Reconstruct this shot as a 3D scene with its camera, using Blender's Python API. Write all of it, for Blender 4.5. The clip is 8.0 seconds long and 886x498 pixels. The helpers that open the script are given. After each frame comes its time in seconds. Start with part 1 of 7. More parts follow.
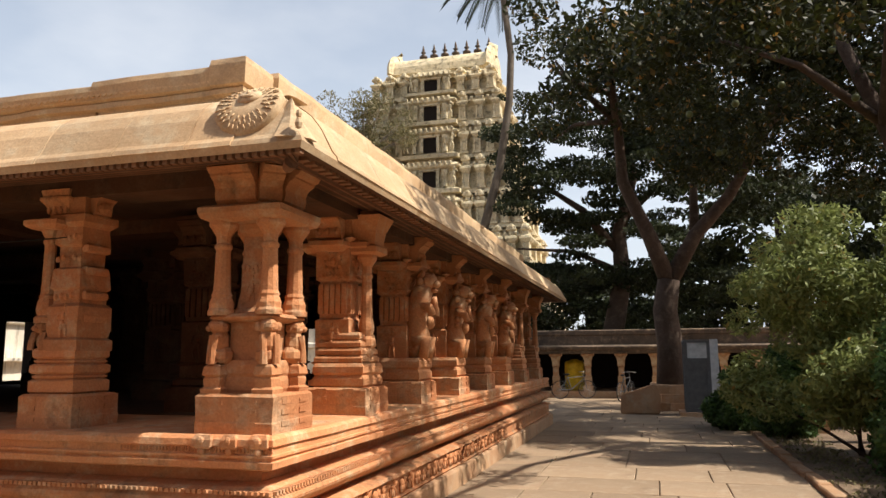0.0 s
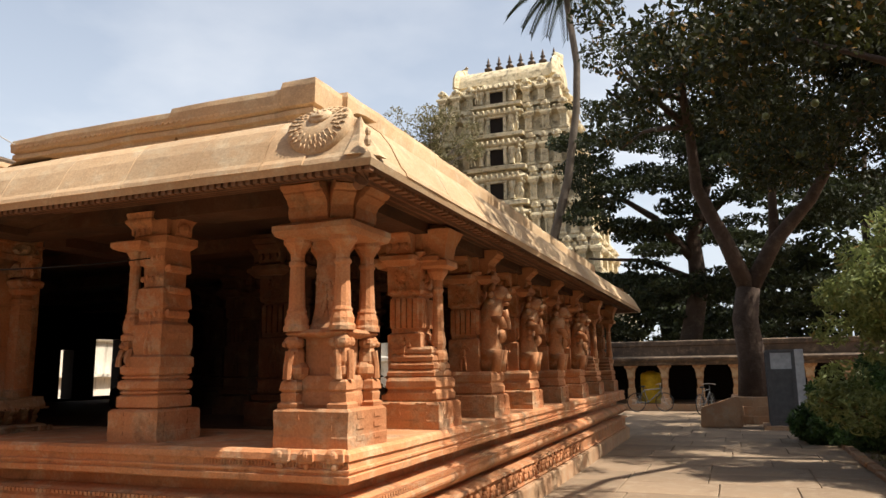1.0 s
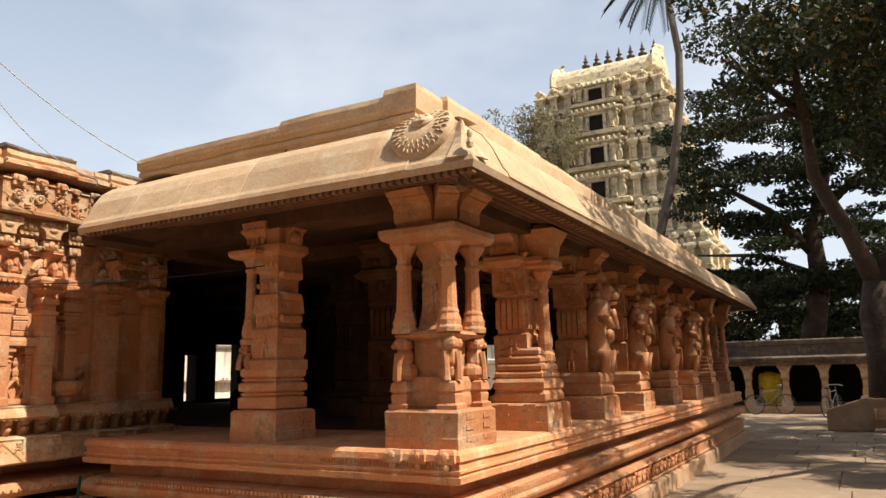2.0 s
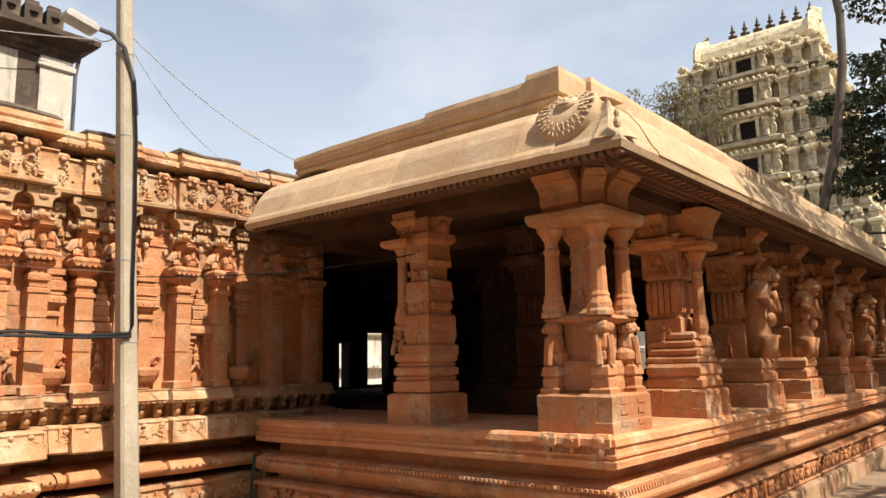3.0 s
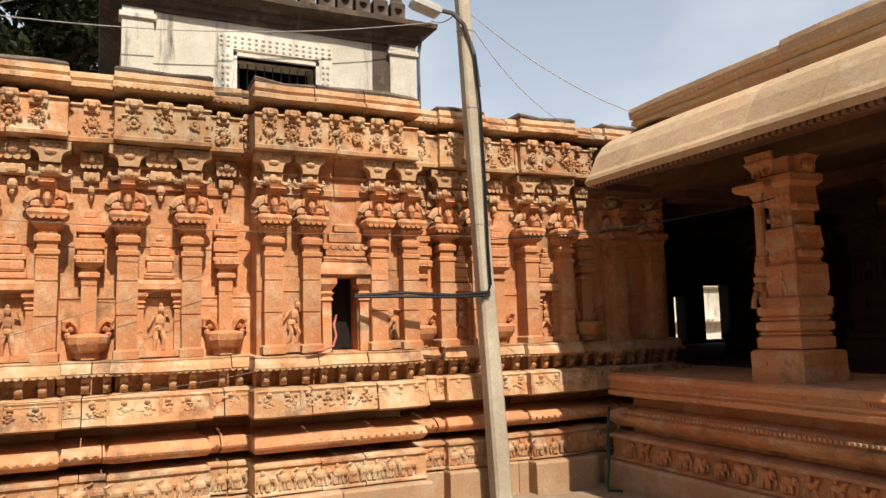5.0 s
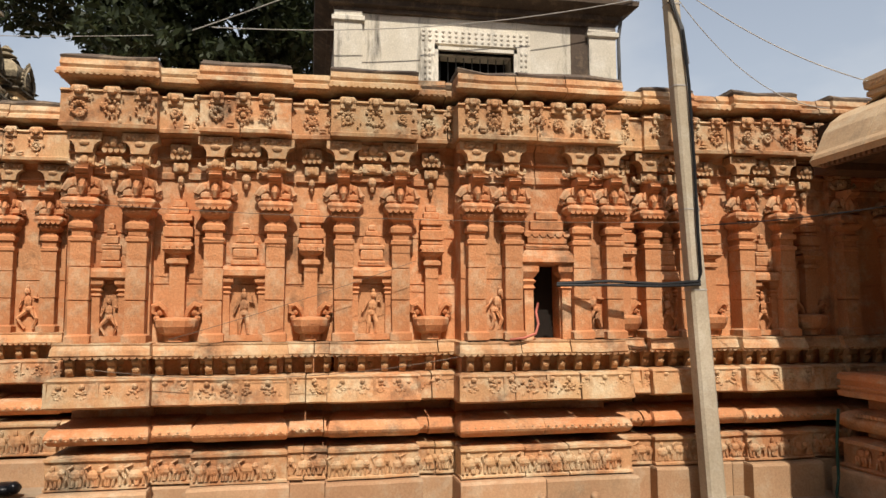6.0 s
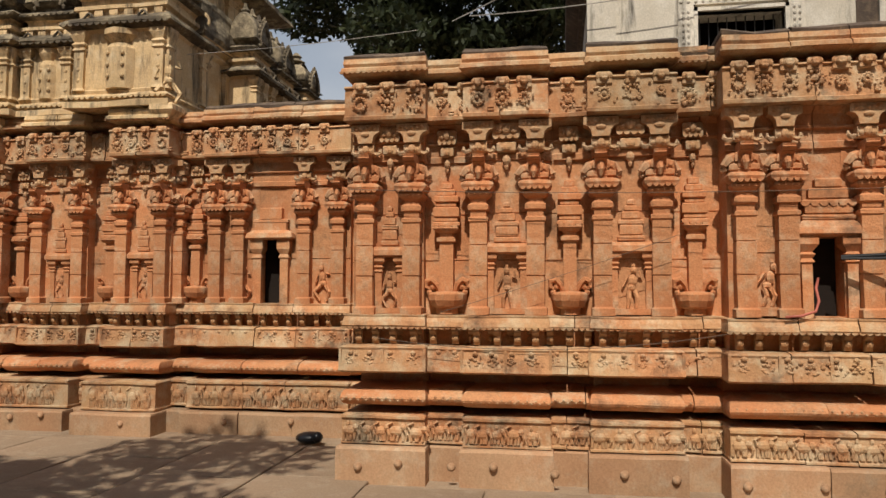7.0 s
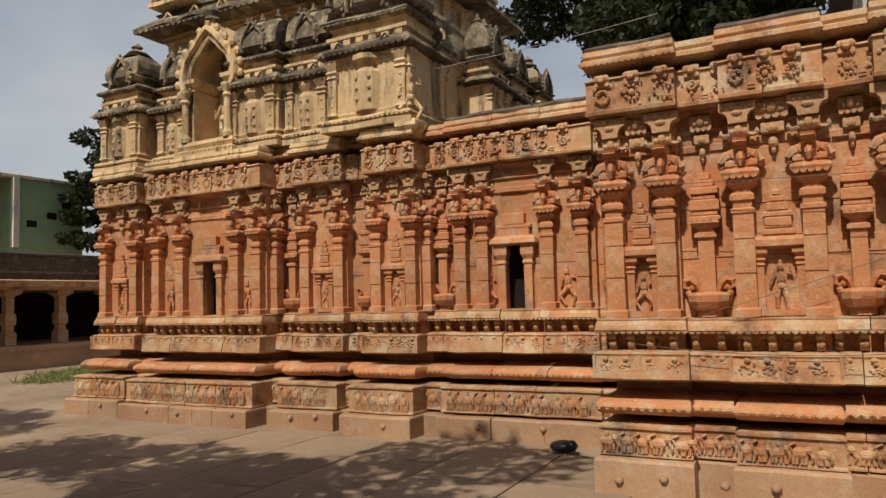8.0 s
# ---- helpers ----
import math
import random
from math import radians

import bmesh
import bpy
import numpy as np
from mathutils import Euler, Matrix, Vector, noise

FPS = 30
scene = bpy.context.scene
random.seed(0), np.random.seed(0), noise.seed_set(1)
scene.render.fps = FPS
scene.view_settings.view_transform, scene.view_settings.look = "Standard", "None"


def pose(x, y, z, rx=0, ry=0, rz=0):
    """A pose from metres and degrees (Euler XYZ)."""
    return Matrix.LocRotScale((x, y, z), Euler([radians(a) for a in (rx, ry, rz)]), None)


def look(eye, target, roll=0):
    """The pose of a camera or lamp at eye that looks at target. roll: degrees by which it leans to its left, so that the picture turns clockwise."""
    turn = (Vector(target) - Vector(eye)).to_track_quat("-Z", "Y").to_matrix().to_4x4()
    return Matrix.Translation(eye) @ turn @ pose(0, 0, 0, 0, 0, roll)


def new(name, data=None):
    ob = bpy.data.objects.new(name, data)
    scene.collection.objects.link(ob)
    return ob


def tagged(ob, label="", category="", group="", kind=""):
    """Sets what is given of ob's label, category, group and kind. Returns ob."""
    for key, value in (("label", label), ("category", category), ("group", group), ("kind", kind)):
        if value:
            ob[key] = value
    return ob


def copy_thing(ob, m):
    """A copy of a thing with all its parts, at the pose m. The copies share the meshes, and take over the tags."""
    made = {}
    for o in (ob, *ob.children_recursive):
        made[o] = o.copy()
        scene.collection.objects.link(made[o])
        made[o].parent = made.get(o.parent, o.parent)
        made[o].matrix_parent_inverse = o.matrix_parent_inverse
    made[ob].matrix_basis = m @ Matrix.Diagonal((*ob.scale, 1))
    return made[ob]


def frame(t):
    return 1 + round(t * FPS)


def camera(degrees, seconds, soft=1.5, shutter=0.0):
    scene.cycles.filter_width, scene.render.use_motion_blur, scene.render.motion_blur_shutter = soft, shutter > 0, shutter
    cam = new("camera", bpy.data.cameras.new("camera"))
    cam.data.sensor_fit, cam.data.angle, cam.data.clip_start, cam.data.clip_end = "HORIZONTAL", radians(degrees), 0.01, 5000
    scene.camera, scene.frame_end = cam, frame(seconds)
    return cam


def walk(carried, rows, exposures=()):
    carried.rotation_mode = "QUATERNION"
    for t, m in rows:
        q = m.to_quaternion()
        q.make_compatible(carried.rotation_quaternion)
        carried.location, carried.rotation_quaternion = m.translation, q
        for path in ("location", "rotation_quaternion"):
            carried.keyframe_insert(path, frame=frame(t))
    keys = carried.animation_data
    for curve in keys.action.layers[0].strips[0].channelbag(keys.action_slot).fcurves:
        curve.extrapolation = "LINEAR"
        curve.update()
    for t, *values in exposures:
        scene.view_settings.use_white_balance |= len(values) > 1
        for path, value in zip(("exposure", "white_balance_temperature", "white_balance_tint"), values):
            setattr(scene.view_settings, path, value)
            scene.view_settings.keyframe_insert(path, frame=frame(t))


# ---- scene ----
cam = camera(62.13, 8.0)
# seconds, eye, heading, tilt and lean in degrees
PATH = [
    (0, 0.010, -0.023, 1.589, -15.86, 8.25, -0.40),
    (0.5, 0.003, -0.019, 1.595, -18.34, 8.80, -0.69),
    (1, -0.002, -0.012, 1.598, -21.29, 9.28, -0.85),
    (2.5, -0.038, -0.045, 1.573, -34.38, 9.45, -1.32),
    (3, -0.054, -0.085, 1.556, -40.23, 8.98, -1.17),
    (3.5, -0.090, -0.134, 1.543, -46.21, 8.10, -0.82),
    (4, -0.144, -0.178, 1.550, -52.03, 7.05, -1.05),
    (4.5, -0.201, -0.215, 1.562, -58.24, 6.36, -1.59),
    (6, -0.315, -0.324, 1.580, -79.66, 5.33, -0.34),
    (6.5, -0.266, -0.353, 1.576, -88.85, 4.40, 0.06),
    (7, -0.208, -0.384, 1.578, -99.15, 3.45, 0.05),
    (7.5, -0.267, -0.456, 1.585, -109.22, 3.18, -0.44),
    (8, -0.388, -0.561, 1.590, -117.28, 3.94, -1.55),
]


def aim(x, y, z, heading, tilt, lean):
    a, b = radians(heading), radians(tilt)
    return look((x, y, z), (x + math.sin(a) * math.cos(b), y + math.cos(a) * math.cos(b), z + math.sin(b)), lean)


walk(cam, [(t, aim(*row)) for t, *row in PATH], [(0, 0.58), (3.5, 0.62), (4.5, 0.50), (6.0, 0.13), (6.5, -0.02), (7.0, -0.25), (8, -0.38)])
# end of path

# ---------------------------------------------------------------- light
SUN_AZ, SUN_EL = 1.0, 52.0          # degrees from +x towards +y, and above the ground
world = bpy.data.worlds.new("sky")
scene.world = world
world.use_nodes = True
wn = world.node_tree
wn.nodes.clear()
w_out = wn.nodes.new("ShaderNodeOutputWorld")
w_bg = wn.nodes.new("ShaderNodeBackground")
w_sky = wn.nodes.new("ShaderNodeTexSky")
w_sky.sky_type = "NISHITA"
w_sky.sun_disc = False
w_sky.sun_elevation = radians(SUN_EL)
w_sky.sun_rotation = radians(90 - SUN_AZ)
w_sky.air_density, w_sky.dust_density, w_sky.ozone_density = 1.0, 3.0, 1.0
w_co = wn.nodes.new("ShaderNodeTexCoord")
w_sep = wn.nodes.new("ShaderNodeSeparateXYZ")
w_haze = wn.nodes.new("ShaderNodeMapRange")          # hazy air, thickest at the horizon
w_haze.inputs["From Min"].default_value, w_haze.inputs["From Max"].default_value = 0.75, 0.05
w_haze.inputs["To Min"].default_value, w_haze.inputs["To Max"].default_value = 0.10, 0.80
w_map = wn.nodes.new("ShaderNodeMapping")
w_map.inputs["Scale"].default_value = (1.0, 1.0, 2.2)
w_cl = wn.nodes.new("ShaderNodeTexNoise")
w_cl.inputs["Scale"].default_value = 2.4
w_cl.inputs["Detail"].default_value = 6
w_ramp = wn.nodes.new("ShaderNodeMapRange")
w_ramp.inputs["From Min"].default_value, w_ramp.inputs["From Max"].default_value = 0.45, 0.70
w_ramp.inputs["To Max"].default_value = 0.75
w_mix = wn.nodes.new("ShaderNodeMix")
w_mix.data_type = "RGBA"
w_mix.inputs["B"].default_value = (6.2, 6.65, 7.2, 1)
w_mix2 = wn.nodes.new("ShaderNodeMix")
w_mix2.data_type = "RGBA"
w_mix2.inputs["B"].default_value = (8.6, 8.5, 8.4, 1)
w_cf = wn.nodes.new("ShaderNodeMath")
w_cf.operation = "MULTIPLY"
wn.links.new(w_co.outputs["Generated"], w_sep.inputs["Vector"])
wn.links.new(w_sep.outputs["Z"], w_haze.inputs["Value"])
wn.links.new(w_co.outputs["Generated"], w_map.inputs["Vector"])
wn.links.new(w_map.outputs["Vector"], w_cl.inputs["Vector"])
wn.links.new(w_cl.outputs["Fac"], w_ramp.inputs["Value"])
wn.links.new(w_haze.outputs["Result"], w_mix.inputs["Factor"])
wn.links.new(w_sky.outputs["Color"], w_mix.inputs["A"])
wn.links.new(w_ramp.outputs["Result"], w_cf.inputs[0])
wn.links.new(w_haze.outputs["Result"], w_cf.inputs[1])
wn.links.new(w_cf.outputs[0], w_mix2.inputs["Factor"])
wn.links.new(w_mix.outputs["Result"], w_mix2.inputs["A"])
wn.links.new(w_mix2.outputs["Result"], w_bg.inputs["Color"])
wn.links.new(w_bg.outputs["Background"], w_out.inputs["Surface"])
w_bg.inputs["Strength"].default_value = 0.10

sun = new("sun", bpy.data.lights.new("sun", "SUN"))
sun.data.energy, sun.data.angle, sun.data.color = 5.0, radians(0.5), (1.0, 0.93, 0.82)
SUN_DIR = Vector((math.cos(radians(SUN_EL)) * math.cos(radians(SUN_AZ)), math.cos(radians(SUN_EL)) * math.sin(radians(SUN_AZ)), math.sin(radians(SUN_EL))))
sun.matrix_world = look(SUN_DIR * 60, (0, 0, 0))


# ---------------------------------------------------------------- materials
def mat_nodes(name, rough=0.9):
    m = bpy.data.materials.new(name)
    m.use_nodes = True
    nt = m.node_tree
    b = nt.nodes["Principled BSDF"]
    b.inputs["Roughness"].default_value = rough
    b.inputs["Specular IOR Level"].default_value = 0.25
    return m, nt, b


def mixer(nt, a, b, fac):
    n = nt.nodes.new("ShaderNodeMix")
    n.data_type = "RGBA"
    for sock, v in (("A", a), ("B", b), ("Factor", fac)):
        if isinstance(v, tuple):
            n.inputs[sock].default_value = (*v, 1)
        elif isinstance(v, (int, float)):
            n.inputs[sock].default_value = v
        else:
            nt.links.new(v, n.inputs[sock])
    return n.outputs["Result"]


def noise_fac(nt, co, scale, lo, hi, detail=5, rough=0.6):
    n = nt.nodes.new("ShaderNodeTexNoise")
    n.inputs["Scale"].default_value, n.inputs["Detail"].default_value, n.inputs["Roughness"].default_value = scale, detail, rough
    nt.links.new(co, n.inputs["Vector"])
    r = nt.nodes.new("ShaderNodeMapRange")
    r.inputs["From Min"].default_value, r.inputs["From Max"].default_value = lo, hi
    nt.links.new(n.outputs["Fac"], r.inputs["Value"])
    return r.outputs["Result"], n.outputs["Fac"]


def stone(name, base, second, stain, dark, dark_amount=0.35, bump=0.5, streak=False, stain_lo=0.5, relief=0.012, dark_lo=0.56):
    """Weathered stone: two tones in broad patches, pale limewash stains, black lichen, fine grain."""
    m, nt, b = mat_nodes(name)
    tc = nt.nodes.new("ShaderNodeTexCoord").outputs["Object"]
    info = nt.nodes.new("ShaderNodeObjectInfo")
    f1, _ = noise_fac(nt, tc, 1.3, 0.38, 0.62, 6)
    f2, _ = noise_fac(nt, tc, 4.5, stain_lo, stain_lo + 0.22, 8, 0.7)
    tc3 = tc
    if streak:
        mp = nt.nodes.new("ShaderNodeMapping")
        mp.inputs["Scale"].default_value = (1.6, 1.6, 0.28)
        nt.links.new(tc, mp.inputs["Vector"])
        tc3 = mp.outputs["Vector"]
    f3, _ = noise_fac(nt, tc3, 2.6, dark_lo, dark_lo + 0.16, 9, 0.72)
    f4, g = noise_fac(nt, tc, 55, 0.3, 0.7, 4)
    c = mixer(nt, base, second, f1)
    c = mixer(nt, c, stain, f2)
    mul = nt.nodes.new("ShaderNodeMath")
    mul.operation = "MULTIPLY"
    nt.links.new(f3, mul.inputs[0])
    mul.inputs[1].default_value = dark_amount
    c = mixer(nt, c, dark, mul.outputs[0])
    hsv = nt.nodes.new("ShaderNodeHueSaturation")
    v = nt.nodes.new("ShaderNodeMapRange")
    v.inputs["To Min"].default_value, v.inputs["To Max"].default_value = 0.86, 1.12
    nt.links.new(f4, v.inputs["Value"])
    v2 = nt.nodes.new("ShaderNodeMapRange")
    v2.inputs["To Min"].default_value, v2.inputs["To Max"].default_value = 0.88, 1.12
    nt.links.new(info.outputs["Random"], v2.inputs["Value"])
    pr = nt.nodes.new("ShaderNodeMath")
    pr.operation = "MULTIPLY"
    nt.links.new(v.outputs["Result"], pr.inputs[0])
    nt.links.new(v2.outputs["Result"], pr.inputs[1])
    f0, _ = noise_fac(nt, tc, 0.55, 0.32, 0.68, 3)
    v3 = nt.nodes.new("ShaderNodeMapRange")
    v3.inputs["To Min"].default_value, v3.inputs["To Max"].default_value = 0.80, 1.16
    nt.links.new(f0, v3.inputs["Value"])
    pr2 = nt.nodes.new("ShaderNodeMath")
    pr2.operation = "MULTIPLY"
    nt.links.new(pr.outputs[0], pr2.inputs[0])
    nt.links.new(v3.outputs["Result"], pr2.inputs[1])
    nt.links.new(pr2.outputs[0], hsv.inputs["Value"])
    nt.links.new(c, hsv.inputs["Color"])
    nt.links.new(hsv.outputs["Color"], b.inputs["Base Color"])
    n2 = nt.nodes.new("ShaderNodeTexNoise")
    n2.inputs["Scale"].default_value, n2.inputs["Detail"].default_value = 11, 8
    nt.links.new(tc, n2.inputs["Vector"])
    add = nt.nodes.new("ShaderNodeMath")
    nt.links.new(g, add.inputs[0])
    add.operation = "MULTIPLY_ADD"
    add.inputs[1].default_value = 0.35
    nt.links.new(n2.outputs["Fac"], add.inputs[2])
    bp = nt.nodes.new("ShaderNodeBump")
    bp.inputs["Strength"].default_value, bp.inputs["Distance"].default_value = bump, relief
    nt.links.new(add.outputs[0], bp.inputs["Height"])
    nt.links.new(bp.outputs["Normal"], b.inputs["Normal"])
    return m


def plain(name, col, rough=0.6, metal=0.0, vary=0.2, scale=8):
    m, nt, b = mat_nodes(name, rough)
    tc = nt.nodes.new("ShaderNodeTexCoord").outputs["Object"]
    f, _ = noise_fac(nt, tc, scale, 0.3, 0.7, 6)
    c = mixer(nt, tuple(x * (1 - vary) for x in col), tuple(min(1, x * (1 + vary)) for x in col), f)
    nt.links.new(c, b.inputs["Base Color"])
    b.inputs["Metallic"].default_value = metal
    return m


M_RED = stone("red_sandstone", (0.49, 0.195, 0.082), (0.50, 0.245, 0.115), (0.54, 0.39, 0.245), (0.075, 0.046, 0.032), 0.68, 0.9, stain_lo=0.50, relief=0.016, dark_lo=0.535)
M_BUFF = stone("buff_carved_stone", (0.45, 0.27, 0.135), (0.45, 0.205, 0.092), (0.52, 0.41, 0.265), (0.055, 0.042, 0.03), 0.75, 0.9, stain_lo=0.46, dark_lo=0.52)
M_EAVE = stone("pale_eave_stone", (0.50, 0.325, 0.18), (0.53, 0.37, 0.22), (0.57, 0.45, 0.30), (0.12, 0.08, 0.055), 0.4, 0.6)
M_PLINTH = stone("dusty_plinth_granite", (0.36, 0.20, 0.108), (0.39, 0.245, 0.14), (0.42, 0.31, 0.205), (0.09, 0.065, 0.045), 0.45, 0.5)
M_DARKTOP = stone("blackened_roof_stone", (0.07, 0.052, 0.04), (0.12, 0.085, 0.06), (0.24, 0.17, 0.11), (0.02, 0.018, 0.015), 0.6, 0.6)
M_PAVE = stone("worn_paving_stone", (0.30, 0.215, 0.14), (0.26, 0.18, 0.115), (0.34, 0.265, 0.185), (0.11, 0.08, 0.06), 0.35, 0.35, relief=0.006)
M_GOP = stone("cream_limewashed_stucco", (0.64, 0.54, 0.35), (0.56, 0.455, 0.28), (0.68, 0.61, 0.45), (0.07, 0.058, 0.045), 0.75, 0.7, relief=0.05, dark_lo=0.50)
M_VIM = stone("grey_cream_stucco", (0.66, 0.47, 0.26), (0.58, 0.40, 0.205), (0.70, 0.56, 0.36), (0.035, 0.03, 0.025), 0.92, 0.7, True, relief=0.02, dark_lo=0.515)
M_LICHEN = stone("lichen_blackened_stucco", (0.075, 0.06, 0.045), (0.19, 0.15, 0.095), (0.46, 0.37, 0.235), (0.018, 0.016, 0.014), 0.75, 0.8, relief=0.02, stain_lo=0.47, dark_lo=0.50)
M_WHITE = stone("stained_white_limewash", (0.66, 0.60, 0.50), (0.60, 0.535, 0.43), (0.71, 0.66, 0.57), (0.06, 0.052, 0.042), 0.85, 0.25, True, dark_lo=0.525)
# near-black that puts the shade of interiors and openings into the colour
M_INSHADE = plain("interior_shade_black", (0.016, 0.011, 0.008), 0.95)
# ceiling stone, coloured dark so that the space under the roof reads as shaded
M_CEILSHADE = stone("shaded_ceiling_stone", (0.06, 0.034, 0.02), (0.08, 0.047, 0.028), (0.10, 0.064, 0.039), (0.02, 0.015, 0.012), 0.5, 0.5)
# brown stone taken darker to include the shade under the eave
M_SOFFITSHADE = stone("shaded_brown_soffit_stone", (0.17, 0.078, 0.04), (0.20, 0.105, 0.058), (0.23, 0.15, 0.095), (0.04, 0.03, 0.022), 0.5, 0.7)
# darker copy of the red sandstone, with the hall's inner shade in its colour
M_REDSHADE = stone("shaded_red_stone", (0.085, 0.038, 0.019), (0.105, 0.053, 0.028), (0.13, 0.082, 0.05), (0.03, 0.022, 0.017), 0.6, 0.7, dark_lo=0.5)
M_POLE = stone("grey_concrete", (0.36, 0.30, 0.215), (0.40, 0.335, 0.25), (0.44, 0.385, 0.30), (0.13, 0.11, 0.085), 0.35, 0.3)


# ---------------------------------------------------------------- tools
def thing(name, label="", category="", group="", kind="", at=(0, 0, 0)):
    ob = new(name)
    ob.location = at
    ob.empty_display_size = 0.1
    return tagged(ob, label, category, group, kind)


def mesh_of(name, bm, material, smooth=False):
    me = bpy.data.meshes.new(name)
    bmesh.ops.recalc_face_normals(bm, faces=bm.faces)
    bm.to_mesh(me)
    bm.free()
    me.materials.append(material)
    if smooth:
        me.shade_smooth()
    return me


def part(name, bm, material, parent=None, label="", smooth=False):
    ob = new(name, mesh_of(name, bm, material, smooth))
    if parent:
        ob.parent = parent
    return tagged(ob, label)


def solo(name, bm, material, label, category="", group="", kind="", smooth=False):
    return tagged(part(name, bm, material, None, "", smooth), label, category, group, kind)


def box(bm, x0, x1, y0, y1, z0, z1, bevel=0.0):
    vs = [bm.verts.new((x, y, z)) for x in (x0, x1) for y in (y0, y1) for z in (z0, z1)]
    for f in ((0, 1, 3, 2), (4, 6, 7, 5), (0, 4, 5, 1), (2, 3, 7, 6), (0, 2, 6, 4), (1, 5, 7, 3)):
        bm.faces.new([vs[i] for i in f])
    return vs


def rings(bm, loops, close=True, cap0=True, cap1=True):
    """Joins loops of points, one after another, by faces."""
    made = [[bm.verts.new(p) for p in lp] for lp in loops]
    n = len(made[0])
    for a, b in zip(made, made[1:]):
        for i in range(n if close else n - 1):
            j = (i + 1) % n
            bm.faces.new((a[i], a[j], b[j], b[i]))
    if cap0 and n > 2:
        bm.faces.new(made[0][::-1])
    if cap1 and n > 2:
        bm.faces.new(made[-1])
    return made


def offset(poly, d):
    """A polygon with right angles, counter-clockwise, grown by d."""
    out = []
    n = len(poly)
    for i in range(n):
        (x0, y0), (x1, y1), (x2, y2) = poly[i - 1], poly[i], poly[(i + 1) % n]
        nx, ny = 0.0, 0.0
        for ax, ay, bx, by in ((x0, y0, x1, y1), (x1, y1, x2, y2)):
            l = math.hypot(bx - ax, by - ay)
            ux, uy = (by - ay) / l, -(bx - ax) / l
            if abs(ux) > 0.5:
                nx = ux
            else:
                ny = uy
        out.append((x1 + nx * d, y1 + ny * d))
    return out


def moulded(bm, poly, prof):
    """A course with the footprint poly whose face follows prof: (out, z) from the bottom up."""
    rings(bm, [[(x, y, z) for x, y in offset(poly, d)] for d, z in prof])


def lathe(bm, prof, sides=12, at=(0, 0, 0), turn=0.0):
    rings(bm, [[(at[0] + r * math.cos(turn + 2 * math.pi * i / sides), at[1] + r * math.sin(turn + 2 * math.pi * i / sides), at[2] + z) for i in range(sides)] for r, z in prof])


def rect(x0, x1, y0, y1):
    return [(x0, y0), (x1, y0), (x1, y1), (x0, y1)]


def arc(d0, z0, d1, z1, bulge, n=6):
    """Points of a rounded course from (d0, z0) to (d1, z1), standing out by bulge in the middle."""
    return [(d0 + (d1 - d0) * i / n + bulge * math.sin(math.pi * i / n), z0 + (z1 - z0) * i / n) for i in range(n + 1)]


def rough_run(poly, step=0.3):
    """The same outline with more points on its long sides, so that worn edges can wander."""
    out = []
    for (x0, y0), (x1, y1) in zip(poly, poly[1:] + poly[:1]):
        n = max(1, int(math.hypot(x1 - x0, y1 - y0) / step))
        out += [(x0 + (x1 - x0) * i / n, y0 + (y1 - y0) * i / n) for i in range(n)]
    return out


def grown(poly, dx, dy):
    out = []
    n = len(poly)
    for i in range(n):
        (x0, y0), (x1, y1), (x2, y2) = poly[i - 1], poly[i], poly[(i + 1) % n]
        nx, ny = 0.0, 0.0
        for ax, ay, bx, by in ((x0, y0, x1, y1), (x1, y1, x2, y2)):
            l = math.hypot(bx - ax, by - ay)
            ux, uy = (by - ay) / l, -(bx - ax) / l
            if abs(ux) > 0.5:
                nx = ux
            else:
                ny = uy
        out.append((x1 + nx * dx, y1 + ny * dy))
    return out


def worn(bm, poly, prof, wear=0.006, side=1.0, step=0.3, caps=(True, True)):
    """A moulded course with slightly wandering, worn edges. side: how far the ends stand out against the front."""
    p = rough_run(poly, step)
    loops = []
    for d, z in prof:
        loops.append([(x + wear * noise.noise((x * 3, y * 3, z * 5)), y + wear * noise.noise((x * 3 + 9, y * 3, z * 5)), z + wear * noise.noise((x * 2, y * 2 + 7, z * 3))) for x, y in grown(p, d, d * side)])
    rings(bm, loops, True, *caps)


def blob(bm, c, r, seg=7, rows=5):
    """A small lump of carved stone: centre and three radii."""
    loops = []
    for j in range(1, rows):
        a = math.pi * j / rows
        loops.append([(c[0] + r[0] * math.sin(a) * math.cos(2 * math.pi * i / seg), c[1] + r[1] * math.sin(a) * math.sin(2 * math.pi * i / seg), c[2] - r[2] * math.cos(a)) for i in range(seg)])
    made = rings(bm, loops, cap0=False, cap1=False)
    lo, hi = bm.verts.new((c[0], c[1], c[2] - r[2])), bm.verts.new((c[0], c[1], c[2] + r[2]))
    for i in range(seg):
        bm.faces.new((lo, made[0][(i + 1) % seg], made[0][i]))
        bm.faces.new((hi, made[-1][i], made[-1][(i + 1) % seg]))


def scallops(bm, x, y0, y1, z, drop=0.035, pitch=0.07, thick=0.025):
    """A row of small hanging lobes along y under a lip."""
    n = max(1, int((y1 - y0) / pitch))
    w = (y1 - y0) / n
    for i in range(n):
        c = y0 + (i + 0.5) * w
        pts = [(c + 0.48 * w * math.cos(a), z - drop * math.sin(a)) for a in (0, 0.8, 1.57, 2.34, 3.14)]
        rings(bm, [[(x + t, y, zz) for y, zz in pts] for t in (0, -thick)])


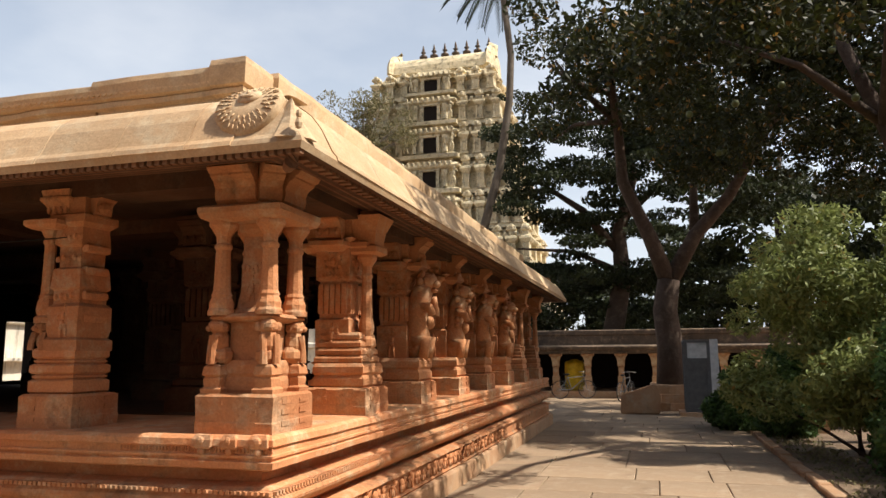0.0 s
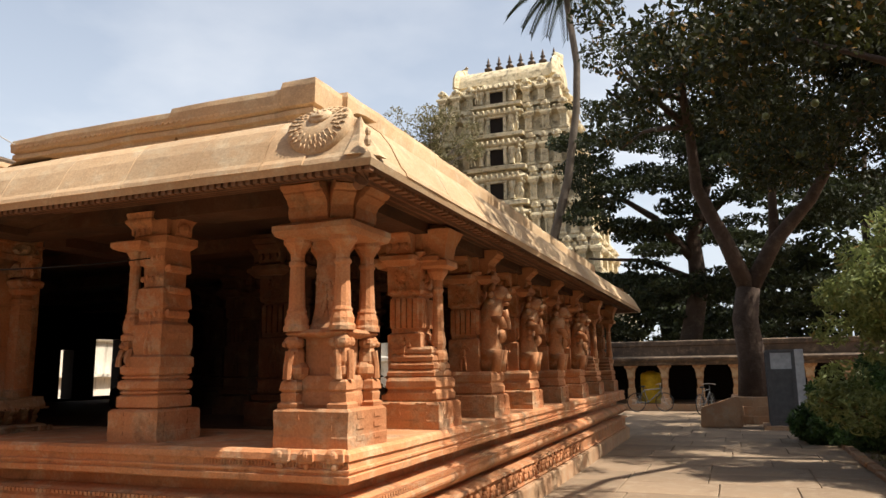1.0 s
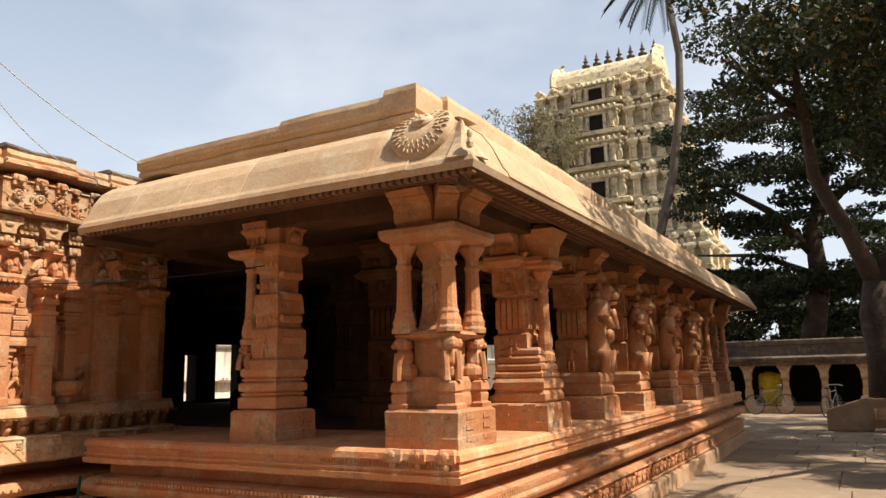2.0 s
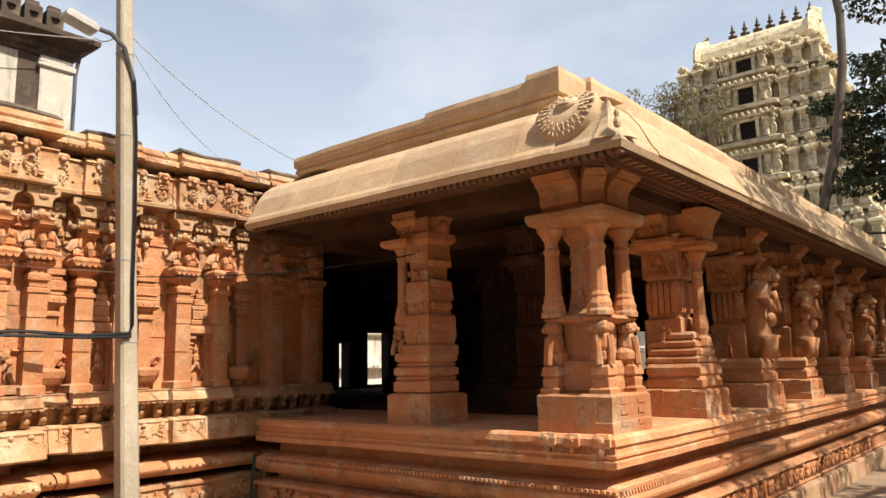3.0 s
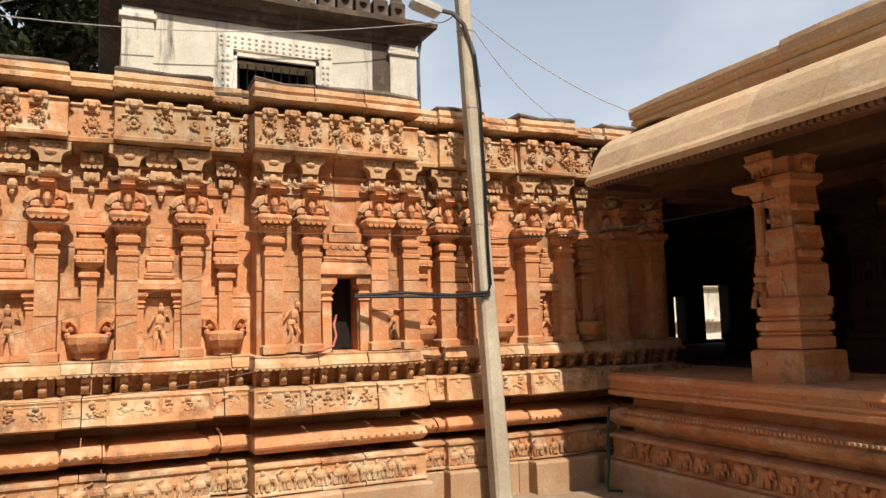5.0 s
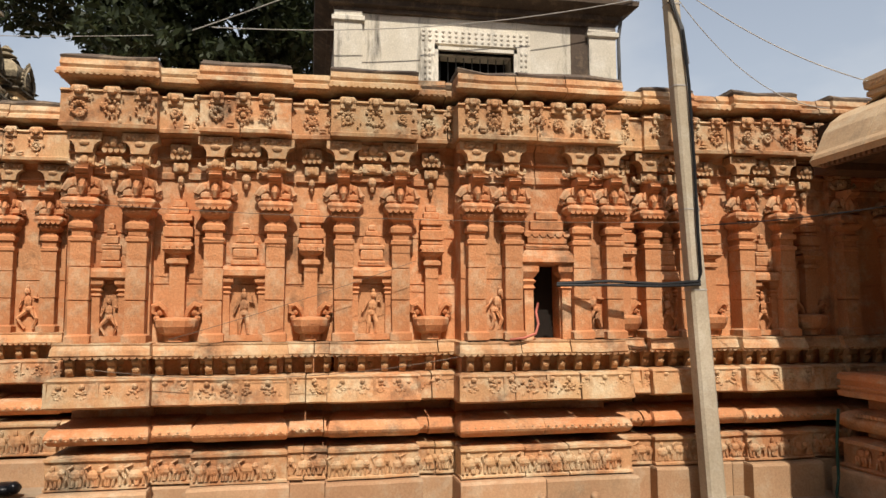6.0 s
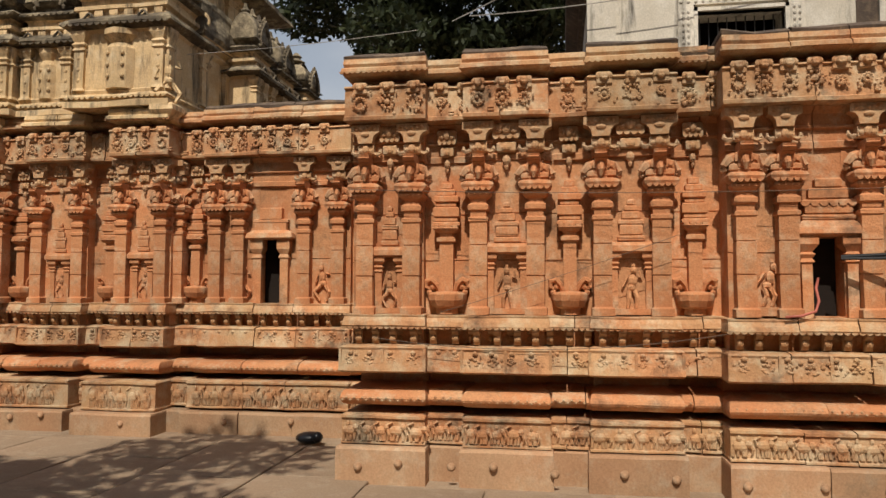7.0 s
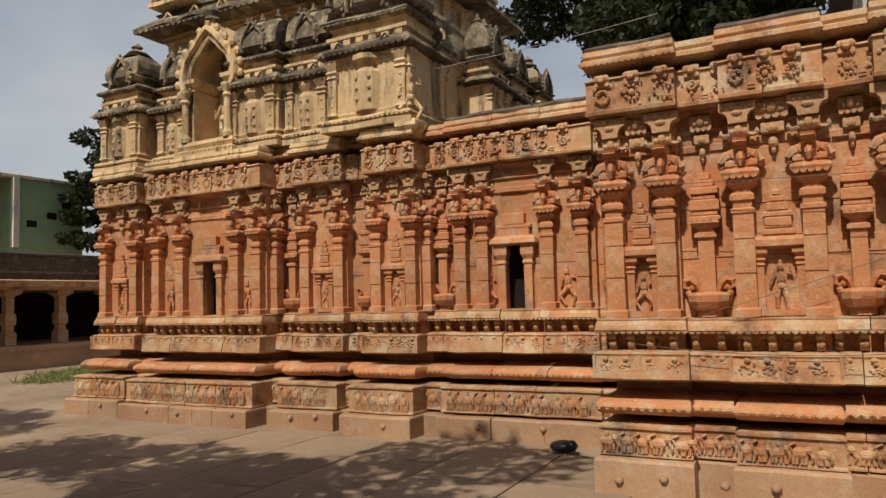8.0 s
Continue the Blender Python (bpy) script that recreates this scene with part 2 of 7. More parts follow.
def tube(bm, pts, r, sides=6):
    """A round bar along points; r is one radius or one for each point."""
    rs = r if isinstance(r, (list, tuple)) else [r] * len(pts)
    loops = []
    for i, p in enumerate(pts):
        a, b = Vector(pts[max(0, i - 1)]), Vector(pts[min(len(pts) - 1, i + 1)])
        d = (b - a).normalized()
        u = d.cross(Vector((0.31, 0.2, 0.93)) if abs(d.z) < 0.9 else Vector((1, 0.1, 0))).normalized()
        v = d.cross(u)
        loops.append([tuple(Vector(p) + rs[i] * (math.cos(2 * math.pi * k / sides) * u + math.sin(2 * math.pi * k / sides) * v)) for k in range(sides)])
    rings(bm, loops)


def piece(name, mesh, parent, at=(0, 0, 0), rz=0.0, scale=1.0, label=""):
    ob = new(name, mesh)
    ob.parent = parent
    ob.location, ob.rotation_euler = at, (0, 0, radians(rz))
    ob.scale = scale if isinstance(scale, tuple) else (scale,) * 3
    return tagged(ob, label)


def leaf_mesh(name, centres, size, count, spread, material, rng, flat=0.5, aspect=0.45):
    """Many small leaves round the given clump centres (n x 4: place and radius), as one mesh."""
    centres = np.asarray(centres, dtype=float)
    vol = centres[:, 3] ** 2
    k = rng.choice(len(centres), count, p=vol / vol.sum())
    v = rng.normal(size=(count, 3))
    v /= np.linalg.norm(v, axis=1)[:, None]
    rad = centres[k, 3] * rng.uniform(0.25, 1.0, count) ** 0.5 * spread
    pos = centres[k, :3] + v * rad[:, None] * np.array([1, 1, flat])
    a = rng.normal(size=(count, 3))
    a /= np.linalg.norm(a, axis=1)[:, None]
    b = np.cross(a, rng.normal(size=(count, 3)))
    b /= np.linalg.norm(b, axis=1)[:, None]
    s = size * rng.uniform(0.6, 1.4, count)[:, None]
    verts = np.stack([pos - a * s, pos + b * s * aspect, pos + a * s, pos - b * s * aspect], 1).reshape(-1, 3)
    me = bpy.data.meshes.new(name)
    faces = np.arange(count * 4).reshape(-1, 4)
    me.from_pydata(verts.tolist(), [], faces.tolist())
    me.materials.append(material)
    return me


def leaves_mat(name, dark, light, yellow=0.0):
    m, nt, b = mat_nodes(name, 0.55)
    geo = nt.nodes.new("ShaderNodeNewGeometry")
    r = nt.nodes.new("ShaderNodeValToRGB")
    e = r.color_ramp.elements
    e[0].color, e[1].color = (*dark, 1), (*light, 1)
    if yellow:
        x = r.color_ramp.elements.new(1 - yellow)
        x.color = (*light, 1)
        e[-1].color = (0.24, 0.13, 0.03, 1)
    nt.links.new(geo.outputs["Random Per Island"], r.inputs["Fac"])
    nt.links.new(r.outputs["Color"], b.inputs["Base Color"])
    tr = nt.nodes.new("ShaderNodeBsdfTranslucent")
    nt.links.new(r.outputs["Color"], tr.inputs["Color"])
    mx = nt.nodes.new("ShaderNodeMixShader")
    mx.inputs[0].default_value = 0.3
    nt.links.new(b.outputs[0], mx.inputs[1])
    nt.links.new(tr.outputs[0], mx.inputs[2])
    nt.links.new(mx.outputs[0], nt.nodes["Material Output"].inputs["Surface"])
    return m


M_LEAF = leaves_mat("dark_green_leaves", (0.012, 0.016, 0.004), (0.042, 0.047, 0.011), 0.08)
M_LEAF_FINE = leaves_mat("feathery_dark_leaves", (0.014, 0.019, 0.008), (0.042, 0.052, 0.018))
M_LEAF_LIGHT = leaves_mat("olive_green_leaves", (0.12, 0.15, 0.04), (0.26, 0.29, 0.10), 0.04)
M_LEAF_BUSH = leaves_mat("deep_green_shrub_leaves", (0.028, 0.055, 0.015), (0.085, 0.15, 0.04))
M_LEAF_DRY = leaves_mat("sparse_dry_leaves", (0.12, 0.11, 0.05), (0.22, 0.19, 0.09))
M_BARK = stone("brown_bark", (0.05, 0.032, 0.022), (0.075, 0.048, 0.034), (0.11, 0.078, 0.058), (0.012, 0.016, 0.012), 0.5, 0.9, relief=0.03)
M_PALM_BARK = stone("brown_palm_bark", (0.10, 0.08, 0.06), (0.13, 0.10, 0.075), (0.16, 0.13, 0.10), (0.05, 0.04, 0.03), 0.4, 0.7)
M_PALE_BARK = stone("grey_palm_bark", (0.22, 0.18, 0.14), (0.27, 0.22, 0.17), (0.30, 0.26, 0.20), (0.08, 0.06, 0.05), 0.4, 0.7)
M_CABLE = plain("black_cable", (0.012, 0.012, 0.013), 0.45)
M_WIRE = plain("pale_wire", (0.35, 0.32, 0.28), 0.6)
M_WALLWIRE = plain("dusty_wire", (0.14, 0.10, 0.07), 0.7)
M_METAL = plain("grey_lamp_metal", (0.42, 0.40, 0.36), 0.45, 0.3)
M_YELLOW = plain("yellow_plastic", (0.62, 0.40, 0.02), 0.45)
M_GREENWALL = stone("pale_green_paint", (0.30, 0.42, 0.22), (0.33, 0.45, 0.25), (0.36, 0.48, 0.29), (0.14, 0.18, 0.10), 0.25, 0.15)
M_PINK = plain("faded_pink_hose", (0.40, 0.12, 0.085), 0.5)
M_HOSE = plain("green_hose", (0.015, 0.05, 0.035), 0.45)
M_BAG = plain("black_plastic_bag", (0.012, 0.012, 0.014), 0.3)
M_SOIL = stone("dry_leafy_soil", (0.11, 0.07, 0.045), (0.16, 0.11, 0.07), (0.22, 0.16, 0.10), (0.04, 0.03, 0.02), 0.5, 0.9, relief=0.03)
M_FRUIT = plain("pale_green_fruit", (0.09, 0.10, 0.035), 0.5)
M_BLUEGREY = plain("grey_painted_steel", (0.10, 0.10, 0.10), 0.5)
M_PALEPANEL = plain("pale_weathered_board", (0.45, 0.46, 0.46), 0.6)


# ---------------------------------------------------------------- ground
bm = bmesh.new()
box(bm, -600, 600, -600, 600, -0.8, -0.03)
ground = solo("ground", bm, M_PAVE, "dusty beige courtyard ground reaching the horizon", "ground", kind="structure")

# ---------------------------------------------------------------- pillared hall
FLOOR_Z = 1.065
LIFT = 1.045                          # the platform's courses against their nominal heights
PX0, PX1, PY0, PY1 = -12.6, -2.42, 4.42, 17.6
hall = thing("pillared_hall", "open red sandstone pillared hall on a moulded platform", "hall")
foot = [(-6.35, PY0), (PX1, PY0), (PX1, PY1), (PX0, PY1), (PX0, 5.75), (-6.35, 5.75)]


def course(name, poly, prof, material, parent, label="", wear=0.008):
    b = bmesh.new()
    worn(b, poly, [(d, z * LIFT) for d, z in prof], wear)
    return part(name, b, material, parent, label)


course("plinth", foot, [(0.06, -0.1), (0.06, 0.19), (0.05, 0.215), (-0.1, 0.22)], M_PLINTH, hall, "dusty granite plinth course")
frieze = course("elephant_frieze", foot, [(0.0, 0.215), (0.02, 0.24), (-0.02, 0.26), (-0.02, 0.42), (0.025, 0.43), (0.01, 0.455), (-0.09, 0.48)], M_RED, hall)
course("neck_course", foot, [(-0.16, 0.46), (-0.16, 0.56)], M_RED, hall)
course("rounded_course", foot, [(-0.12, 0.53)] + arc(-0.06, 0.535, -0.06, 0.70, 0.085, 8) + [(-0.14, 0.72)], M_RED, hall)
course("neck_course", foot, [(-0.17, 0.71), (-0.17, 0.82)], M_RED, hall)
slab = course("floor_slab", foot, [(-0.05, 0.81), (0.0, 0.825), (0.005, 0.865), (-0.015, 0.87), (-0.015, 0.885), (0.0, 0.89), (0.0, 0.905), (-0.02, 0.91), (-0.02, 0.955), (0.0, 0.96), (-0.005, 1.0), (-0.03, 1.02)], M_RED, hall)

# low relief on the platform's courses: a walking elephant, carved flat
rng = random.Random(5)


def elephant_mesh():
    b = bmesh.new()
    blob(b, (0, 0, 0.095), (0.022, 0.062, 0.045))
    blob(b, (0, 0.07, 0.105), (0.022, 0.035, 0.04))
    tube(b, [(0.008, 0.095, 0.10), (0.012, 0.115, 0.06), (0.012, 0.11, 0.02)], [0.014, 0.011, 0.008], 5)
    for y in (-0.045, -0.015, 0.025, 0.05):
        box(b, -0.01, 0.015, y - 0.011, y + 0.011, 0.0, 0.075)
    return mesh_of("elephant_carving", b, M_RED, True)


def horse_mesh():
    b = bmesh.new()
    blob(b, (0, 0, 0.10), (0.02, 0.055, 0.028))
    tube(b, [(0, 0.04, 0.10), (0.005, 0.065, 0.14), (0.008, 0.095, 0.15)], [0.022, 0.018, 0.013], 5)
    for y, l in ((-0.045, -0.02), (-0.03, 0.015), (0.03, 0.05), (0.045, 0.02)):
        tube(b, [(0.005, y, 0.09), (0.008, y + l * 0.4, 0.045), (0.005, y + l, 0.0)], 0.009, 4)
    blob(b, (0.01, 0, 0.16), (0.016, 0.02, 0.035), 6, 4)
    return mesh_of("rider_carving", b, M_RED, True)


ELEPHANT, RIDER = elephant_mesh(), horse_mesh()
x = -6.1
while x < PX1 - 0.1:
    piece("elephant_carving", ELEPHANT if rng.random() < 0.75 else RIDER, frieze, (x, PY0 + 0.005, 0.274), -90, rng.uniform(0.9, 1.1))
    x += rng.uniform(0.20, 0.25)
y = PY0 + 0.12
while y < 12:
    piece("elephant_carving", ELEPHANT if rng.random() < 0.7 else RIDER, frieze, (PX1 - 0.005, y, 0.274), 0, rng.uniform(0.85, 1.1))
    y += rng.uniform(0.20, 0.25)
bm = bmesh.new()
for i in range(88):
    box(bm, -6.1 + i * 0.042, -6.1 + i * 0.042 + 0.026, PY0 - 0.03, PY0 + 0.03, 0.695, 0.721)
for i in range(150):
    box(bm, PX1 - 0.03, PX1 + 0.03, PY0 + 0.02 + i * 0.044, PY0 + 0.046 + i * 0.044, 0.695, 0.721)
tagged(part("beaded_edge", bm, M_RED, hall), kind="stuff")
bm = bmesh.new()
for i in range(46):
    blob(bm, (-3.6 + i * 0.026, PY0 + 0.018, 0.974), (0.009, 0.012, 0.018), 5, 4)
tagged(part("petal_band", bm, M_RED, slab), kind="stuff")
for cx, k in ((-2.95, 1.0), (-2.74, 0.8), (-2.52, 0.9)):
    bm = bmesh.new()
    worn(bm, rect(cx - 0.075 * k, cx + 0.075 * k, PY0 - 0.022, PY0 + 0.05), [(-0.012, 0.985), (0, 1.0), (0, 1.045), (-0.015, 1.075)], 0.014, step=0.05)
    blob(bm, (cx, PY0 - 0.018, 1.035), (0.035 * k, 0.02, 0.03), 7, 5)
    blob(bm, (cx, PY0 - 0.008, 0.965), (0.03 * k, 0.016, 0.025), 7, 5)
    part("carved_lip", bm, M_RED, slab)

# roof
EX0, EX1, EY0, EY1 = -5.95, -2.04, 3.98, 18.2
EZ = 0.055                            # the eave's lip stands this much over 2.815
EAVE_PROF = [(0.0, 2.815), (0.016, 2.86), (0.002, 2.895), (-0.03, 2.93), (-0.065, 3.0), (-0.115, 3.10), (-0.19, 3.20), (-0.29, 3.275), (-0.40, 3.325), (-0.52, 3.345)]
eave_poly = rect(EX0, EX1, EY0, EY1)
bm = bmesh.new()
worn(bm, eave_poly, [(-0.06, 2.86 + EZ), (-0.012, 2.822 + EZ)] + [(d, z + EZ) for d, z in EAVE_PROF] + [(-0.7, 3.35 + EZ)], 0.003, caps=(False, True))
eave = part("eave", bm, M_EAVE, hall, "pale curved stone eave")


def eave_block(front, a, b):
    """One facing block of the eave, a little proud, with an open joint at either end."""
    m = bmesh.new()
    outer = [(d + 0.008, z + 0.004) for d, z in EAVE_PROF[1:]]
    inner = [(d - 0.03, z - 0.01) for d, z in EAVE_PROF[1:]][::-1]
    n = max(2, int((b - a) / 0.16))
    loops = []
    for k in range(n + 1):
        u = a + 0.004 + (b - a - 0.008) * k / n
        w = [0.005 * noise.noise((u * 2.3, z * 4, 3.1 if front else 8.2)) for _, z in outer + inner]
        lp = []
        for (d, z), q in zip(outer + inner, w):
            lp.append((u, EY0 - d - q, z + EZ + q * 0.5) if front else (EX1 + d + q, u, z + EZ + q * 0.5))
        loops.append(lp)
    rings(m, loops)
    part("eave_block", m, M_EAVE, eave)


cuts = [-5.93, -5.32, -4.72, -4.05, -3.42, -2.86, -2.52]
for a, b_ in zip(cuts, cuts[1:]):
    eave_block(True, a, b_)
y = 4.5
rng_e = random.Random(9)
while y < 17.2:
    w = rng_e.uniform(0.75, 1.1)
    eave_block(False, y, y + w)
    y += w
# the soffit's colour is lowered to carry the shade below the eave
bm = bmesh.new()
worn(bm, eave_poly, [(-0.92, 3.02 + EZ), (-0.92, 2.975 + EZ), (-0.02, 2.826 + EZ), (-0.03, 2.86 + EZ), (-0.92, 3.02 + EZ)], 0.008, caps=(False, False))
part("soffit", bm, M_REDSHADE, eave, "ribbed underside, coloured dark for the shade below the eave")
# ribs and dentils in brown stone darkened for eave shade
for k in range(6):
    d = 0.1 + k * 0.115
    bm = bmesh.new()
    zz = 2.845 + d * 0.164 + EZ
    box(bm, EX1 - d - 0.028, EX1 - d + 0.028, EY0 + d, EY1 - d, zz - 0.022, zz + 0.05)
    part("rib", bm, M_SOFFITSHADE, eave)
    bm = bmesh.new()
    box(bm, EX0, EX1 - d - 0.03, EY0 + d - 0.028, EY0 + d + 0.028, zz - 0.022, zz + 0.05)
    part("rib", bm, M_SOFFITSHADE, eave)
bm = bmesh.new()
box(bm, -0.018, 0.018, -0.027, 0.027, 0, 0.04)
EAVE_DENTIL = mesh_of("dentil", bm, M_SOFFITSHADE)
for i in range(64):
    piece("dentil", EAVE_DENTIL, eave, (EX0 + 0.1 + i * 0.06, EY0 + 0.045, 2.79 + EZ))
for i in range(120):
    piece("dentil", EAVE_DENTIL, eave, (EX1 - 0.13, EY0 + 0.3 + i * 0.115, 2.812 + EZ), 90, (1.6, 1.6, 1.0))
# the lion medallion and the corner leaf
bm = bmesh.new()
m4 = pose(-2.48, 4.078, 3.235, 58, 0, 0)
lathe(bm, [(0.0, -0.10), (0.235, -0.10), (0.235, -0.012), (0.225, 0.0), (0.16, 0.003), (0.10, 0.006), (0.0, 0.008)], 32)
# a mane of flat overlapping locks round a small worn face
rng_m = random.Random(15)
for r, n in ((0.205, 30), (0.17, 26), (0.135, 20)):
    for k in range(n):
        a = 2 * math.pi * (k + rng_m.uniform(-0.25, 0.25)) / n
        ca, sa = math.cos(a), math.sin(a)
        tube(bm, [((r - 0.022) * ca, (r - 0.022) * sa, 0.006), (r * ca - 0.006 * sa, r * sa + 0.006 * ca, 0.007), ((r + 0.016) * ca, (r + 0.016) * sa, 0.002)], [0.004, 0.0065, 0.004], 5)
blob(bm, (0.0, 0.06, 0.008), (0.088, 0.075, 0.03), 12, 6)
blob(bm, (0.0, 0.035, 0.03), (0.055, 0.020, 0.014), 8, 5)
blob(bm, (-0.036, 0.09, 0.032), (0.018, 0.012, 0.008), 6, 4)
blob(bm, (0.036, 0.09, 0.032), (0.018, 0.012, 0.008), 6, 4)
blob(bm, (0.0, 0.07, 0.036), (0.014, 0.024, 0.012), 6, 4)
for v in bm.verts:
    v.co.z -= 1.1 * v.co.y * v.co.y
bm.transform(m4)
part("medallion", bm, M_EAVE, eave, "round carved lion-face medallion", True)
bm = bmesh.new()
leaf_rows = []
for w_, back_, z in ((0.15, 0.02, 2.89), (0.125, 0.04, 2.93), (0.09, 0.075, 2.99), (0.062, 0.11, 3.05), (0.042, 0.145, 3.11), (0.024, 0.175, 3.16), (0.008, 0.195, 3.195)):
    cx_, cy_ = -2.055 - back_ * 0.7, 3.995 + back_ * 0.7
    leaf_rows.append([(cx_ + a * w_ * 0.7 + o * 0.7, cy_ + a * w_ * 0.7 - o * 0.7, z + EZ) for a, o in ((-1, -0.05), (-0.5, 0.012), (0, 0.022), (0.5, 0.012), (1, -0.05), (0, -0.06))])
rings(bm, leaf_rows)
blob(bm, (-2.05, 3.97, 3.03 + EZ), (0.022, 0.022, 0.03), 6, 4)
blob(bm, (-2.05, 3.97, 2.97 + EZ), (0.028, 0.028, 0.04), 6, 4)
part("corner_leaf", bm, M_EAVE, eave)
# the drop hangs under the corner, its colour darkened for shade too
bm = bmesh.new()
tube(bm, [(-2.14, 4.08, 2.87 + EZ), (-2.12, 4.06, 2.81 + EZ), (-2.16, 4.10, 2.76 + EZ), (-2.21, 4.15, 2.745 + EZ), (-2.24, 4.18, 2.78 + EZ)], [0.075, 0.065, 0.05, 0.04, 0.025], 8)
part("corner_drop", bm, M_SOFFITSHADE, eave)


def parapet_run(poly, dz, label=""):
    b = bmesh.new()
    worn(b, poly, [(0.0, 3.36), (0.0, 3.50), (0.03, 3.52), (0.03, 3.56), (0.015, 3.57), (0.045, 3.59), (0.05, 3.64), (0.055, 3.735 + dz), (0.045, 3.78 + dz), (0.01, 3.795 + dz), (-0.05, 3.80 + dz)], 0.018, step=0.16)
    return part("parapet_block", b, M_EAVE, hall, label)


PFX, PFY = -2.84, 4.60
for a, b_, dz in ((-5.92, -4.14, -0.075), (-4.11, -3.05, -0.04)):
    parapet_run(rect(a, b_, PFY, PFY + 0.4), dz)
parapet_run(rect(-3.04, PFX + 0.005, PFY - 0.012, PFY + 0.4), 0.005)
for i, (a, b_) in enumerate(((5.01, 6.9), (6.92, 9.2), (9.22, 11.4), (11.42, 13.8), (13.82, 16.2))):
    parapet_run(rect(PFX - 0.4, PFX + 0.05, a, b_), 0.03 - 0.012 * (i % 2))
bm = bmesh.new()
scallops(bm, PFX + 0.108, 5.02, 16.2, 3.645, 0.03, 0.055, 0.02)
tagged(part("scalloped_lip", bm, M_EAVE, hall), kind="stuff")
bm = bmesh.new()
scallops(bm, 0.0, 3.0, 5.9, 3.63, 0.022, 0.055, 0.02)
for v in bm.verts:
    v.co = (-v.co.y, PFY - 0.055 - v.co.x, v.co.z)
tagged(part("scalloped_lip", bm, M_EAVE, hall), kind="stuff")
# roof slabs, with the shade of the ceiling put into their colour
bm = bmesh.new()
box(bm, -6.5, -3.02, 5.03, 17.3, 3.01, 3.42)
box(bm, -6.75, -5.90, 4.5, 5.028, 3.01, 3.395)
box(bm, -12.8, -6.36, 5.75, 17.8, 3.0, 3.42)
part("roof_slab", bm, M_CEILSHADE, hall, "stone roof slabs, darkened for the shade beneath them")
# beams in the shaded copy of the red stone
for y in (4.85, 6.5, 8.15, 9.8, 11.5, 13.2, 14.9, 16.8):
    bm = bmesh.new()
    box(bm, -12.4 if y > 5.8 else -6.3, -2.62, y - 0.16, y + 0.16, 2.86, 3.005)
    part("beam", bm, M_REDSHADE, hall)
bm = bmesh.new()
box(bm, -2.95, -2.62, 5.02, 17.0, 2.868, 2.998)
part("beam", bm, M_REDSHADE, hall)
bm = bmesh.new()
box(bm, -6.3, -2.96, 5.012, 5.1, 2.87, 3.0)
part("beam", bm, M_REDSHADE, hall)
# two dark beams added to cover the pale inner lip of the eave
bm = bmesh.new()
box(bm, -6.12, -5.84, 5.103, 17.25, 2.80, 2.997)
part("beam", bm, M_REDSHADE, hall)
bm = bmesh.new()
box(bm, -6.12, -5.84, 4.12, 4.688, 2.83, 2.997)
part("beam", bm, M_REDSHADE, hall)

# a floor layer whose dark colour stands for the indoor shade
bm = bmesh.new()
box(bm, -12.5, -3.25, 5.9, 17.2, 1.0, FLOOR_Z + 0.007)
part("inner_floor", bm, M_REDSHADE, hall, "worn stone floor, darkened for the shade inside the hall")

# the hall's inner walls, near-black to stand for shade, with openings to the yard behind
WX = -12.6
# walls added on the far sides to keep light out of the hall
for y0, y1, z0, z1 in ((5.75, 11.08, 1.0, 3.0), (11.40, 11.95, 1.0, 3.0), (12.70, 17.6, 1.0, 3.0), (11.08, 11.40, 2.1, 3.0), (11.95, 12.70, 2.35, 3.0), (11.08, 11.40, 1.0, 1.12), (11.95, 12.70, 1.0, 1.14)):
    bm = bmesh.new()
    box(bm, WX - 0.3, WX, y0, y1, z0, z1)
    part("back_wall", bm, M_INSHADE, hall, "inner wall coloured near-black for the hall's shade")
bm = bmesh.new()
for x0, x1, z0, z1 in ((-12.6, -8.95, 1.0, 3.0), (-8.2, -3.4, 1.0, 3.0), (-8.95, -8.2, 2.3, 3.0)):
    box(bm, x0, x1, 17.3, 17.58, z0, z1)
part("end_wall", bm, M_INSHADE, hall, "inner wall with one opening, coloured near-black for the hall's shade")


# ---------------------------------------------------------------- pillars
def tiered(bm, w, z0, z1, n, lip=0.02):
    """A square block in n ribbed tiers."""
    h = (z1 - z0) / n
    for i in range(n):
        worn(bm, rect(-w, w, -w, w), [(-lip, z0 + i * h), (0, z0 + (i + 0.2) * h), (0, z0 + (i + 0.7) * h), (-lip, z0 + (i + 1) * h)], 0.006, step=0.15)


COLONNETTE = [(0.085, 0.0), (0.09, 0.04), (0.06, 0.06), (0.075, 0.10), (0.072, 0.14), (0.058, 0.18), (0.054, 0.26), (0.05, 0.40), (0.047, 0.42), (0.06, 0.44), (0.047, 0.46), (0.05, 0.50), (0.085, 0.535), (0.10, 0.55), (0.10, 0.58)]


def corbel(bm, at, out, w=0.1):
    """A curved bracket that swings out along out and carries the beam."""
    ux, uy = out
    px, py = -uy, ux
    prof = [(0.0, 0.0), (0.10, 0.0), (0.105, 0.025), (0.085, 0.035), (0.115, 0.055), (0.125, 0.10), (0.12, 0.14), (0.15, 0.19), (0.195, 0.22), (0.195, 0.235), (0.225, 0.245), (0.245, 0.275), (0.225, 0.29), (0.235, 0.32), (0.0, 0.32)]
    rings(bm, [[(at[0] + ux * d + px * s * w, at[1] + uy * d + py * s * w, at[2] + z) for d, z in prof] for s in (-1, 1)])


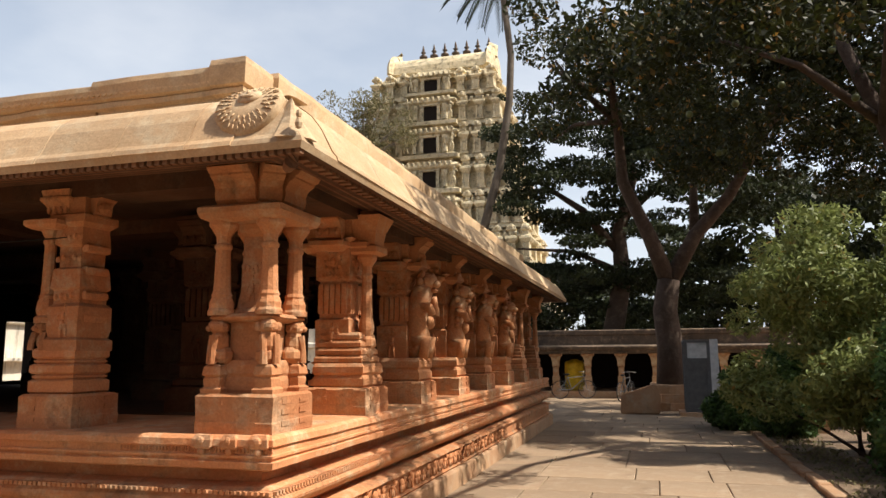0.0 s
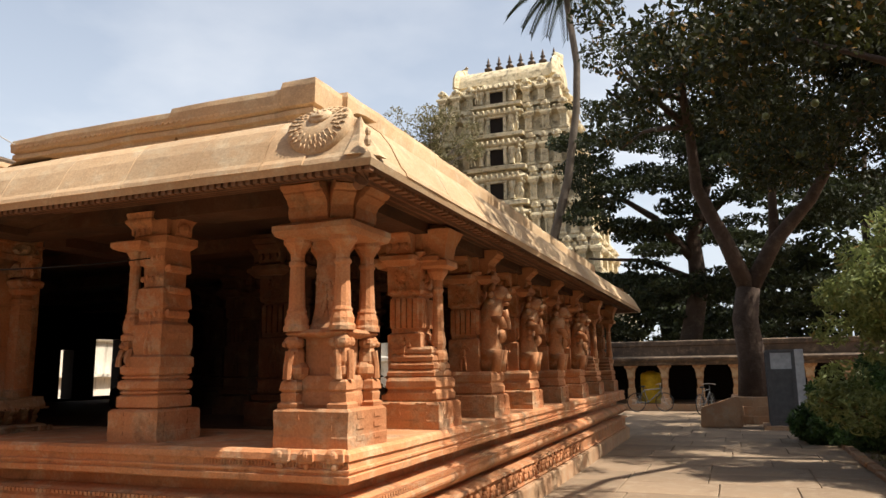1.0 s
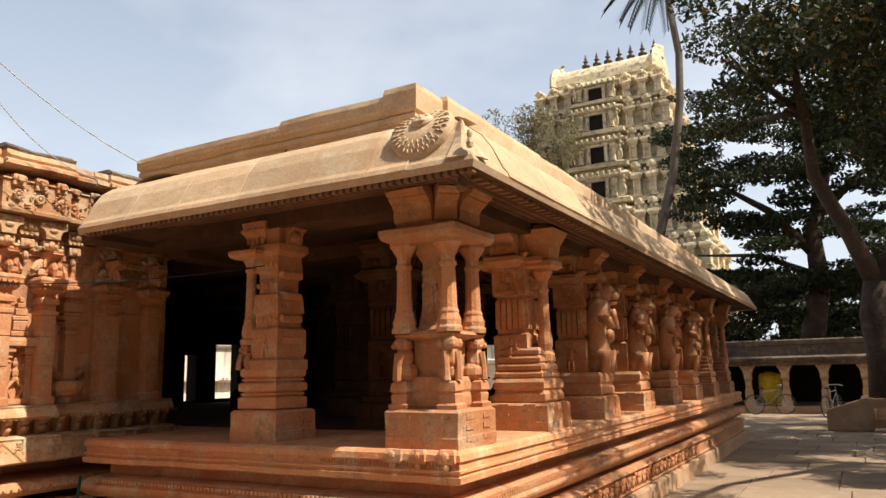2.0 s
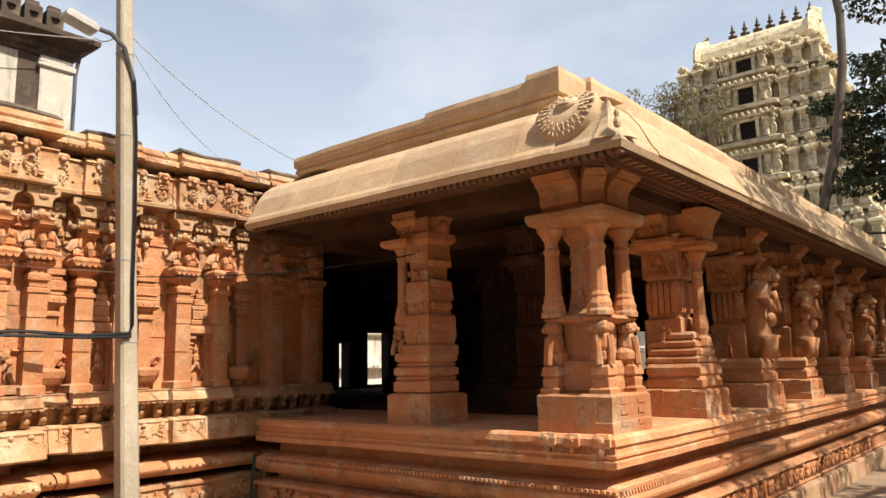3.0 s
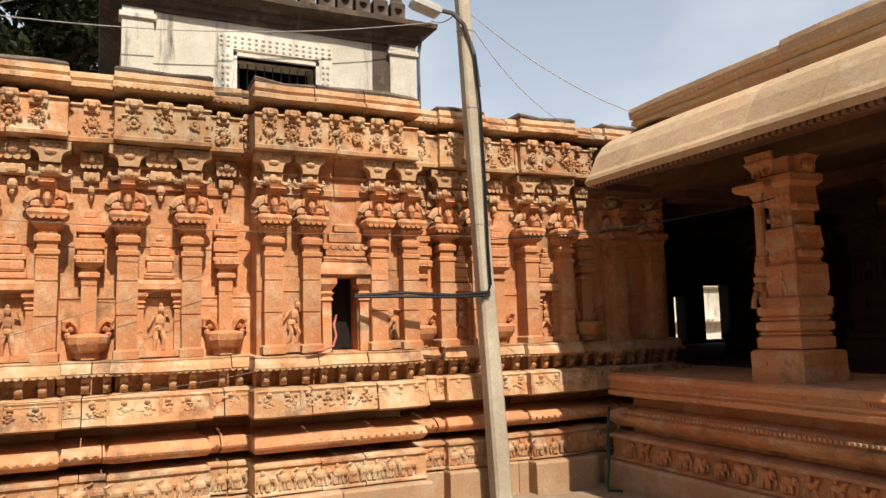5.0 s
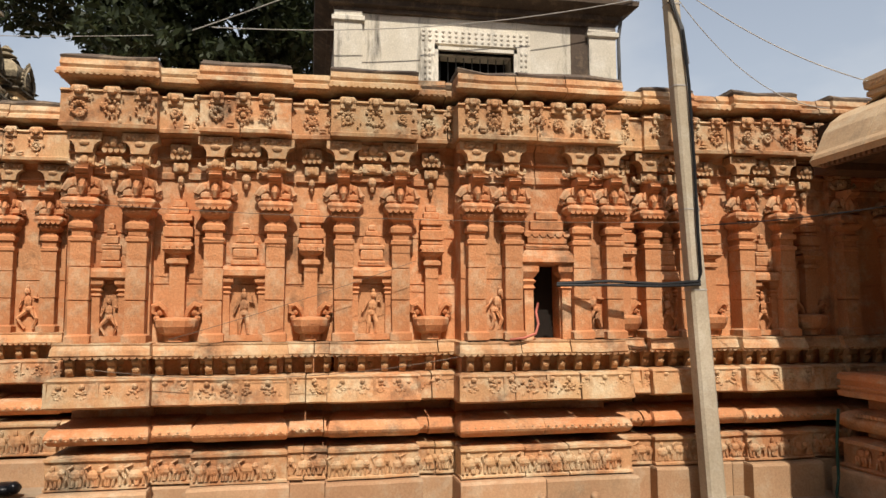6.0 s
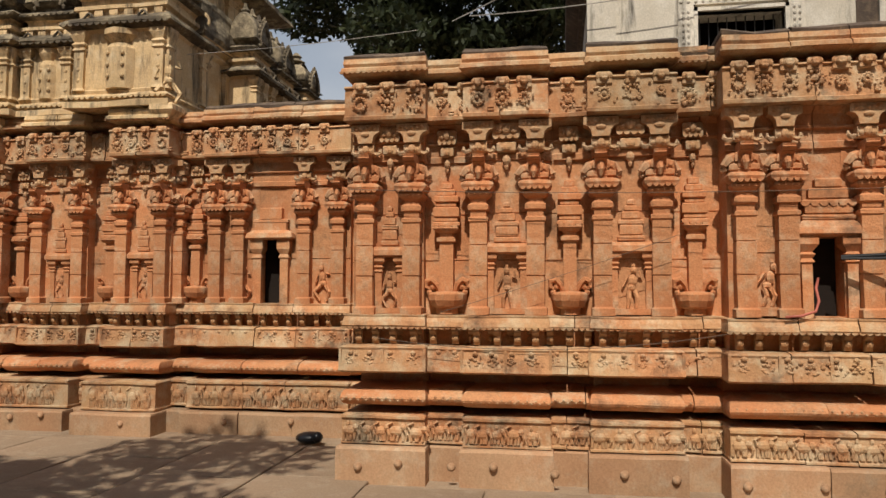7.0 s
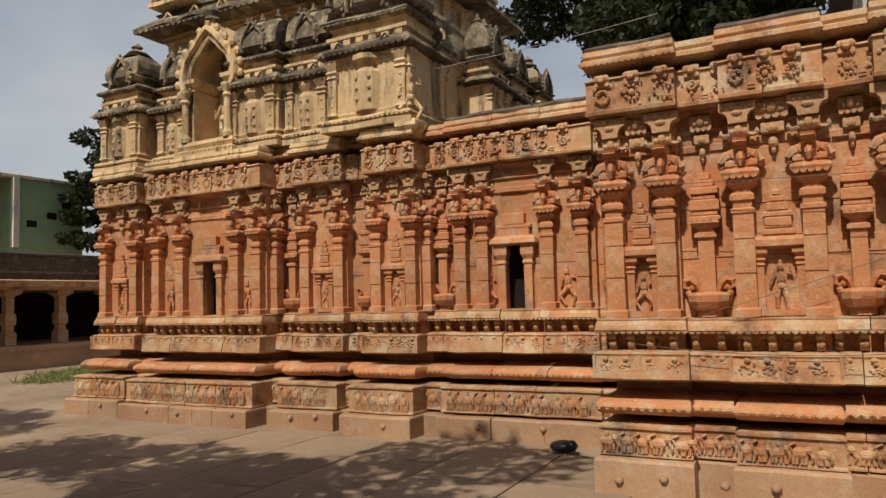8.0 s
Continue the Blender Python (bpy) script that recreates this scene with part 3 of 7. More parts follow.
def pillar_base(col, half=0.3, h=0.26, mt=None):
    mt = mt or M_RED
    b = bmesh.new()
    worn(b, rect(-half, half, -half, half), [(0, 0), (0.004, 0.08), (0, 0.09), (0, h - 0.02), (-0.02, h)], 0.01, step=0.15)
    base = part("base", b, mt, col)
    b = bmesh.new()
    for s in (-1, 1.2):
        for dx, dy in ((0, -1), (1, 0)):
            for zz in (0.05, 0.13, 0.2):
                c = (dx * half + dy * 0.12 * s, dy * half + dx * 0.12 * s)
                box(b, c[0] - 0.05 * abs(dy) - 0.005, c[0] + 0.05 * abs(dy) + 0.005, c[1] - 0.05 * abs(dx) - 0.005, c[1] + 0.05 * abs(dx) + 0.005, zz, zz + 0.035)
    part("fluting", b, mt, base)


def figure(bm, at, h, out=(1, 0), lean=0.0, seat=False):
    """A small weathered relief figure, plain and faceless."""
    ux, uy = out
    px, py = -uy, ux

    def P(s, z, d=0.0):
        return (at[0] + px * s * h + ux * d * h, at[1] + py * s * h + uy * d * h, at[2] + z * h)

    blob(bm, P(lean * 0.6, 0.90), (0.075 * h, 0.075 * h, 0.09 * h), 6, 5)
    blob(bm, P(lean * 0.5, 1.0), (0.045 * h, 0.045 * h, 0.06 * h), 5, 4)
    blob(bm, P(lean * 0.3, 0.66), (0.09 * h, 0.10 * h, 0.15 * h), 6, 5)
    blob(bm, P(0, 0.48), (0.10 * h, 0.11 * h, 0.09 * h), 6, 5)
    for s in (-1, 1):
        knee = P(s * (0.22 if seat else 0.09) + lean * 0.3, 0.26, 0.05)
        tube(bm, [P(s * 0.06, 0.44), knee, P(s * 0.10, 0.02)], [0.062 * h, 0.05 * h, 0.04 * h], 5)
        tube(bm, [P(s * 0.12 + lean * 0.3, 0.76), P(s * 0.22, 0.62 + 0.12 * s, 0.02), P(s * 0.17, 0.78 + 0.1 * s, 0.04)], [0.04 * h, 0.032 * h, 0.026 * h], 5)


def lion_lumps(bm, z, r):
    for k in range(4):
        a = math.pi / 4 + k * math.pi / 2
        cx, cy = r * math.cos(a), r * math.sin(a)
        ux, uy = math.cos(a), math.sin(a)
        # a seated beast: haunches, chest, mane, head, muzzle and two forelegs
        blob(bm, (cx * 0.92, cy * 0.92, z - 0.10), (0.085, 0.085, 0.075), 8, 5)
        blob(bm, (cx, cy, z + 0.0), (0.068, 0.068, 0.11), 8, 5)
        blob(bm, (cx * 1.02, cy * 1.02, z + 0.10), (0.072, 0.072, 0.06), 8, 5)
        blob(bm, (cx * 1.16, cy * 1.16, z + 0.11), (0.046, 0.046, 0.045))
        blob(bm, (cx * 1.30, cy * 1.30, z + 0.092), (0.026, 0.026, 0.024), 6, 4)
        for q in (-1, 1):
            px, py = cx * 1.14 - uy * 0.045 * q, cy * 1.14 + ux * 0.045 * q
            tube(bm, [(px, py, z + 0.04), (px + ux * 0.02, py + uy * 0.02, z - 0.06), (px + ux * 0.02, py + uy * 0.02, z - 0.16)], [0.03, 0.022, 0.028], 6)
            blob(bm, (cx - uy * 0.07 * q, cy + ux * 0.07 * q, z + 0.10), (0.03, 0.03, 0.035), 6, 4)


def corner_pillar(at):
    col = thing("corner_pillar", "carved red sandstone corner pillar with slender colonnettes", "pillar", "pillars of the hall", at=at)
    pillar_base(col, 0.3, 0.27)
    b = bmesh.new()
    tiered(b, 0.19, 0.27, 0.50, 2, 0.010)
    for dx, dy in ((1, -1), (1, 1), (-1, -1)):
        worn(b, rect(dx * 0.2 - 0.065, dx * 0.2 + 0.065, dy * 0.2 - 0.065, dy * 0.2 + 0.065), [(0.01, 0.26), (0.015, 0.30), (-0.005, 0.315), (0.0, 0.37), (-0.01, 0.385), (0.008, 0.40), (0.0, 0.455), (-0.015, 0.47)], 0.008, step=0.06)
    part("pedestal", b, M_RED, col)
    b = bmesh.new()
    box(b, -0.14, 0.14, -0.14, 0.14, 0.49, 0.80)
    lion_lumps(b, 0.635, 0.27)
    part("animal_band", b, M_RED, col)
    b = bmesh.new()
    worn(b, rect(-0.2, 0.2, -0.2, 0.2), [(-0.04, 0.765), (0.03, 0.78), (0.05, 0.80), (0.03, 0.825), (-0.06, 0.84), (-0.09, 0.88)], 0.008, step=0.1)
    part("moulding", b, M_RED, col)
    b = bmesh.new()
    worn(b, rect(-0.095, 0.095, -0.095, 0.095), [(0.02, 0.86), (0, 1.0), (-0.01, 1.4), (0.02, 1.45), (0.04, 1.52)], 0.006, step=0.2)
    for k in range(5):
        blob(b, (-0.07 + 0.035 * k, -0.095, 1.18 - 0.02 * (2 - abs(k - 2))), (0.024, 0.02, 0.03), 5, 4)
        blob(b, (0.095, -0.07 + 0.035 * k, 1.18 - 0.02 * (2 - abs(k - 2))), (0.02, 0.024, 0.03), 5, 4)
    figure(b, (0.0, -0.09, 0.88), 0.22, (0, -1))
    figure(b, (0.09, 0.0, 0.88), 0.22, (1, 0))
    part("core", b, M_RED, col)
    b = bmesh.new()
    lathe(b, [(0.095, 0.0), (0.098, 0.03), (0.085, 0.05), (0.088, 0.085), (0.070, 0.13), (0.074, 0.145), (0.062, 0.17), (0.057, 0.32), (0.053, 0.47), (0.064, 0.485), (0.064, 0.505), (0.05, 0.52), (0.054, 0.57), (0.085, 0.62), (0.105, 0.645), (0.105, 0.69)], 10)
    me = mesh_of("colonnette", b, M_RED, False)
    for cx, cy in ((0.19, -0.19), (-0.19, -0.19), (0.19, 0.19), (-0.19, 0.19)):
        piece("colonnette", me, col, (cx, cy, 0.82))
    b = bmesh.new()
    worn(b, rect(-0.29, 0.29, -0.29, 0.29), [(-0.03, 1.49), (0.02, 1.51), (0.04, 1.55), (0.04, 1.59), (0.0, 1.61)], 0.008, step=0.15)
    part("abacus", b, M_RED, col)
    b = bmesh.new()
    worn(b, rect(-0.12, 0.12, -0.12, 0.12), [(0, 1.6), (0, 1.9)], 0.004)
    part("neck", b, M_RED, col)
    for cx, cy, ox, oy in ((0.0, -0.12, 0, -1), (0.12, 0, 1, 0), (-0.12, 0, -1, 0), (0.09, -0.09, 0.7, -0.7), (-0.16, -0.12, 0, -1), (0.12, 0.16, 1, 0)):
        b = bmesh.new()
        corbel(b, (cx, cy, 1.6), (ox, oy), 0.085)
        part("corbel", b, M_RED, col)
    return col


def pier_parts(col, off, w=0.19, mt=None):
    """The square pier shared by the hall's pillars, with carved blocks and octagonal bands."""
    b = bmesh.new()
    worn(b, rect(off - w, off + w, -w, w), [(0.04, 0.25), (0.04, 0.30), (0, 0.32), (0, 0.44), (0.03, 0.46), (0, 0.48), (0, 0.86), (-0.03, 0.88), (-0.03, 1.22), (0, 1.24), (0, 1.58), (0.02, 1.6), (0.06, 1.63), (0.02, 1.66), (0.02, 1.86)], 0.012, step=0.13)
    mt = mt or M_RED
    p = part("pier", b, mt, col)
    b = bmesh.new()
    figure(b, (off, -w, 0.5), 0.32, (0, -1))
    figure(b, (off + w, 0.0, 0.5), 0.32, (1, 0), 0.1)
    for k in range(12):
        a = 2 * math.pi * k / 12
        ca, sa = 0.085 * math.cos(a), 0.085 * math.sin(a)
        blob(b, (off + ca, -w, 1.41 + sa), (0.022, 0.016, 0.022), 5, 4)
        blob(b, (off + w, ca, 1.41 + sa), (0.016, 0.022, 0.022), 5, 4)
    blob(b, (off, -w, 1.41), (0.045, 0.028, 0.045), 6, 4)
    blob(b, (off + w, 0, 1.41), (0.028, 0.045, 0.045), 6, 4)
    for k in range(5):
        s = (k - 2) * 0.066 * w / 0.19
        worn(b, rect(off + s - 0.018, off + s + 0.018, -w + 0.0, -w + 0.05), [(0, 0.92), (0.006, 0.95), (0.006, 1.17), (0, 1.2)], 0.003, step=0.2)
        worn(b, rect(off + w - 0.05, off + w, s - 0.018, s + 0.018), [(0, 0.92), (0.006, 0.95), (0.006, 1.17), (0, 1.2)], 0.003, step=0.2)
    for k in range(9):
        s = (k - 4) * 0.038 * w / 0.19
        blob(b, (off + s, -w, 1.275), (0.017, 0.014, 0.02), 5, 4)
        blob(b, (off + w, s, 1.275), (0.014, 0.017, 0.02), 5, 4)
        blob(b, (off + s, -w, 0.335), (0.017, 0.014, 0.02), 5, 4)
    part("relief", b, mt, p)
    for ox, oy in ((0, -1), (1, 0), (-1, 0), (0, 1)):
        b = bmesh.new()
        corbel(b, (off + ox * w, oy * w, 1.57), (ox, oy), 0.13)
        lx, ly = off + ox * (w + 0.07), oy * (w + 0.07)
        hx, hy = (0.08, 0.15) if ox else (0.15, 0.08)
        worn(b, rect(lx - hx, lx + hx, ly - hy, ly + hy), [(-0.03, 1.50), (0.0, 1.535), (0.025, 1.55), (0.025, 1.59), (-0.01, 1.605)], 0.008, step=0.08)
        for q in (-1, 0, 1):
            blob(b, (lx + ox * 0.055 + oy * 0.085 * q, ly + oy * 0.055 + ox * 0.085 * q, 1.68), (0.03, 0.03, 0.04), 6, 4)
        part("corbel", b, mt, col)


def colonnette_pillar(at):
    col = thing("side_pillar", "red sandstone pier with one detached colonnette on a ribbed base", "pillar", "pillars of the hall", at=at)
    pillar_base(col, 0.29, 0.24)
    b = bmesh.new()
    tiered(b, 0.25, 0.24, 0.46, 2)
    for i in range(4):
        w = 0.225 - 0.012 * i
        worn(b, rect(-w - 0.03, w, -w, w), [(-0.02, 0.46 + i * 0.07), (0.0, 0.475 + i * 0.07), (0.0, 0.505 + i * 0.07), (-0.02, 0.53 + i * 0.07)], 0.008, step=0.1)
    part("pedestal", b, M_RED, col)
    pier_parts(col, -0.1, 0.17)
    b = bmesh.new()
    blob(b, (0.17, 0, 0.56), (0.08, 0.09, 0.11))
    blob(b, (0.22, 0, 0.64), (0.05, 0.06, 0.06))
    part("lion", b, M_RED, col)
    b = bmesh.new()
    lathe(b, [(r * 1.0, z * 1.5) for r, z in COLONNETTE], 10, (0.18, 0, 0.62))
    part("colonnette", b, M_RED, col)
    b = bmesh.new()
    worn(b, rect(0.06, 0.30, -0.12, 0.12), [(0, 1.48), (0.03, 1.5), (0.03, 1.55), (0, 1.57), (0.02, 1.7), (0.08, 1.84)], 0.006)
    part("capital", b, M_RED, col)
    return col


def yali_pillar(at, k):
    col = thing("yali_pillar", "red sandstone pier with a rearing lion-beast carved on its outer face", "pillar", "pillars of the hall", at=at)
    pillar_base(col, 0.29, 0.24)
    b = bmesh.new()
    tiered(b, 0.25, 0.24, 0.50, 2)
    part("pedestal", b, M_RED, col)
    pier_parts(col, -0.1, 0.18)
    b = bmesh.new()
    s = 1 if k % 2 else -1
    tube(b, [(0.12, -0.02 * s, 0.5), (0.17, 0, 0.72), (0.15, 0.02 * s, 0.98), (0.2, 0.02 * s, 1.2), (0.25, 0, 1.34)], [0.13, 0.14, 0.12, 0.13, 0.11], 8)
    blob(b, (0.29, 0, 1.38), (0.115, 0.115, 0.105), 9, 6)
    for q in range(9):
        a = 2 * math.pi * q / 9
        blob(b, (0.22, 0.115 * math.cos(a), 1.33 + 0.125 * math.sin(a)), (0.05, 0.042, 0.045), 6, 4)
    for q in range(4):
        for e in (-1, 1):
            blob(b, (0.24 - 0.01 * q, 0.075 * e, 1.2 - 0.09 * q), (0.05, 0.05, 0.05), 6, 4)
    blob(b, (0.38, 0, 1.345), (0.065, 0.075, 0.05))
    blob(b, (0.36, 0, 1.27), (0.05, 0.06, 0.028))
    for q in (-1, 1):
        tube(b, [(0.19, 0.07 * q, 1.12), (0.33, 0.09 * q, 1.12 + 0.05 * q), (0.36, 0.08 * q, 0.98)], [0.065, 0.055, 0.045], 6)
        tube(b, [(0.14, 0.08 * q, 0.68), (0.29, 0.10 * q, 0.70), (0.25, 0.10 * q, 0.5)], [0.09, 0.075, 0.06], 6)
        blob(b, (0.24, 0.08 * q, 1.46), (0.03, 0.03, 0.05))
    blob(b, (0.30, 0.02, 0.9), (0.06, 0.06, 0.08))
    tube(b, [(0.1, 0.06, 1.45), (0.16, 0.03, 1.6), (0.24, 0, 1.62)], [0.1, 0.09, 0.05], 7)
    part("beast", b, M_RED, col, "", True)
    return col


def front_pillar(at):
    """A tapering pier of notched blocks with one slender colonnette before its outer corner."""
    col = thing("front_pillar", "red sandstone pier with a slender colonnette on a seated lion", "pillar", "pillars of the hall", at=at)
    pillar_base(col, 0.25, 0.25)
    b = bmesh.new()
    for z0, z1, w in ((0.25, 0.36, 0.20), (0.36, 0.40, 0.185), (0.40, 0.48, 0.20), (0.48, 0.52, 0.18), (0.52, 0.60, 0.19)):
        worn(b, rect(-w - 0.02, w, -w, w), [(-0.018, z0), (0, z0 + 0.015), (0, z1 - 0.015), (-0.018, z1)], 0.008, step=0.1)
    part("pedestal", b, M_RED, col)
    b = bmesh.new()
    worn(b, rect(-0.10, 0.17, -0.16, 0.17), [(0.03, 0.58), (0.03, 0.66), (0.0, 0.68), (0.015, 0.74), (0.015, 0.92), (-0.015, 0.95), (-0.01, 1.05), (0.01, 1.07), (0.0, 1.22), (-0.03, 1.24), (-0.03, 1.40), (-0.005, 1.42), (-0.012, 1.56), (0.03, 1.60), (0.03, 1.66), (-0.01, 1.68), (0.0, 1.86)], 0.014, step=0.11)
    p = part("pier", b, M_RED, col)
    b = bmesh.new()
    figure(b, (0.04, -0.165, 0.68), 0.26, (0, -1), 0.1)
    for z in (1.0, 1.14, 1.30, 1.47):
        for k in range(5):
            blob(b, (-0.06 + 0.05 * k, -0.15, z + 0.012 * (k % 2)), (0.022, 0.016, 0.026), 5, 4)
    for z in (0.80, 0.98, 1.18, 1.36):
        worn(b, rect(0.13, 0.195, -0.12, 0.13), [(-0.01, z), (0, z + 0.012), (0, z + 0.05), (-0.012, z + 0.065)], 0.006, step=0.1)
    part("relief", b, M_RED, p)
    b = bmesh.new()
    blob(b, (-0.17, -0.10, 0.66), (0.075, 0.075, 0.09), 8, 5)
    blob(b, (-0.19, -0.14, 0.77), (0.055, 0.055, 0.055), 8, 5)
    blob(b, (-0.20, -0.19, 0.755), (0.028, 0.03, 0.024), 6, 4)
    for q in (-1, 1):
        tube(b, [(-0.19 + 0.045 * q, -0.15, 0.72), (-0.19 + 0.05 * q, -0.18, 0.65), (-0.19 + 0.05 * q, -0.18, 0.59)], [0.028, 0.022, 0.026], 6)
    part("lion", b, M_RED, col)
    b = bmesh.new()
    lathe(b, [(0.085, 0.80), (0.09, 0.84), (0.065, 0.86), (0.078, 0.90), (0.07, 0.96), (0.058, 0.99), (0.062, 1.01), (0.05, 1.03), (0.046, 1.25), (0.044, 1.42), (0.056, 1.44), (0.056, 1.46), (0.044, 1.475), (0.075, 1.53), (0.085, 1.55)], 10, (-0.17, -0.12, 0))
    part("colonnette", b, M_RED, col)
    b = bmesh.new()
    worn(b, rect(-0.29, 0.0, -0.26, 0.16), [(-0.03, 1.54), (0.0, 1.555), (0.015, 1.575), (0.015, 1.61), (-0.02, 1.625)], 0.008, step=0.1)
    part("abacus", b, M_RED, col)
    b = bmesh.new()
    worn(b, rect(-0.20, 0.02, -0.17, 0.13), [(-0.03, 1.615), (-0.01, 1.635), (-0.025, 1.655), (-0.015, 1.70), (0.01, 1.75), (0.035, 1.78), (0.035, 1.80), (0.02, 1.81), (0.03, 1.86)], 0.008, step=0.07)
    for k in range(4):
        blob(b, (-0.17 + 0.055 * k, -0.165, 1.70), (0.02, 0.018, 0.035), 6, 4)
    part("capital", b, M_RED, col)
    b = bmesh.new()
    corbel(b, (0, 0, 0), (1, 0), 0.09)
    b.transform(pose(0.13, 0.0, 1.64) @ Matrix.Diagonal((0.75, 1, 0.72, 1)))
    blob(b, (0.24, -0.02, 1.72), (0.045, 0.06, 0.05), 7, 5)
    part("corbel", b, M_RED, col)
    return col


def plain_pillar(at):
    # base and pier take the red stone darkened for indoor shade
    col = thing("inner_pillar", "plain sandstone pillar, darkened for the shade inside the hall", "pillar", "pillars of the hall", at=at)
    pillar_base(col, 0.28, 0.24, M_REDSHADE)
    pier_parts(col, 0.0, 0.19, M_REDSHADE)
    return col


COLX = -2.78
corner_pillar((COLX, 4.82, FLOOR_Z))
SIDE_Y = (6.5, 8.15, 9.8, 11.5, 13.2, 14.9, 16.8)
cp = colonnette_pillar((COLX, SIDE_Y[0], FLOOR_Z))
for y in SIDE_Y[5:]:
    copy_thing(cp, pose(COLX, y, FLOOR_Z))
for k, y in enumerate(SIDE_Y[1:5]):
    yali_pillar((COLX, y, FLOOR_Z), k)
front_pillar((-4.45, 4.86, FLOOR_Z))
pp = plain_pillar((-4.30, SIDE_Y[0], FLOOR_Z))
for cx in (-4.3, -6.0, -7.7, -9.4, -11.1):
    for y in SIDE_Y:
        if (cx, y) != (-4.3, SIDE_Y[0]) and (cx, y) not in ((-6.0, 6.5), (-7.7, 6.5), (-9.4, 8.15), (-11.1, 9.8)):
            copy_thing(pp, pose(cx, y, FLOOR_Z))


# ---------------------------------------------------------------- carved temple walls
rng = random.Random(11)


def pilaster_mesh(w=0.075, d=0.125):
    """A half-round square pilaster, from the ledge up to its capital. Local x is outwards."""
    b = bmesh.new()
    p = rect(-0.05, d, -w, w)
    worn(b, p, [(0.02, 0), (0.02, 0.06), (0, 0.075), (0, 0.33), (-0.008, 0.333), (-0.008, 0.341), (0.002, 0.344), (0.002, 0.60), (-0.008, 0.603), (-0.008, 0.61), (0, 0.613), (0, 0.80), (0.012, 0.81), (0.012, 0.84), (-0.006, 0.85), (-0.006, 0.90), (0.014, 0.91), (0.014, 0.95), (-0.01, 0.97), (-0.012, 1.0), (0.02, 1.02), (0.035, 1.04), (0.035, 1.06), (-0.01, 1.07)], 0.005, step=0.12)
    worn(b, rect(-0.05, d + 0.055, -w - 0.055, w + 0.055), [(-0.03, 1.065), (0.0, 1.09), (0.012, 1.12), (0.0, 1.145), (-0.04, 1.16)], 0.006, step=0.1)
    scallops(b, d + 0.07, -w - 0.05, w + 0.05, 1.098, 0.028, 0.05)
    return mesh_of("pilaster", b, M_RED)


def bracket_mesh():
    """The curled bracket with a lump like an elephant's head above a capital."""
    b = bmesh.new()
    corbel(b, (0.0, 0, 0.0), (1, 0), 0.05)
    b.transform(Matrix.Diagonal((0.85, 1, 0.6, 1)))
    worn(b, rect(-0.02, 0.09, -0.12, 0.12), [(-0.03, 0.0), (0.0, 0.015), (0.0, 0.045), (-0.02, 0.06), (-0.05, 0.12), (-0.05, 0.135)], 0.006, step=0.06)
    blob(b, (0.10, 0, 0.085), (0.055, 0.042, 0.065))
    tube(b, [(0.13, 0, 0.09), (0.165, 0, 0.05), (0.15, 0, 0.01)], [0.03, 0.024, 0.015], 6)
    for s in (-1, 1):
        blob(b, (0.085, 0.045 * s, 0.10), (0.018, 0.035, 0.04), 6, 4)
        tube(b, [(0.03, 0.06 * s, 0.10), (0.06, 0.11 * s, 0.085), (0.06, 0.15 * s, 0.045), (0.05, 0.135 * s, 0.015)], [0.04, 0.038, 0.03, 0.018], 6)
        blob(b, (0.035, 0.15 * s, 0.02), (0.03, 0.03, 0.025), 5, 4)
    return mesh_of("bracket", b, M_RED)


def dentil_mesh():
    b = bmesh.new()
    rings(b, [[(x, s * 0.028, z) for x, z in ((0.0, 0.0), (0.035, 0.01), (0.055, 0.05), (0.05, 0.09), (0.085, 0.12), (0.085, 0.14), (0.0, 0.14))] for s in (-1, 1)])
    blob(b, (0.06, 0, 0.06), (0.022, 0.03, 0.025), 5, 4)
    return mesh_of("dentil", b, M_BUFF)


def block_mesh():
    """The stack over a pilaster: a narrow carved block under one that flares out to carry the frieze."""
    b = bmesh.new()
    worn(b, rect(-0.02, 0.085, -0.085, 0.085), [(-0.012, 0.0), (0, 0.012), (0, 0.085), (-0.012, 0.10)], 0.006, step=0.06)
    blob(b, (0.09, 0, 0.05), (0.03, 0.04, 0.04), 7, 5)
    for s_ in (-1, 1):
        blob(b, (0.085, 0.05 * s_, 0.04), (0.02, 0.028, 0.022), 6, 4)
        tube(b, [(0.05, 0.085 * s_, 0.02), (0.06, 0.12 * s_, 0.01), (0.06, 0.15 * s_, 0.03), (0.05, 0.145 * s_, 0.06)], [0.02, 0.022, 0.02, 0.012], 5)
    # the flaring block, hollowed under its shoulders
    rings(b, [[(x, y, z) for y, z in ((-0.075, 0.105), (-0.085, 0.16), (-0.11, 0.19), (-0.15, 0.205), (-0.15, 0.27), (0.15, 0.27), (0.15, 0.205), (0.11, 0.19), (0.085, 0.16), (0.075, 0.105))] for x in (-0.02, 0.10, 0.115)])
    for k in range(5):
        blob(b, (0.115, -0.10 + 0.05 * k, 0.235), (0.016, 0.022, 0.018), 6, 4)
    blob(b, (0.118, 0, 0.185), (0.02, 0.05, 0.022), 6, 4)
    return mesh_of("carved_block", b, M_BUFF)


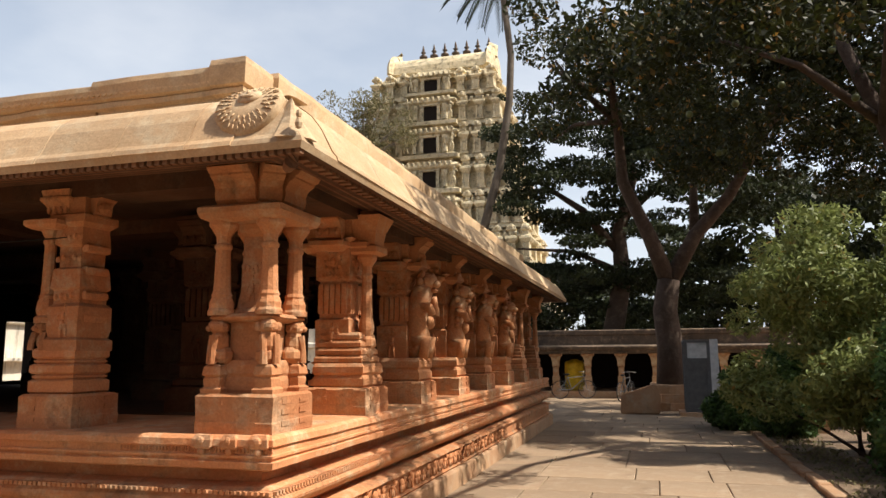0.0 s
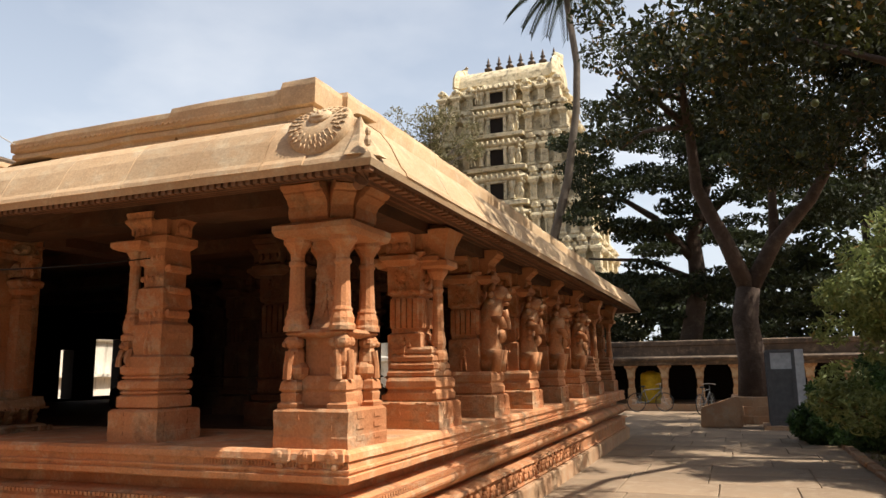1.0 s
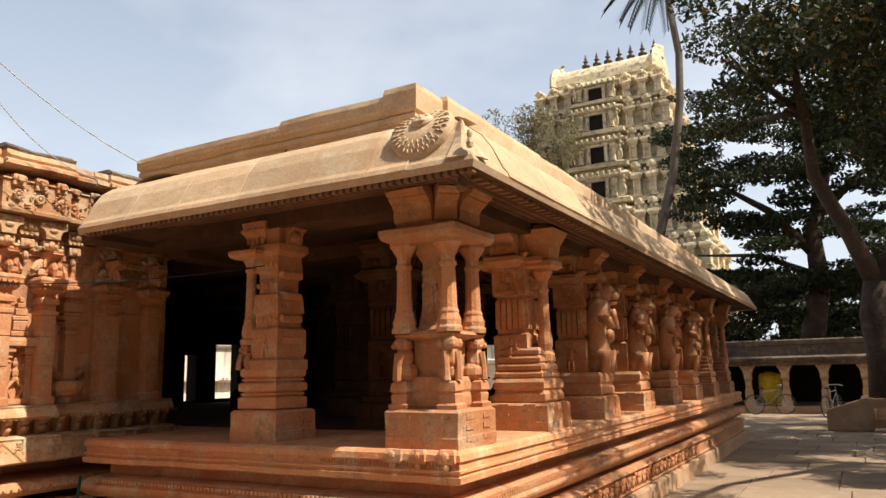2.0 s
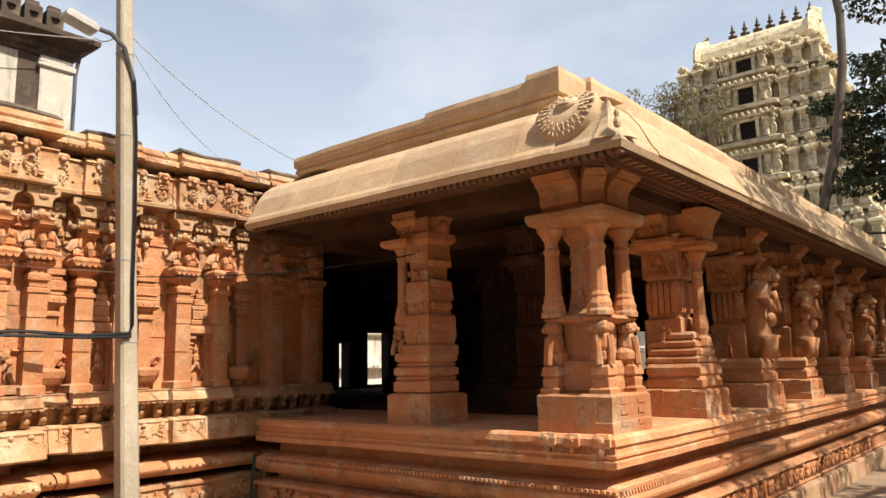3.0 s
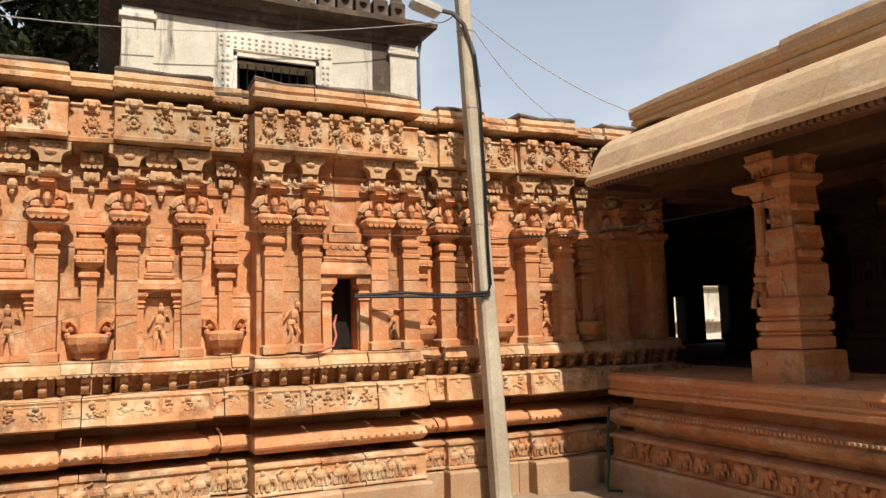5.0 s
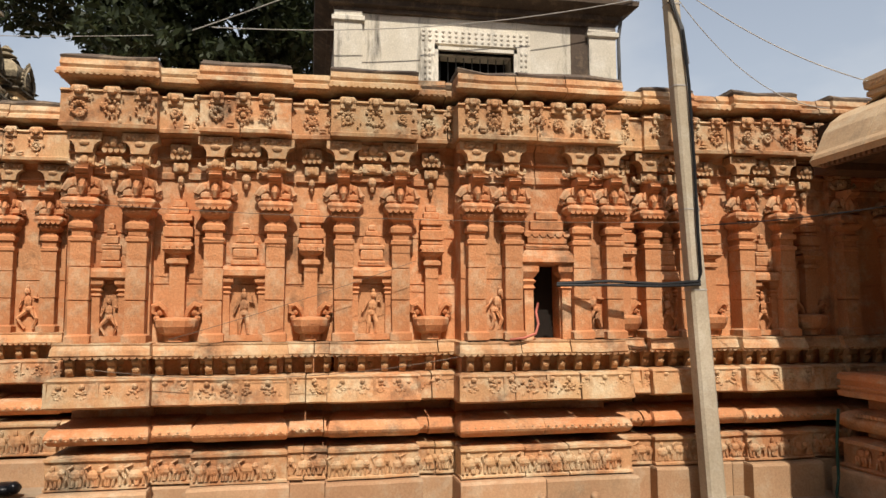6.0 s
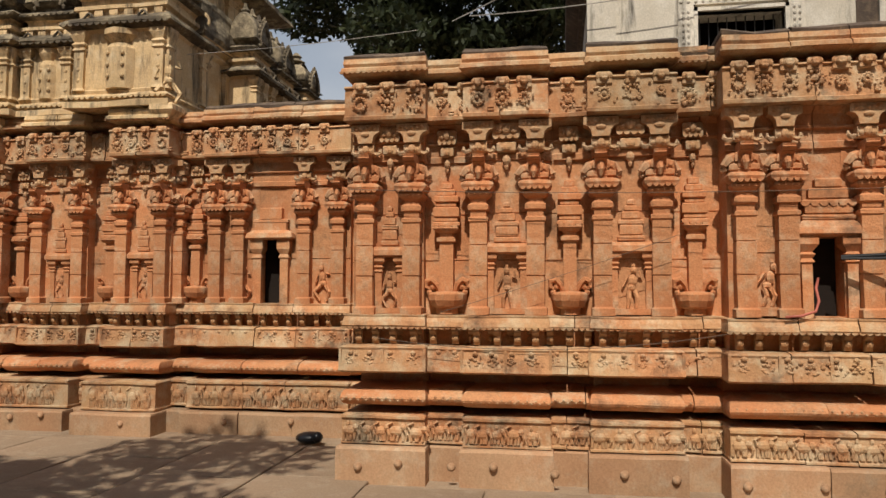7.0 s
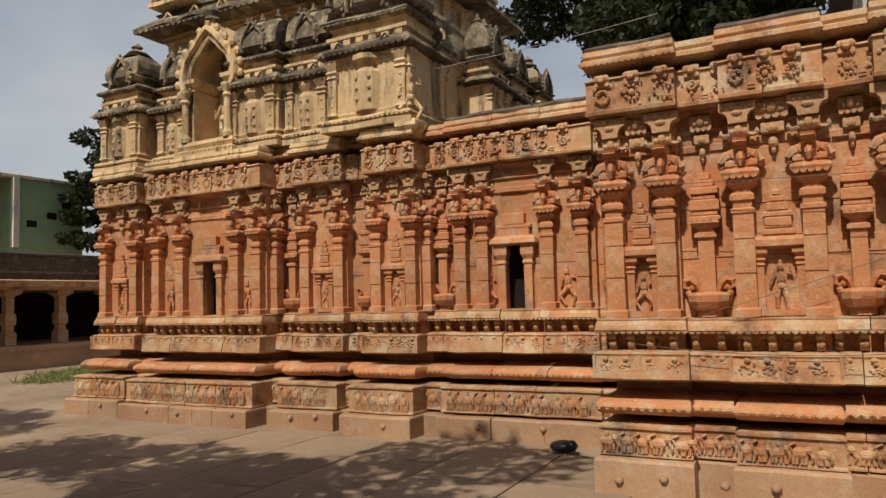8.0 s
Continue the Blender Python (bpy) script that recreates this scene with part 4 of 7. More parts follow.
def fringe_mesh():
    """A small panel with a scalloped fringe and a seated lump, between two pilasters under the frieze."""
    b = bmesh.new()
    worn(b, rect(-0.02, 0.075, -0.12, 0.12), [(-0.01, 0.12), (0, 0.13), (0, 0.235), (-0.012, 0.25)], 0.006, step=0.08)
    scallops(b, 0.08, -0.12, 0.12, 0.14, 0.03, 0.06)
    blob(b, (0.085, 0, 0.20), (0.028, 0.045, 0.045), 7, 5)
    for s_ in (-1, 1):
        blob(b, (0.08, 0.065 * s_, 0.18), (0.02, 0.032, 0.02), 6, 4)
    worn(b, rect(-0.02, 0.06, -0.085, 0.085), [(-0.01, 0.0), (0, 0.01), (0, 0.075), (-0.01, 0.085)], 0.005, step=0.08)
    blob(b, (0.062, 0, 0.04), (0.016, 0.05, 0.028), 6, 4)
    blob(b, (0.03, 0, -0.07), (0.035, 0.04, 0.045), 7, 5)
    blob(b, (0.03, 0, -0.13), (0.022, 0.02, 0.03), 6, 4)
    return mesh_of("fringe_panel", b, M_BUFF)


def pot_mesh():
    """A vase with leaves that carries a slender shaft and a little shrine: it fills the recess between two bays."""
    b = bmesh.new()
    lathe(b, [(0.09, 0.0), (0.085, 0.05), (0.13, 0.07), (0.155, 0.12), (0.16, 0.17), (0.15, 0.185), (0.06, 0.20), (0.06, 0.23)], 12)
    for s in (-1, 1):
        tube(b, [(0.0, 0.06 * s, 0.2), (0.015, 0.085 * s, 0.26), (0.02, 0.125 * s, 0.30), (0.02, 0.165 * s, 0.285), (0.015, 0.17 * s, 0.235), (0.015, 0.14 * s, 0.22)], [0.024, 0.026, 0.028, 0.026, 0.02, 0.012], 6)
        for k in range(5):
            blob(b, (0.01, s * (0.12 + 0.012 * (k % 3)), 0.10 + 0.045 * k), (0.022, 0.024, 0.026), 5, 4)
    worn(b, rect(-0.06, 0.055, -0.055, 0.055), [(0, 0.2), (0, 0.62), (0.02, 0.63), (0.02, 0.66), (0, 0.67), (0, 0.70), (0.03, 0.715), (0.05, 0.74), (0.02, 0.76)], 0.004, step=0.2)
    for i, (w, z0, z1) in enumerate(((0.11, 0.76, 0.80), (0.09, 0.80, 0.84), (0.105, 0.84, 0.93), (0.08, 0.93, 0.97), (0.10, 0.97, 1.03), (0.07, 1.03, 1.09), (0.045, 1.09, 1.15))):
        worn(b, rect(-0.06, w * 0.75, -w, w), [(-0.012, z0), (0, z0 + 0.008), (0, z1 - 0.01), (-0.015, z1)], 0.004, step=0.1)
    scallops(b, 0.10, -0.10, 0.10, 0.765, 0.03, 0.045)
    return mesh_of("vase_pilaster", b, M_RED)


def niche_mesh(w, h, deep):
    """A little framed niche: sill, two colonnettes, lintel and a stepped top."""
    b = bmesh.new()
    box(b, 0, 0.085, -w - 0.05, w + 0.05, 0.0, 0.05)
    for s in (-1, 1):
        worn(b, rect(-0.02, 0.05, s * w - 0.03, s * w + 0.03), [(0, 0.05), (0, h - 0.14), (0.012, h - 0.13), (0.0, h - 0.11), (0.018, h - 0.09), (0.0, h - 0.07), (0.03, h - 0.04), (0.03, h)], 0.003, step=0.2)
    worn(b, rect(-0.02, 0.09, -w - 0.07, w + 0.07), [(-0.02, h), (0.012, h + 0.015), (0.012, h + 0.06), (-0.01, h + 0.09)], 0.006, step=0.1)
    z = h + 0.10
    for f, hh in ((0.78, 0.05), (0.66, 0.09), (0.74, 0.045), (0.52, 0.07), (0.36, 0.05), (0.2, 0.05)):
        worn(b, rect(-0.02, 0.05, -w * f, w * f), [(-0.008, z), (0, z + 0.008), (0, z + hh - 0.012), (-0.012, z + hh)], 0.004, step=0.1)
        z += hh
    return mesh_of("niche_frame", b, M_RED)


PILASTER, BRACKET, DENTIL, POT, BLOCK, FRINGE = pilaster_mesh(), bracket_mesh(), dentil_mesh(), pot_mesh(), block_mesh(), fringe_mesh()
NICHE, NICHE_SMALL = niche_mesh(0.145, 0.52, 0.05), niche_mesh(0.10, 0.50, 0.05)


def upper_blocks(bm, x, y0, y1):
    """Low carved panels and small heads along the upper frieze."""
    y = y0 + 0.04
    while y < y1 - 0.08:
        w = rng.uniform(0.17, 0.27)
        if y + w > y1 + 0.03:
            break
        c = y + w * 0.46
        k = rng.uniform(0.85, 1.15)
        worn(bm, rect(x - 0.05, x + 0.02, c - 0.05 * k, c + 0.05 * k), [(0, 3.33), (0.008, 3.34), (0.008, 3.425), (-0.005, 3.44)], 0.006, step=0.05)
        blob(bm, (x + 0.035, c, 3.395), (0.035, 0.04 * k, 0.035), 8, 5)
        blob(bm, (x + 0.055, c, 3.375), (0.022, 0.026 * k, 0.016), 6, 4)
        for q in (-1, 1):
            blob(bm, (x + 0.05, c + 0.022 * q, 3.41), (0.012, 0.012, 0.012), 5, 4)
            blob(bm, (x + 0.03, c + 0.05 * k * q, 3.40), (0.016, 0.016, 0.024), 5, 4)
        if rng.random() < 0.4:
            for zz in (3.145, 3.17):
                worn(bm, rect(x - 0.02, x + 0.022, y + w * 0.8, y + w), [(0, zz), (0.004, zz + 0.004), (0.004, zz + 0.014), (0, zz + 0.018)], 0.002, step=0.1)
        ring = rng.uniform(0.03, 0.06)
        n = rng.randint(9, 14)
        zc = 3.25 + rng.uniform(-0.02, 0.02)
        for k in range(n):
            a = 2 * math.pi * k / n
            blob(bm, (x + 0.02, c + ring * math.cos(a), zc + ring * math.sin(a)), (0.014, 0.014, 0.014), 5, 4)
        if rng.random() < 0.6:
            blob(bm, (x + 0.02, c, zc), (0.02, ring * 0.5, ring * 0.5), 6, 4)
        for _ in range(9):
            blob(bm, (x + 0.02, y + w * rng.uniform(0.03, 0.9), rng.uniform(3.15, 3.36)), (0.012, rng.uniform(0.008, 0.02), rng.uniform(0.008, 0.022)), 5, 4)
        y += w


def lower_reliefs(bm, x, y0, y1, z0, z1):
    """A procession of animals and riders, close together."""
    y = y0 + 0.06
    h = z1 - z0
    while y < y1 - 0.05:
        w = rng.uniform(0.09, 0.15)
        up = rng.uniform(0.44, 0.54)
        blob(bm, (x, y, z0 + h * up), (0.03, w * 0.46, h * 0.25), 7, 5)
        blob(bm, (x + 0.006, y + w * 0.46, z0 + h * (up + rng.uniform(0.0, 0.22))), (0.03, w * 0.22, h * 0.18), 6, 4)
        for s in (-0.34, -0.1, 0.14, 0.36):
            tube(bm, [(x, y + s * w, z0 + h * 0.42), (x + 0.01, y + s * w + rng.uniform(-0.012, 0.012), z0 + 0.004)], [0.014, 0.010], 4)
        tube(bm, [(x + 0.01, y + w * 0.55, z0 + h * 0.6), (x + 0.02, y + w * 0.7, z0 + h * 0.35), (x + 0.01, y + w * 0.62, z0 + h * 0.12)], [0.014, 0.011, 0.008], 4)
        if rng.random() < 0.6:
            blob(bm, (x, y - w * 0.05, z0 + h * 0.82), (0.022, w * 0.15, h * 0.17), 6, 4)
        else:
            tube(bm, [(x, y - w * 0.4, z0 + h * 0.5), (x + 0.006, y - w * 0.55, z0 + h * 0.8), (x, y - w * 0.2, z0 + h * 0.95)], 0.012, 4)
        y += w * rng.uniform(1.05, 1.3)


def small_reliefs(bm, x, y0, y1, z0, z1, step):
    """Shallow scrollwork and small masks along a frieze."""
    y = y0 + step * 0.5
    lean = (z1 - z0) * 0.2
    while y < y1:
        r = step * rng.uniform(0.22, 0.34)
        zc = (z0 + z1) / 2
        n = rng.randint(7, 11)
        turns = rng.uniform(0.8, 1.6) * rng.choice((-1, 1))
        for k in range(n):
            a = turns * 2 * math.pi * k / n + rng.uniform(0, 1)
            q = r * (0.35 + 0.65 * k / n)
            zz = zc + min(q, (z1 - z0) * 0.45) * math.sin(a)
            blob(bm, (x + lean * (zc - zz), y + q * math.cos(a), zz), (0.013, 0.013 + rng.uniform(0, 0.008), 0.012), 5, 4)
        for _ in range(5):
            zz = z0 + (z1 - z0) * rng.uniform(0.05, 0.9)
            blob(bm, (x + lean * (zc - zz), y + rng.uniform(-0.5, 0.5) * step, zz), (0.009, rng.uniform(0.008, 0.022), rng.uniform(0.008, 0.02)), 5, 4)
        blob(bm, (x + 0.0, y + rng.uniform(-0.02, 0.02), z1 - 0.008), (0.018, 0.026, 0.02), 6, 4)
        y += step * rng.uniform(0.85, 1.15)


def bay(parent, x, y0, y1, back, side=0.25, plinth=True, top=3.68, plinth_out=0.28, door=None, spread=0.0, cornice=None):
    """One projecting bay of the wall: its courses from the plinth up to the cornice. Returns its body."""
    if side:
        y0, y1 = y0 + 0.07, y1 - 0.07
    f = rect(back, x, y0, y1)
    jz = rng.uniform(-0.006, 0.006)

    def sec(name, prof, material, label="", wear=0.008):
        """One course of the bay, laid in separate blocks with open joints."""
        n = max(1, round((y1 - y0) / rng.uniform(0.42, 0.62)))
        cuts = [y0] + [y0 + (y1 - y0) * (i + rng.uniform(-0.15, 0.15)) / n for i in range(1, n)] + [y1]
        first = None
        for i in range(n):
            ya, yb = cuts[i], cuts[i + 1]
            dx, dz = rng.uniform(-0.012, 0.010), jz + rng.uniform(-0.005, 0.005)
            loops = []
            for d, z in prof:
                ya_ = ya - d * side if i == 0 else ya + 0.004
                yb_ = yb + d * side if i == n - 1 else yb - 0.004
                m = max(1, int((yb - ya) / 0.11))
                run = [(back, ya_)] + [(x + d + dx, ya_ + (yb_ - ya_) * k / m) for k in range(m + 1)] + [(back, yb_)]
                loops.append([(px + (wear * noise.noise((px * 3, py * 4, z * 5)) if px > back else 0), py + wear * 0.5 * noise.noise((px * 3 + 9, py * 4, z * 5)), z + dz + wear * noise.noise((px * 2, py * 3 + 7, z * 3))) for px, py in run])
            b_ = bmesh.new()
            rings(b_, loops)
            ob = part(name, b_, material, body, label)
            first = first or ob
        return first

    b = bmesh.new()
    if door:
        dy0, dy1, dz = door
        worn(b, rect(back, x, y0, dy0), [(0.0, 1.2), (0.0, 1.90), (-0.008, 1.903), (-0.008, 1.911), (0.003, 1.914), (0.003, 3.55)], 0.004, 0)
        worn(b, rect(back, x, dy1, y1), [(0.0, 1.2), (0.0, 1.90), (-0.008, 1.903), (-0.008, 1.911), (0.003, 1.914), (0.003, 3.55)], 0.004, 0)
        worn(b, rect(back, x - 0.003, dy0, dy1), [(0.0, dz), (0.0, 3.55)], 0.004, 0)
    else:
        worn(b, f, [(-0.28, 0.2), (-0.28, 1.10), (0.0, 1.115), (0.0, 1.86), (-0.009, 1.863), (-0.009, 1.871), (0.003, 1.874), (0.003, 2.27), (-0.009, 2.273), (-0.009, 2.281), (0.0, 2.284), (0.0, 3.55)], 0.006, 0)
    body = part("bay", b, M_RED, parent)
    if door:
        b = bmesh.new()
        worn(b, rect(back, x - 0.002, y0, y1), [(-0.28, 0.2), (-0.28, 1.10), (0.0, 1.115), (0.0, 1.395)], 0.004, 0)
        part("bay_foot", b, M_RED, body)
        # near-black sheet in place of the deep shade inside the doorway
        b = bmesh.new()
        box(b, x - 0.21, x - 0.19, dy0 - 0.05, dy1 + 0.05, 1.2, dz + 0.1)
        part("doorway_shade", b, M_INSHADE, body)
    if plinth:
        low = 0.07 if spread else 0.0
        sec("plinth_block", [(plinth_out, -0.1), (plinth_out, 0.25 - low), (plinth_out - 0.02, 0.27 - low), (0.05, 0.275 - low)], M_PLINTH)
    fr = sec("elephant_frieze_block", [(0.0, 0.265 - spread * 0.25)] + [(d + spread, z) for d, z in ((0.16, 0.27 - spread * 0.25), (0.205, 0.285 - spread * 0.25), (0.205, 0.30 - spread * 0.25), (0.185, 0.31 - spread * 0.25), (0.185, 0.49), (0.205, 0.50), (0.205, 0.52), (0.12, 0.535))] + [(-0.15, 0.54)], M_BUFF)
    sec("rounded_block", [(-0.02, 0.585), (0.10 + spread * 0.6, 0.60)] + arc(0.15 + spread * 0.6, 0.61, 0.15 + spread * 0.6, 0.73, 0.07, 6) + [(0.06 + spread * 0.5, 0.745), (-0.15, 0.77)], M_RED)
    cf = sec("carved_frieze_block", [(0.0, 0.875), (0.19, 0.885), (0.25, 0.905), (0.245, 0.93), (0.215, 1.08), (0.225, 1.10), (0.19, 1.115), (0.06, 1.125)], M_BUFF)
    sec("ledge_block", [(0.02, 1.255), (0.17, 1.275), (0.19, 1.29), (0.175, 1.33), (0.15, 1.365), (0.155, 1.375), (0.155, 1.385), (0.0, 1.392)], M_BUFF)
    sec("lintel_block", [(0.0, 2.74), (0.025, 2.75), (0.025, 2.80), (0.01, 2.81), (0.01, 2.90), (0.04, 2.91), (0.04, 2.93), (0.015, 2.94), (0.02, 3.03), (0.06, 3.06), (0.08, 3.08), (0.0, 3.085)], M_RED)
    uf = sec("upper_frieze_block", [(0.08, 3.085), (0.20, 3.10), (0.205, 3.13), (0.185, 3.14), (0.18, 3.38), (0.20, 3.39), (0.18, 3.41), (0.05, 3.43)], M_BUFF)
    sec("cornice_block", [(0.06, 3.485), (0.21, 3.50), (0.255, 3.515), (0.25, 3.55), (0.20, 3.575), (0.215, 3.60), (0.20, 3.65), (0.12, top - 0.01)], cornice or M_BUFF)
    if not cornice:
        sec("coping_block", [(0.19, top - 0.035), (0.20, top - 0.005), (0.13, top + 0.035), (-0.1, top + 0.04)], M_DARKTOP, "black weathered coping", 0.03)
    # carving
    b = bmesh.new()
    lower_reliefs(b, x + 0.19 + spread, y0 - 0.04, y1 + 0.04, 0.315 - spread * 0.25, 0.485)
    tagged(part("relief", b, M_BUFF, fr), kind="stuff")
    b = bmesh.new()
    small_reliefs(b, x + 0.228, y0 - 0.04, y1 + 0.05, 0.93, 1.08, 0.17)
    n = max(2, int((y1 - y0) / 0.3))
    for i in range(n + 1):
        yy = y0 - 0.05 + (y1 - y0 + 0.1) * i / n
        box(b, x + 0.2, x + 0.238, yy - 0.012, yy + 0.012, 0.905, 1.10)
    tagged(part("relief", b, M_BUFF, cf), kind="stuff")
    b = bmesh.new()
    upper_blocks(b, x + 0.18, y0 - 0.06, y1 + 0.07)
    tagged(part("relief", b, M_BUFF, uf), kind="stuff")
    b = bmesh.new()
    scallops(b, x + 0.185, y0 - 0.06, y1 + 0.06, 1.285 + jz, 0.022, 0.052)
    scallops(b, x + 0.25, y0 - 0.08, y1 + 0.08, 3.525 + jz, 0.022, 0.05)
    k = int((y1 - y0 + 0.1) / 0.034)
    for i in range(k):
        blob(b, (x + 0.213 + spread * 0.6, y0 - 0.05 + (y1 - y0 + 0.1) * (i + 0.5) / k, 0.672 + (0.010 if i % 2 else -0.010)), (0.012, 0.012, 0.010), 5, 4)
    tagged(part("scalloped_lip", b, M_BUFF, body), kind="stuff")
    n = max(2, round((y1 - y0 + 0.1) / 0.17))
    for i in range(n):
        piece("dentil", DENTIL, body, (x + 0.055, y0 - 0.02 + (y1 - y0 + 0.04) * (i + 0.5) / n + rng.uniform(-0.02, 0.02), 1.125), rng.uniform(-4, 4))
    return body


def stand(body, x, y, z=1.39, scale=1.0):
    piece("pilaster", PILASTER, body, (x, y, z), rng.uniform(-1, 1), (1, scale, 1))
    piece("bracket", BRACKET, body, (x + 0.02, y, z + 1.165), rng.uniform(-3, 3), (1, 1, rng.uniform(1.05, 1.25)))
    piece("carved_block", BLOCK, body, (x + 0.01, y, 2.805), rng.uniform(-2, 2), (1, rng.uniform(0.85, 1.0), 1.0))


def statue(body, x, y, z, h, lean=0.0, seat=False):
    b = bmesh.new()
    figure(b, (x + 0.02, y, z), h, (1, 0), lean, seat)
    part("carved_figure", b, M_RED, body, "small weathered carved figure")


def niche(body, x, y, small=False, h=0.36):
    piece("niche", NICHE_SMALL if small else NICHE, body, (x, y, 1.40))
    piece("fringe_panel", FRINGE, body, (x + 0.01, y, 2.81), rng.uniform(-2, 2), (1, 0.75 if small else 1.0, 1))
    statue(body, x, y, 1.45, h * (0.85 if small else 1.0), rng.uniform(-0.2, 0.2), small)


def recess(parent, x, y0, y1, back, pots, plinth_out=0.2, top=3.62, spread=0.0):
    """The set-back wall between the bays, with its vase pilasters."""
    body = bay(parent, x, y0, y1, back, 0.0, True, top, plinth_out, None, spread)
    for y in pots:
        piece("fringe_panel", FRINGE, body, (x + 0.01, y, 2.80), rng.uniform(-2, 2), (1, 0.7, 0.95))
        piece("vase_pilaster", POT, body, (x + 0.03, y, 1.395), 0, (1.15, rng.uniform(1.0, 1.12), 1.02))
    return body


wall = thing("temple_wall", "carved orange sandstone temple wall with projecting bays", "wall", kind="structure")
BACK = -7.6
recess(wall, -6.735, -2.22, 5.60, BACK, (-1.39, -0.31, 0.73, 2.52, 3.37, 4.43))
b1 = bay(wall, -6.62, -2.30, -1.52, BACK)
stand(b1, -6.62, -2.10)
stand(b1, -6.62, -1.68)
niche(b1, -6.62, -1.89, True)
b2 = bay(wall, -6.625, -1.24, -0.46, BACK)
stand(b2, -6.625, -1.09)
stand(b2, -6.625, -0.60)
niche(b2, -6.625, -0.85)
b3 = bay(wall, -6.615, -0.18, 0.60, BACK)
stand(b3, -6.615, -0.04)
stand(b3, -6.615, 0.44)
niche(b3, -6.615, 0.20)
b4 = bay(wall, -6.47, 0.88, 2.40, BACK, door=(1.585, 1.83, 2.03))
for y in (1.07, 1.39, 2.0, 2.3):
    stand(b4, -6.47, y)
for y, ln in ((1.24, 0.25), (2.16, -0.3)):
    b = bmesh.new()
    box(b, -6.47, -6.40, y - 0.11, y + 0.11, 1.40, 1.47)
    part("pedestal", b, M_RED, b4)
    statue(b4, -6.47, y, 1.47, 0.36, ln)
b = bmesh.new()
for s in (1.54, 1.875):
    worn(b, rect(-6.5, -6.415, s - 0.04, s + 0.04), [(0, 1.39), (0, 1.82), (0.015, 1.83), (0, 1.86), (0.02, 1.89), (0, 1.91), (0.04, 1.97), (0.04, 2.03)], 0.004, step=0.2)
part("door_jamb", b, M_RED, b4)
b = bmesh.new()
worn(b, rect(-6.5, -6.36, 1.46, 1.955), [(-0.02, 2.03), (0.015, 2.05), (0.0, 2.10), (-0.04, 2.15), (-0.06, 2.16)], 0.008, step=0.1)
for i, (w, z0, z1) in enumerate(((0.20, 2.16, 2.21), (0.18, 2.21, 2.29), (0.21, 2.29, 2.33), (0.15, 2.33, 2.42), (0.1, 2.42, 2.5))):
    worn(b, rect(-6.5, -6.41, 1.71 - w, 1.71 + w), [(-0.01, z0), (0, z0 + 0.01), (0, z1 - 0.015), (-0.015, z1)], 0.005, step=0.12)
scallops(b, -6.4, 1.5, 1.92, 2.3, 0.03, 0.06)
part("door_lintel", b, M_RED, b4)
b5 = bay(wall, -6.67, 2.66, 3.20, BACK)
stand(b5, -6.67, 2.76)
stand(b5, -6.67, 3.10)
niche(b5, -6.67, 2.94, True, 0.4)
b6 = bay(wall, -6.665, 3.56, 4.26, BACK)
stand(b6, -6.665, 3.70)
stand(b6, -6.665, 4.12)
niche(b6, -6.665, 3.91, True, 0.4)
b7 = bay(wall, -6.67, 4.62, 5.50, BACK)
stand(b7, -6.67, 4.8)
stand(b7, -6.67, 5.3)
# round bosses on the plinth
b = bmesh.new()
lathe(b, [(0.036, 0.0), (0.038, 0.012), (0.026, 0.03), (0.0, 0.034)], 9)
b.transform(Matrix.Rotation(math.pi / 2, 4, "Y"))
BOSS = mesh_of("boss", b, M_PLINTH, True)
for y, x in ((-2.1, -6.34), (-1.75, -6.34), (-1.3, -6.34), (-0.95, -6.34), (-0.45, -6.34), (0.1, -6.335), (0.5, -6.335), (1.0, -6.19), (1.55, -6.19), (2.0, -6.19)):
    piece("boss", BOSS, wall, (x, y, rng.uniform(0.10, 0.17)))
# solid core and the flat roof behind the cornice
bm = bmesh.new()
box(bm, -13.5, BACK + 0.02, -2.18, 5.72, 0, 3.60)
part("core", bm, M_DARKTOP, wall, "dark flat roof mass behind the cornice")

# ---------------------------------------------------------------- shrine with stepped tower
shrine = thing("shrine", "orange sandstone shrine under a stepped stucco tower", "shrine")
shrine.scale = (1, 1, 1.045)
SB = -9.6
s_rec = recess(shrine, -8.80, -11.1, -4.55, SB, (-9.95, -7.28, -6.02, -4.86), 0.56, spread=0.2)
recess(shrine, -8.80, -2.95, -2.30, SB, (-2.62,), 0.40, spread=0.2)
s1 = bay(shrine, -8.62, -11.15, -10.12, SB, plinth_out=0.62, spread=0.28, cornice=M_VIM)
for y in (-11.0, -10.3):
    stand(s1, -8.62, y)
niche(s1, -8.62, -10.65, True)
s2 = bay(shrine, -8.45, -9.75, -7.45, SB, plinth_out=0.62, door=(-8.72, -8.36, 2.12), spread=0.28, cornice=M_VIM)
for y in (-9.6, -9.1, -8.02, -7.62):
    stand(s2, -8.45, y)
statue(s2, -8.45, -9.36, 1.42, 0.42, 0.1)
statue(s2, -8.45, -7.83, 1.42, 0.42, -0.15)
s3 = bay(shrine, -8.66, -7.10, -6.22, SB, plinth_out=0.62, spread=0.28, cornice=M_VIM)
for y in (-6.95, -6.38):
    stand(s3, -8.68, y)
niche(s3, -8.68, -6.66, True)
s4 = bay(shrine, -8.53, -5.85, -5.02, SB, plinth_out=0.62, spread=0.28, cornice=M_VIM)
for y in (-5.7, -5.18):
    stand(s4, -8.55, y)
niche(s4, -8.55, -5.44, True)
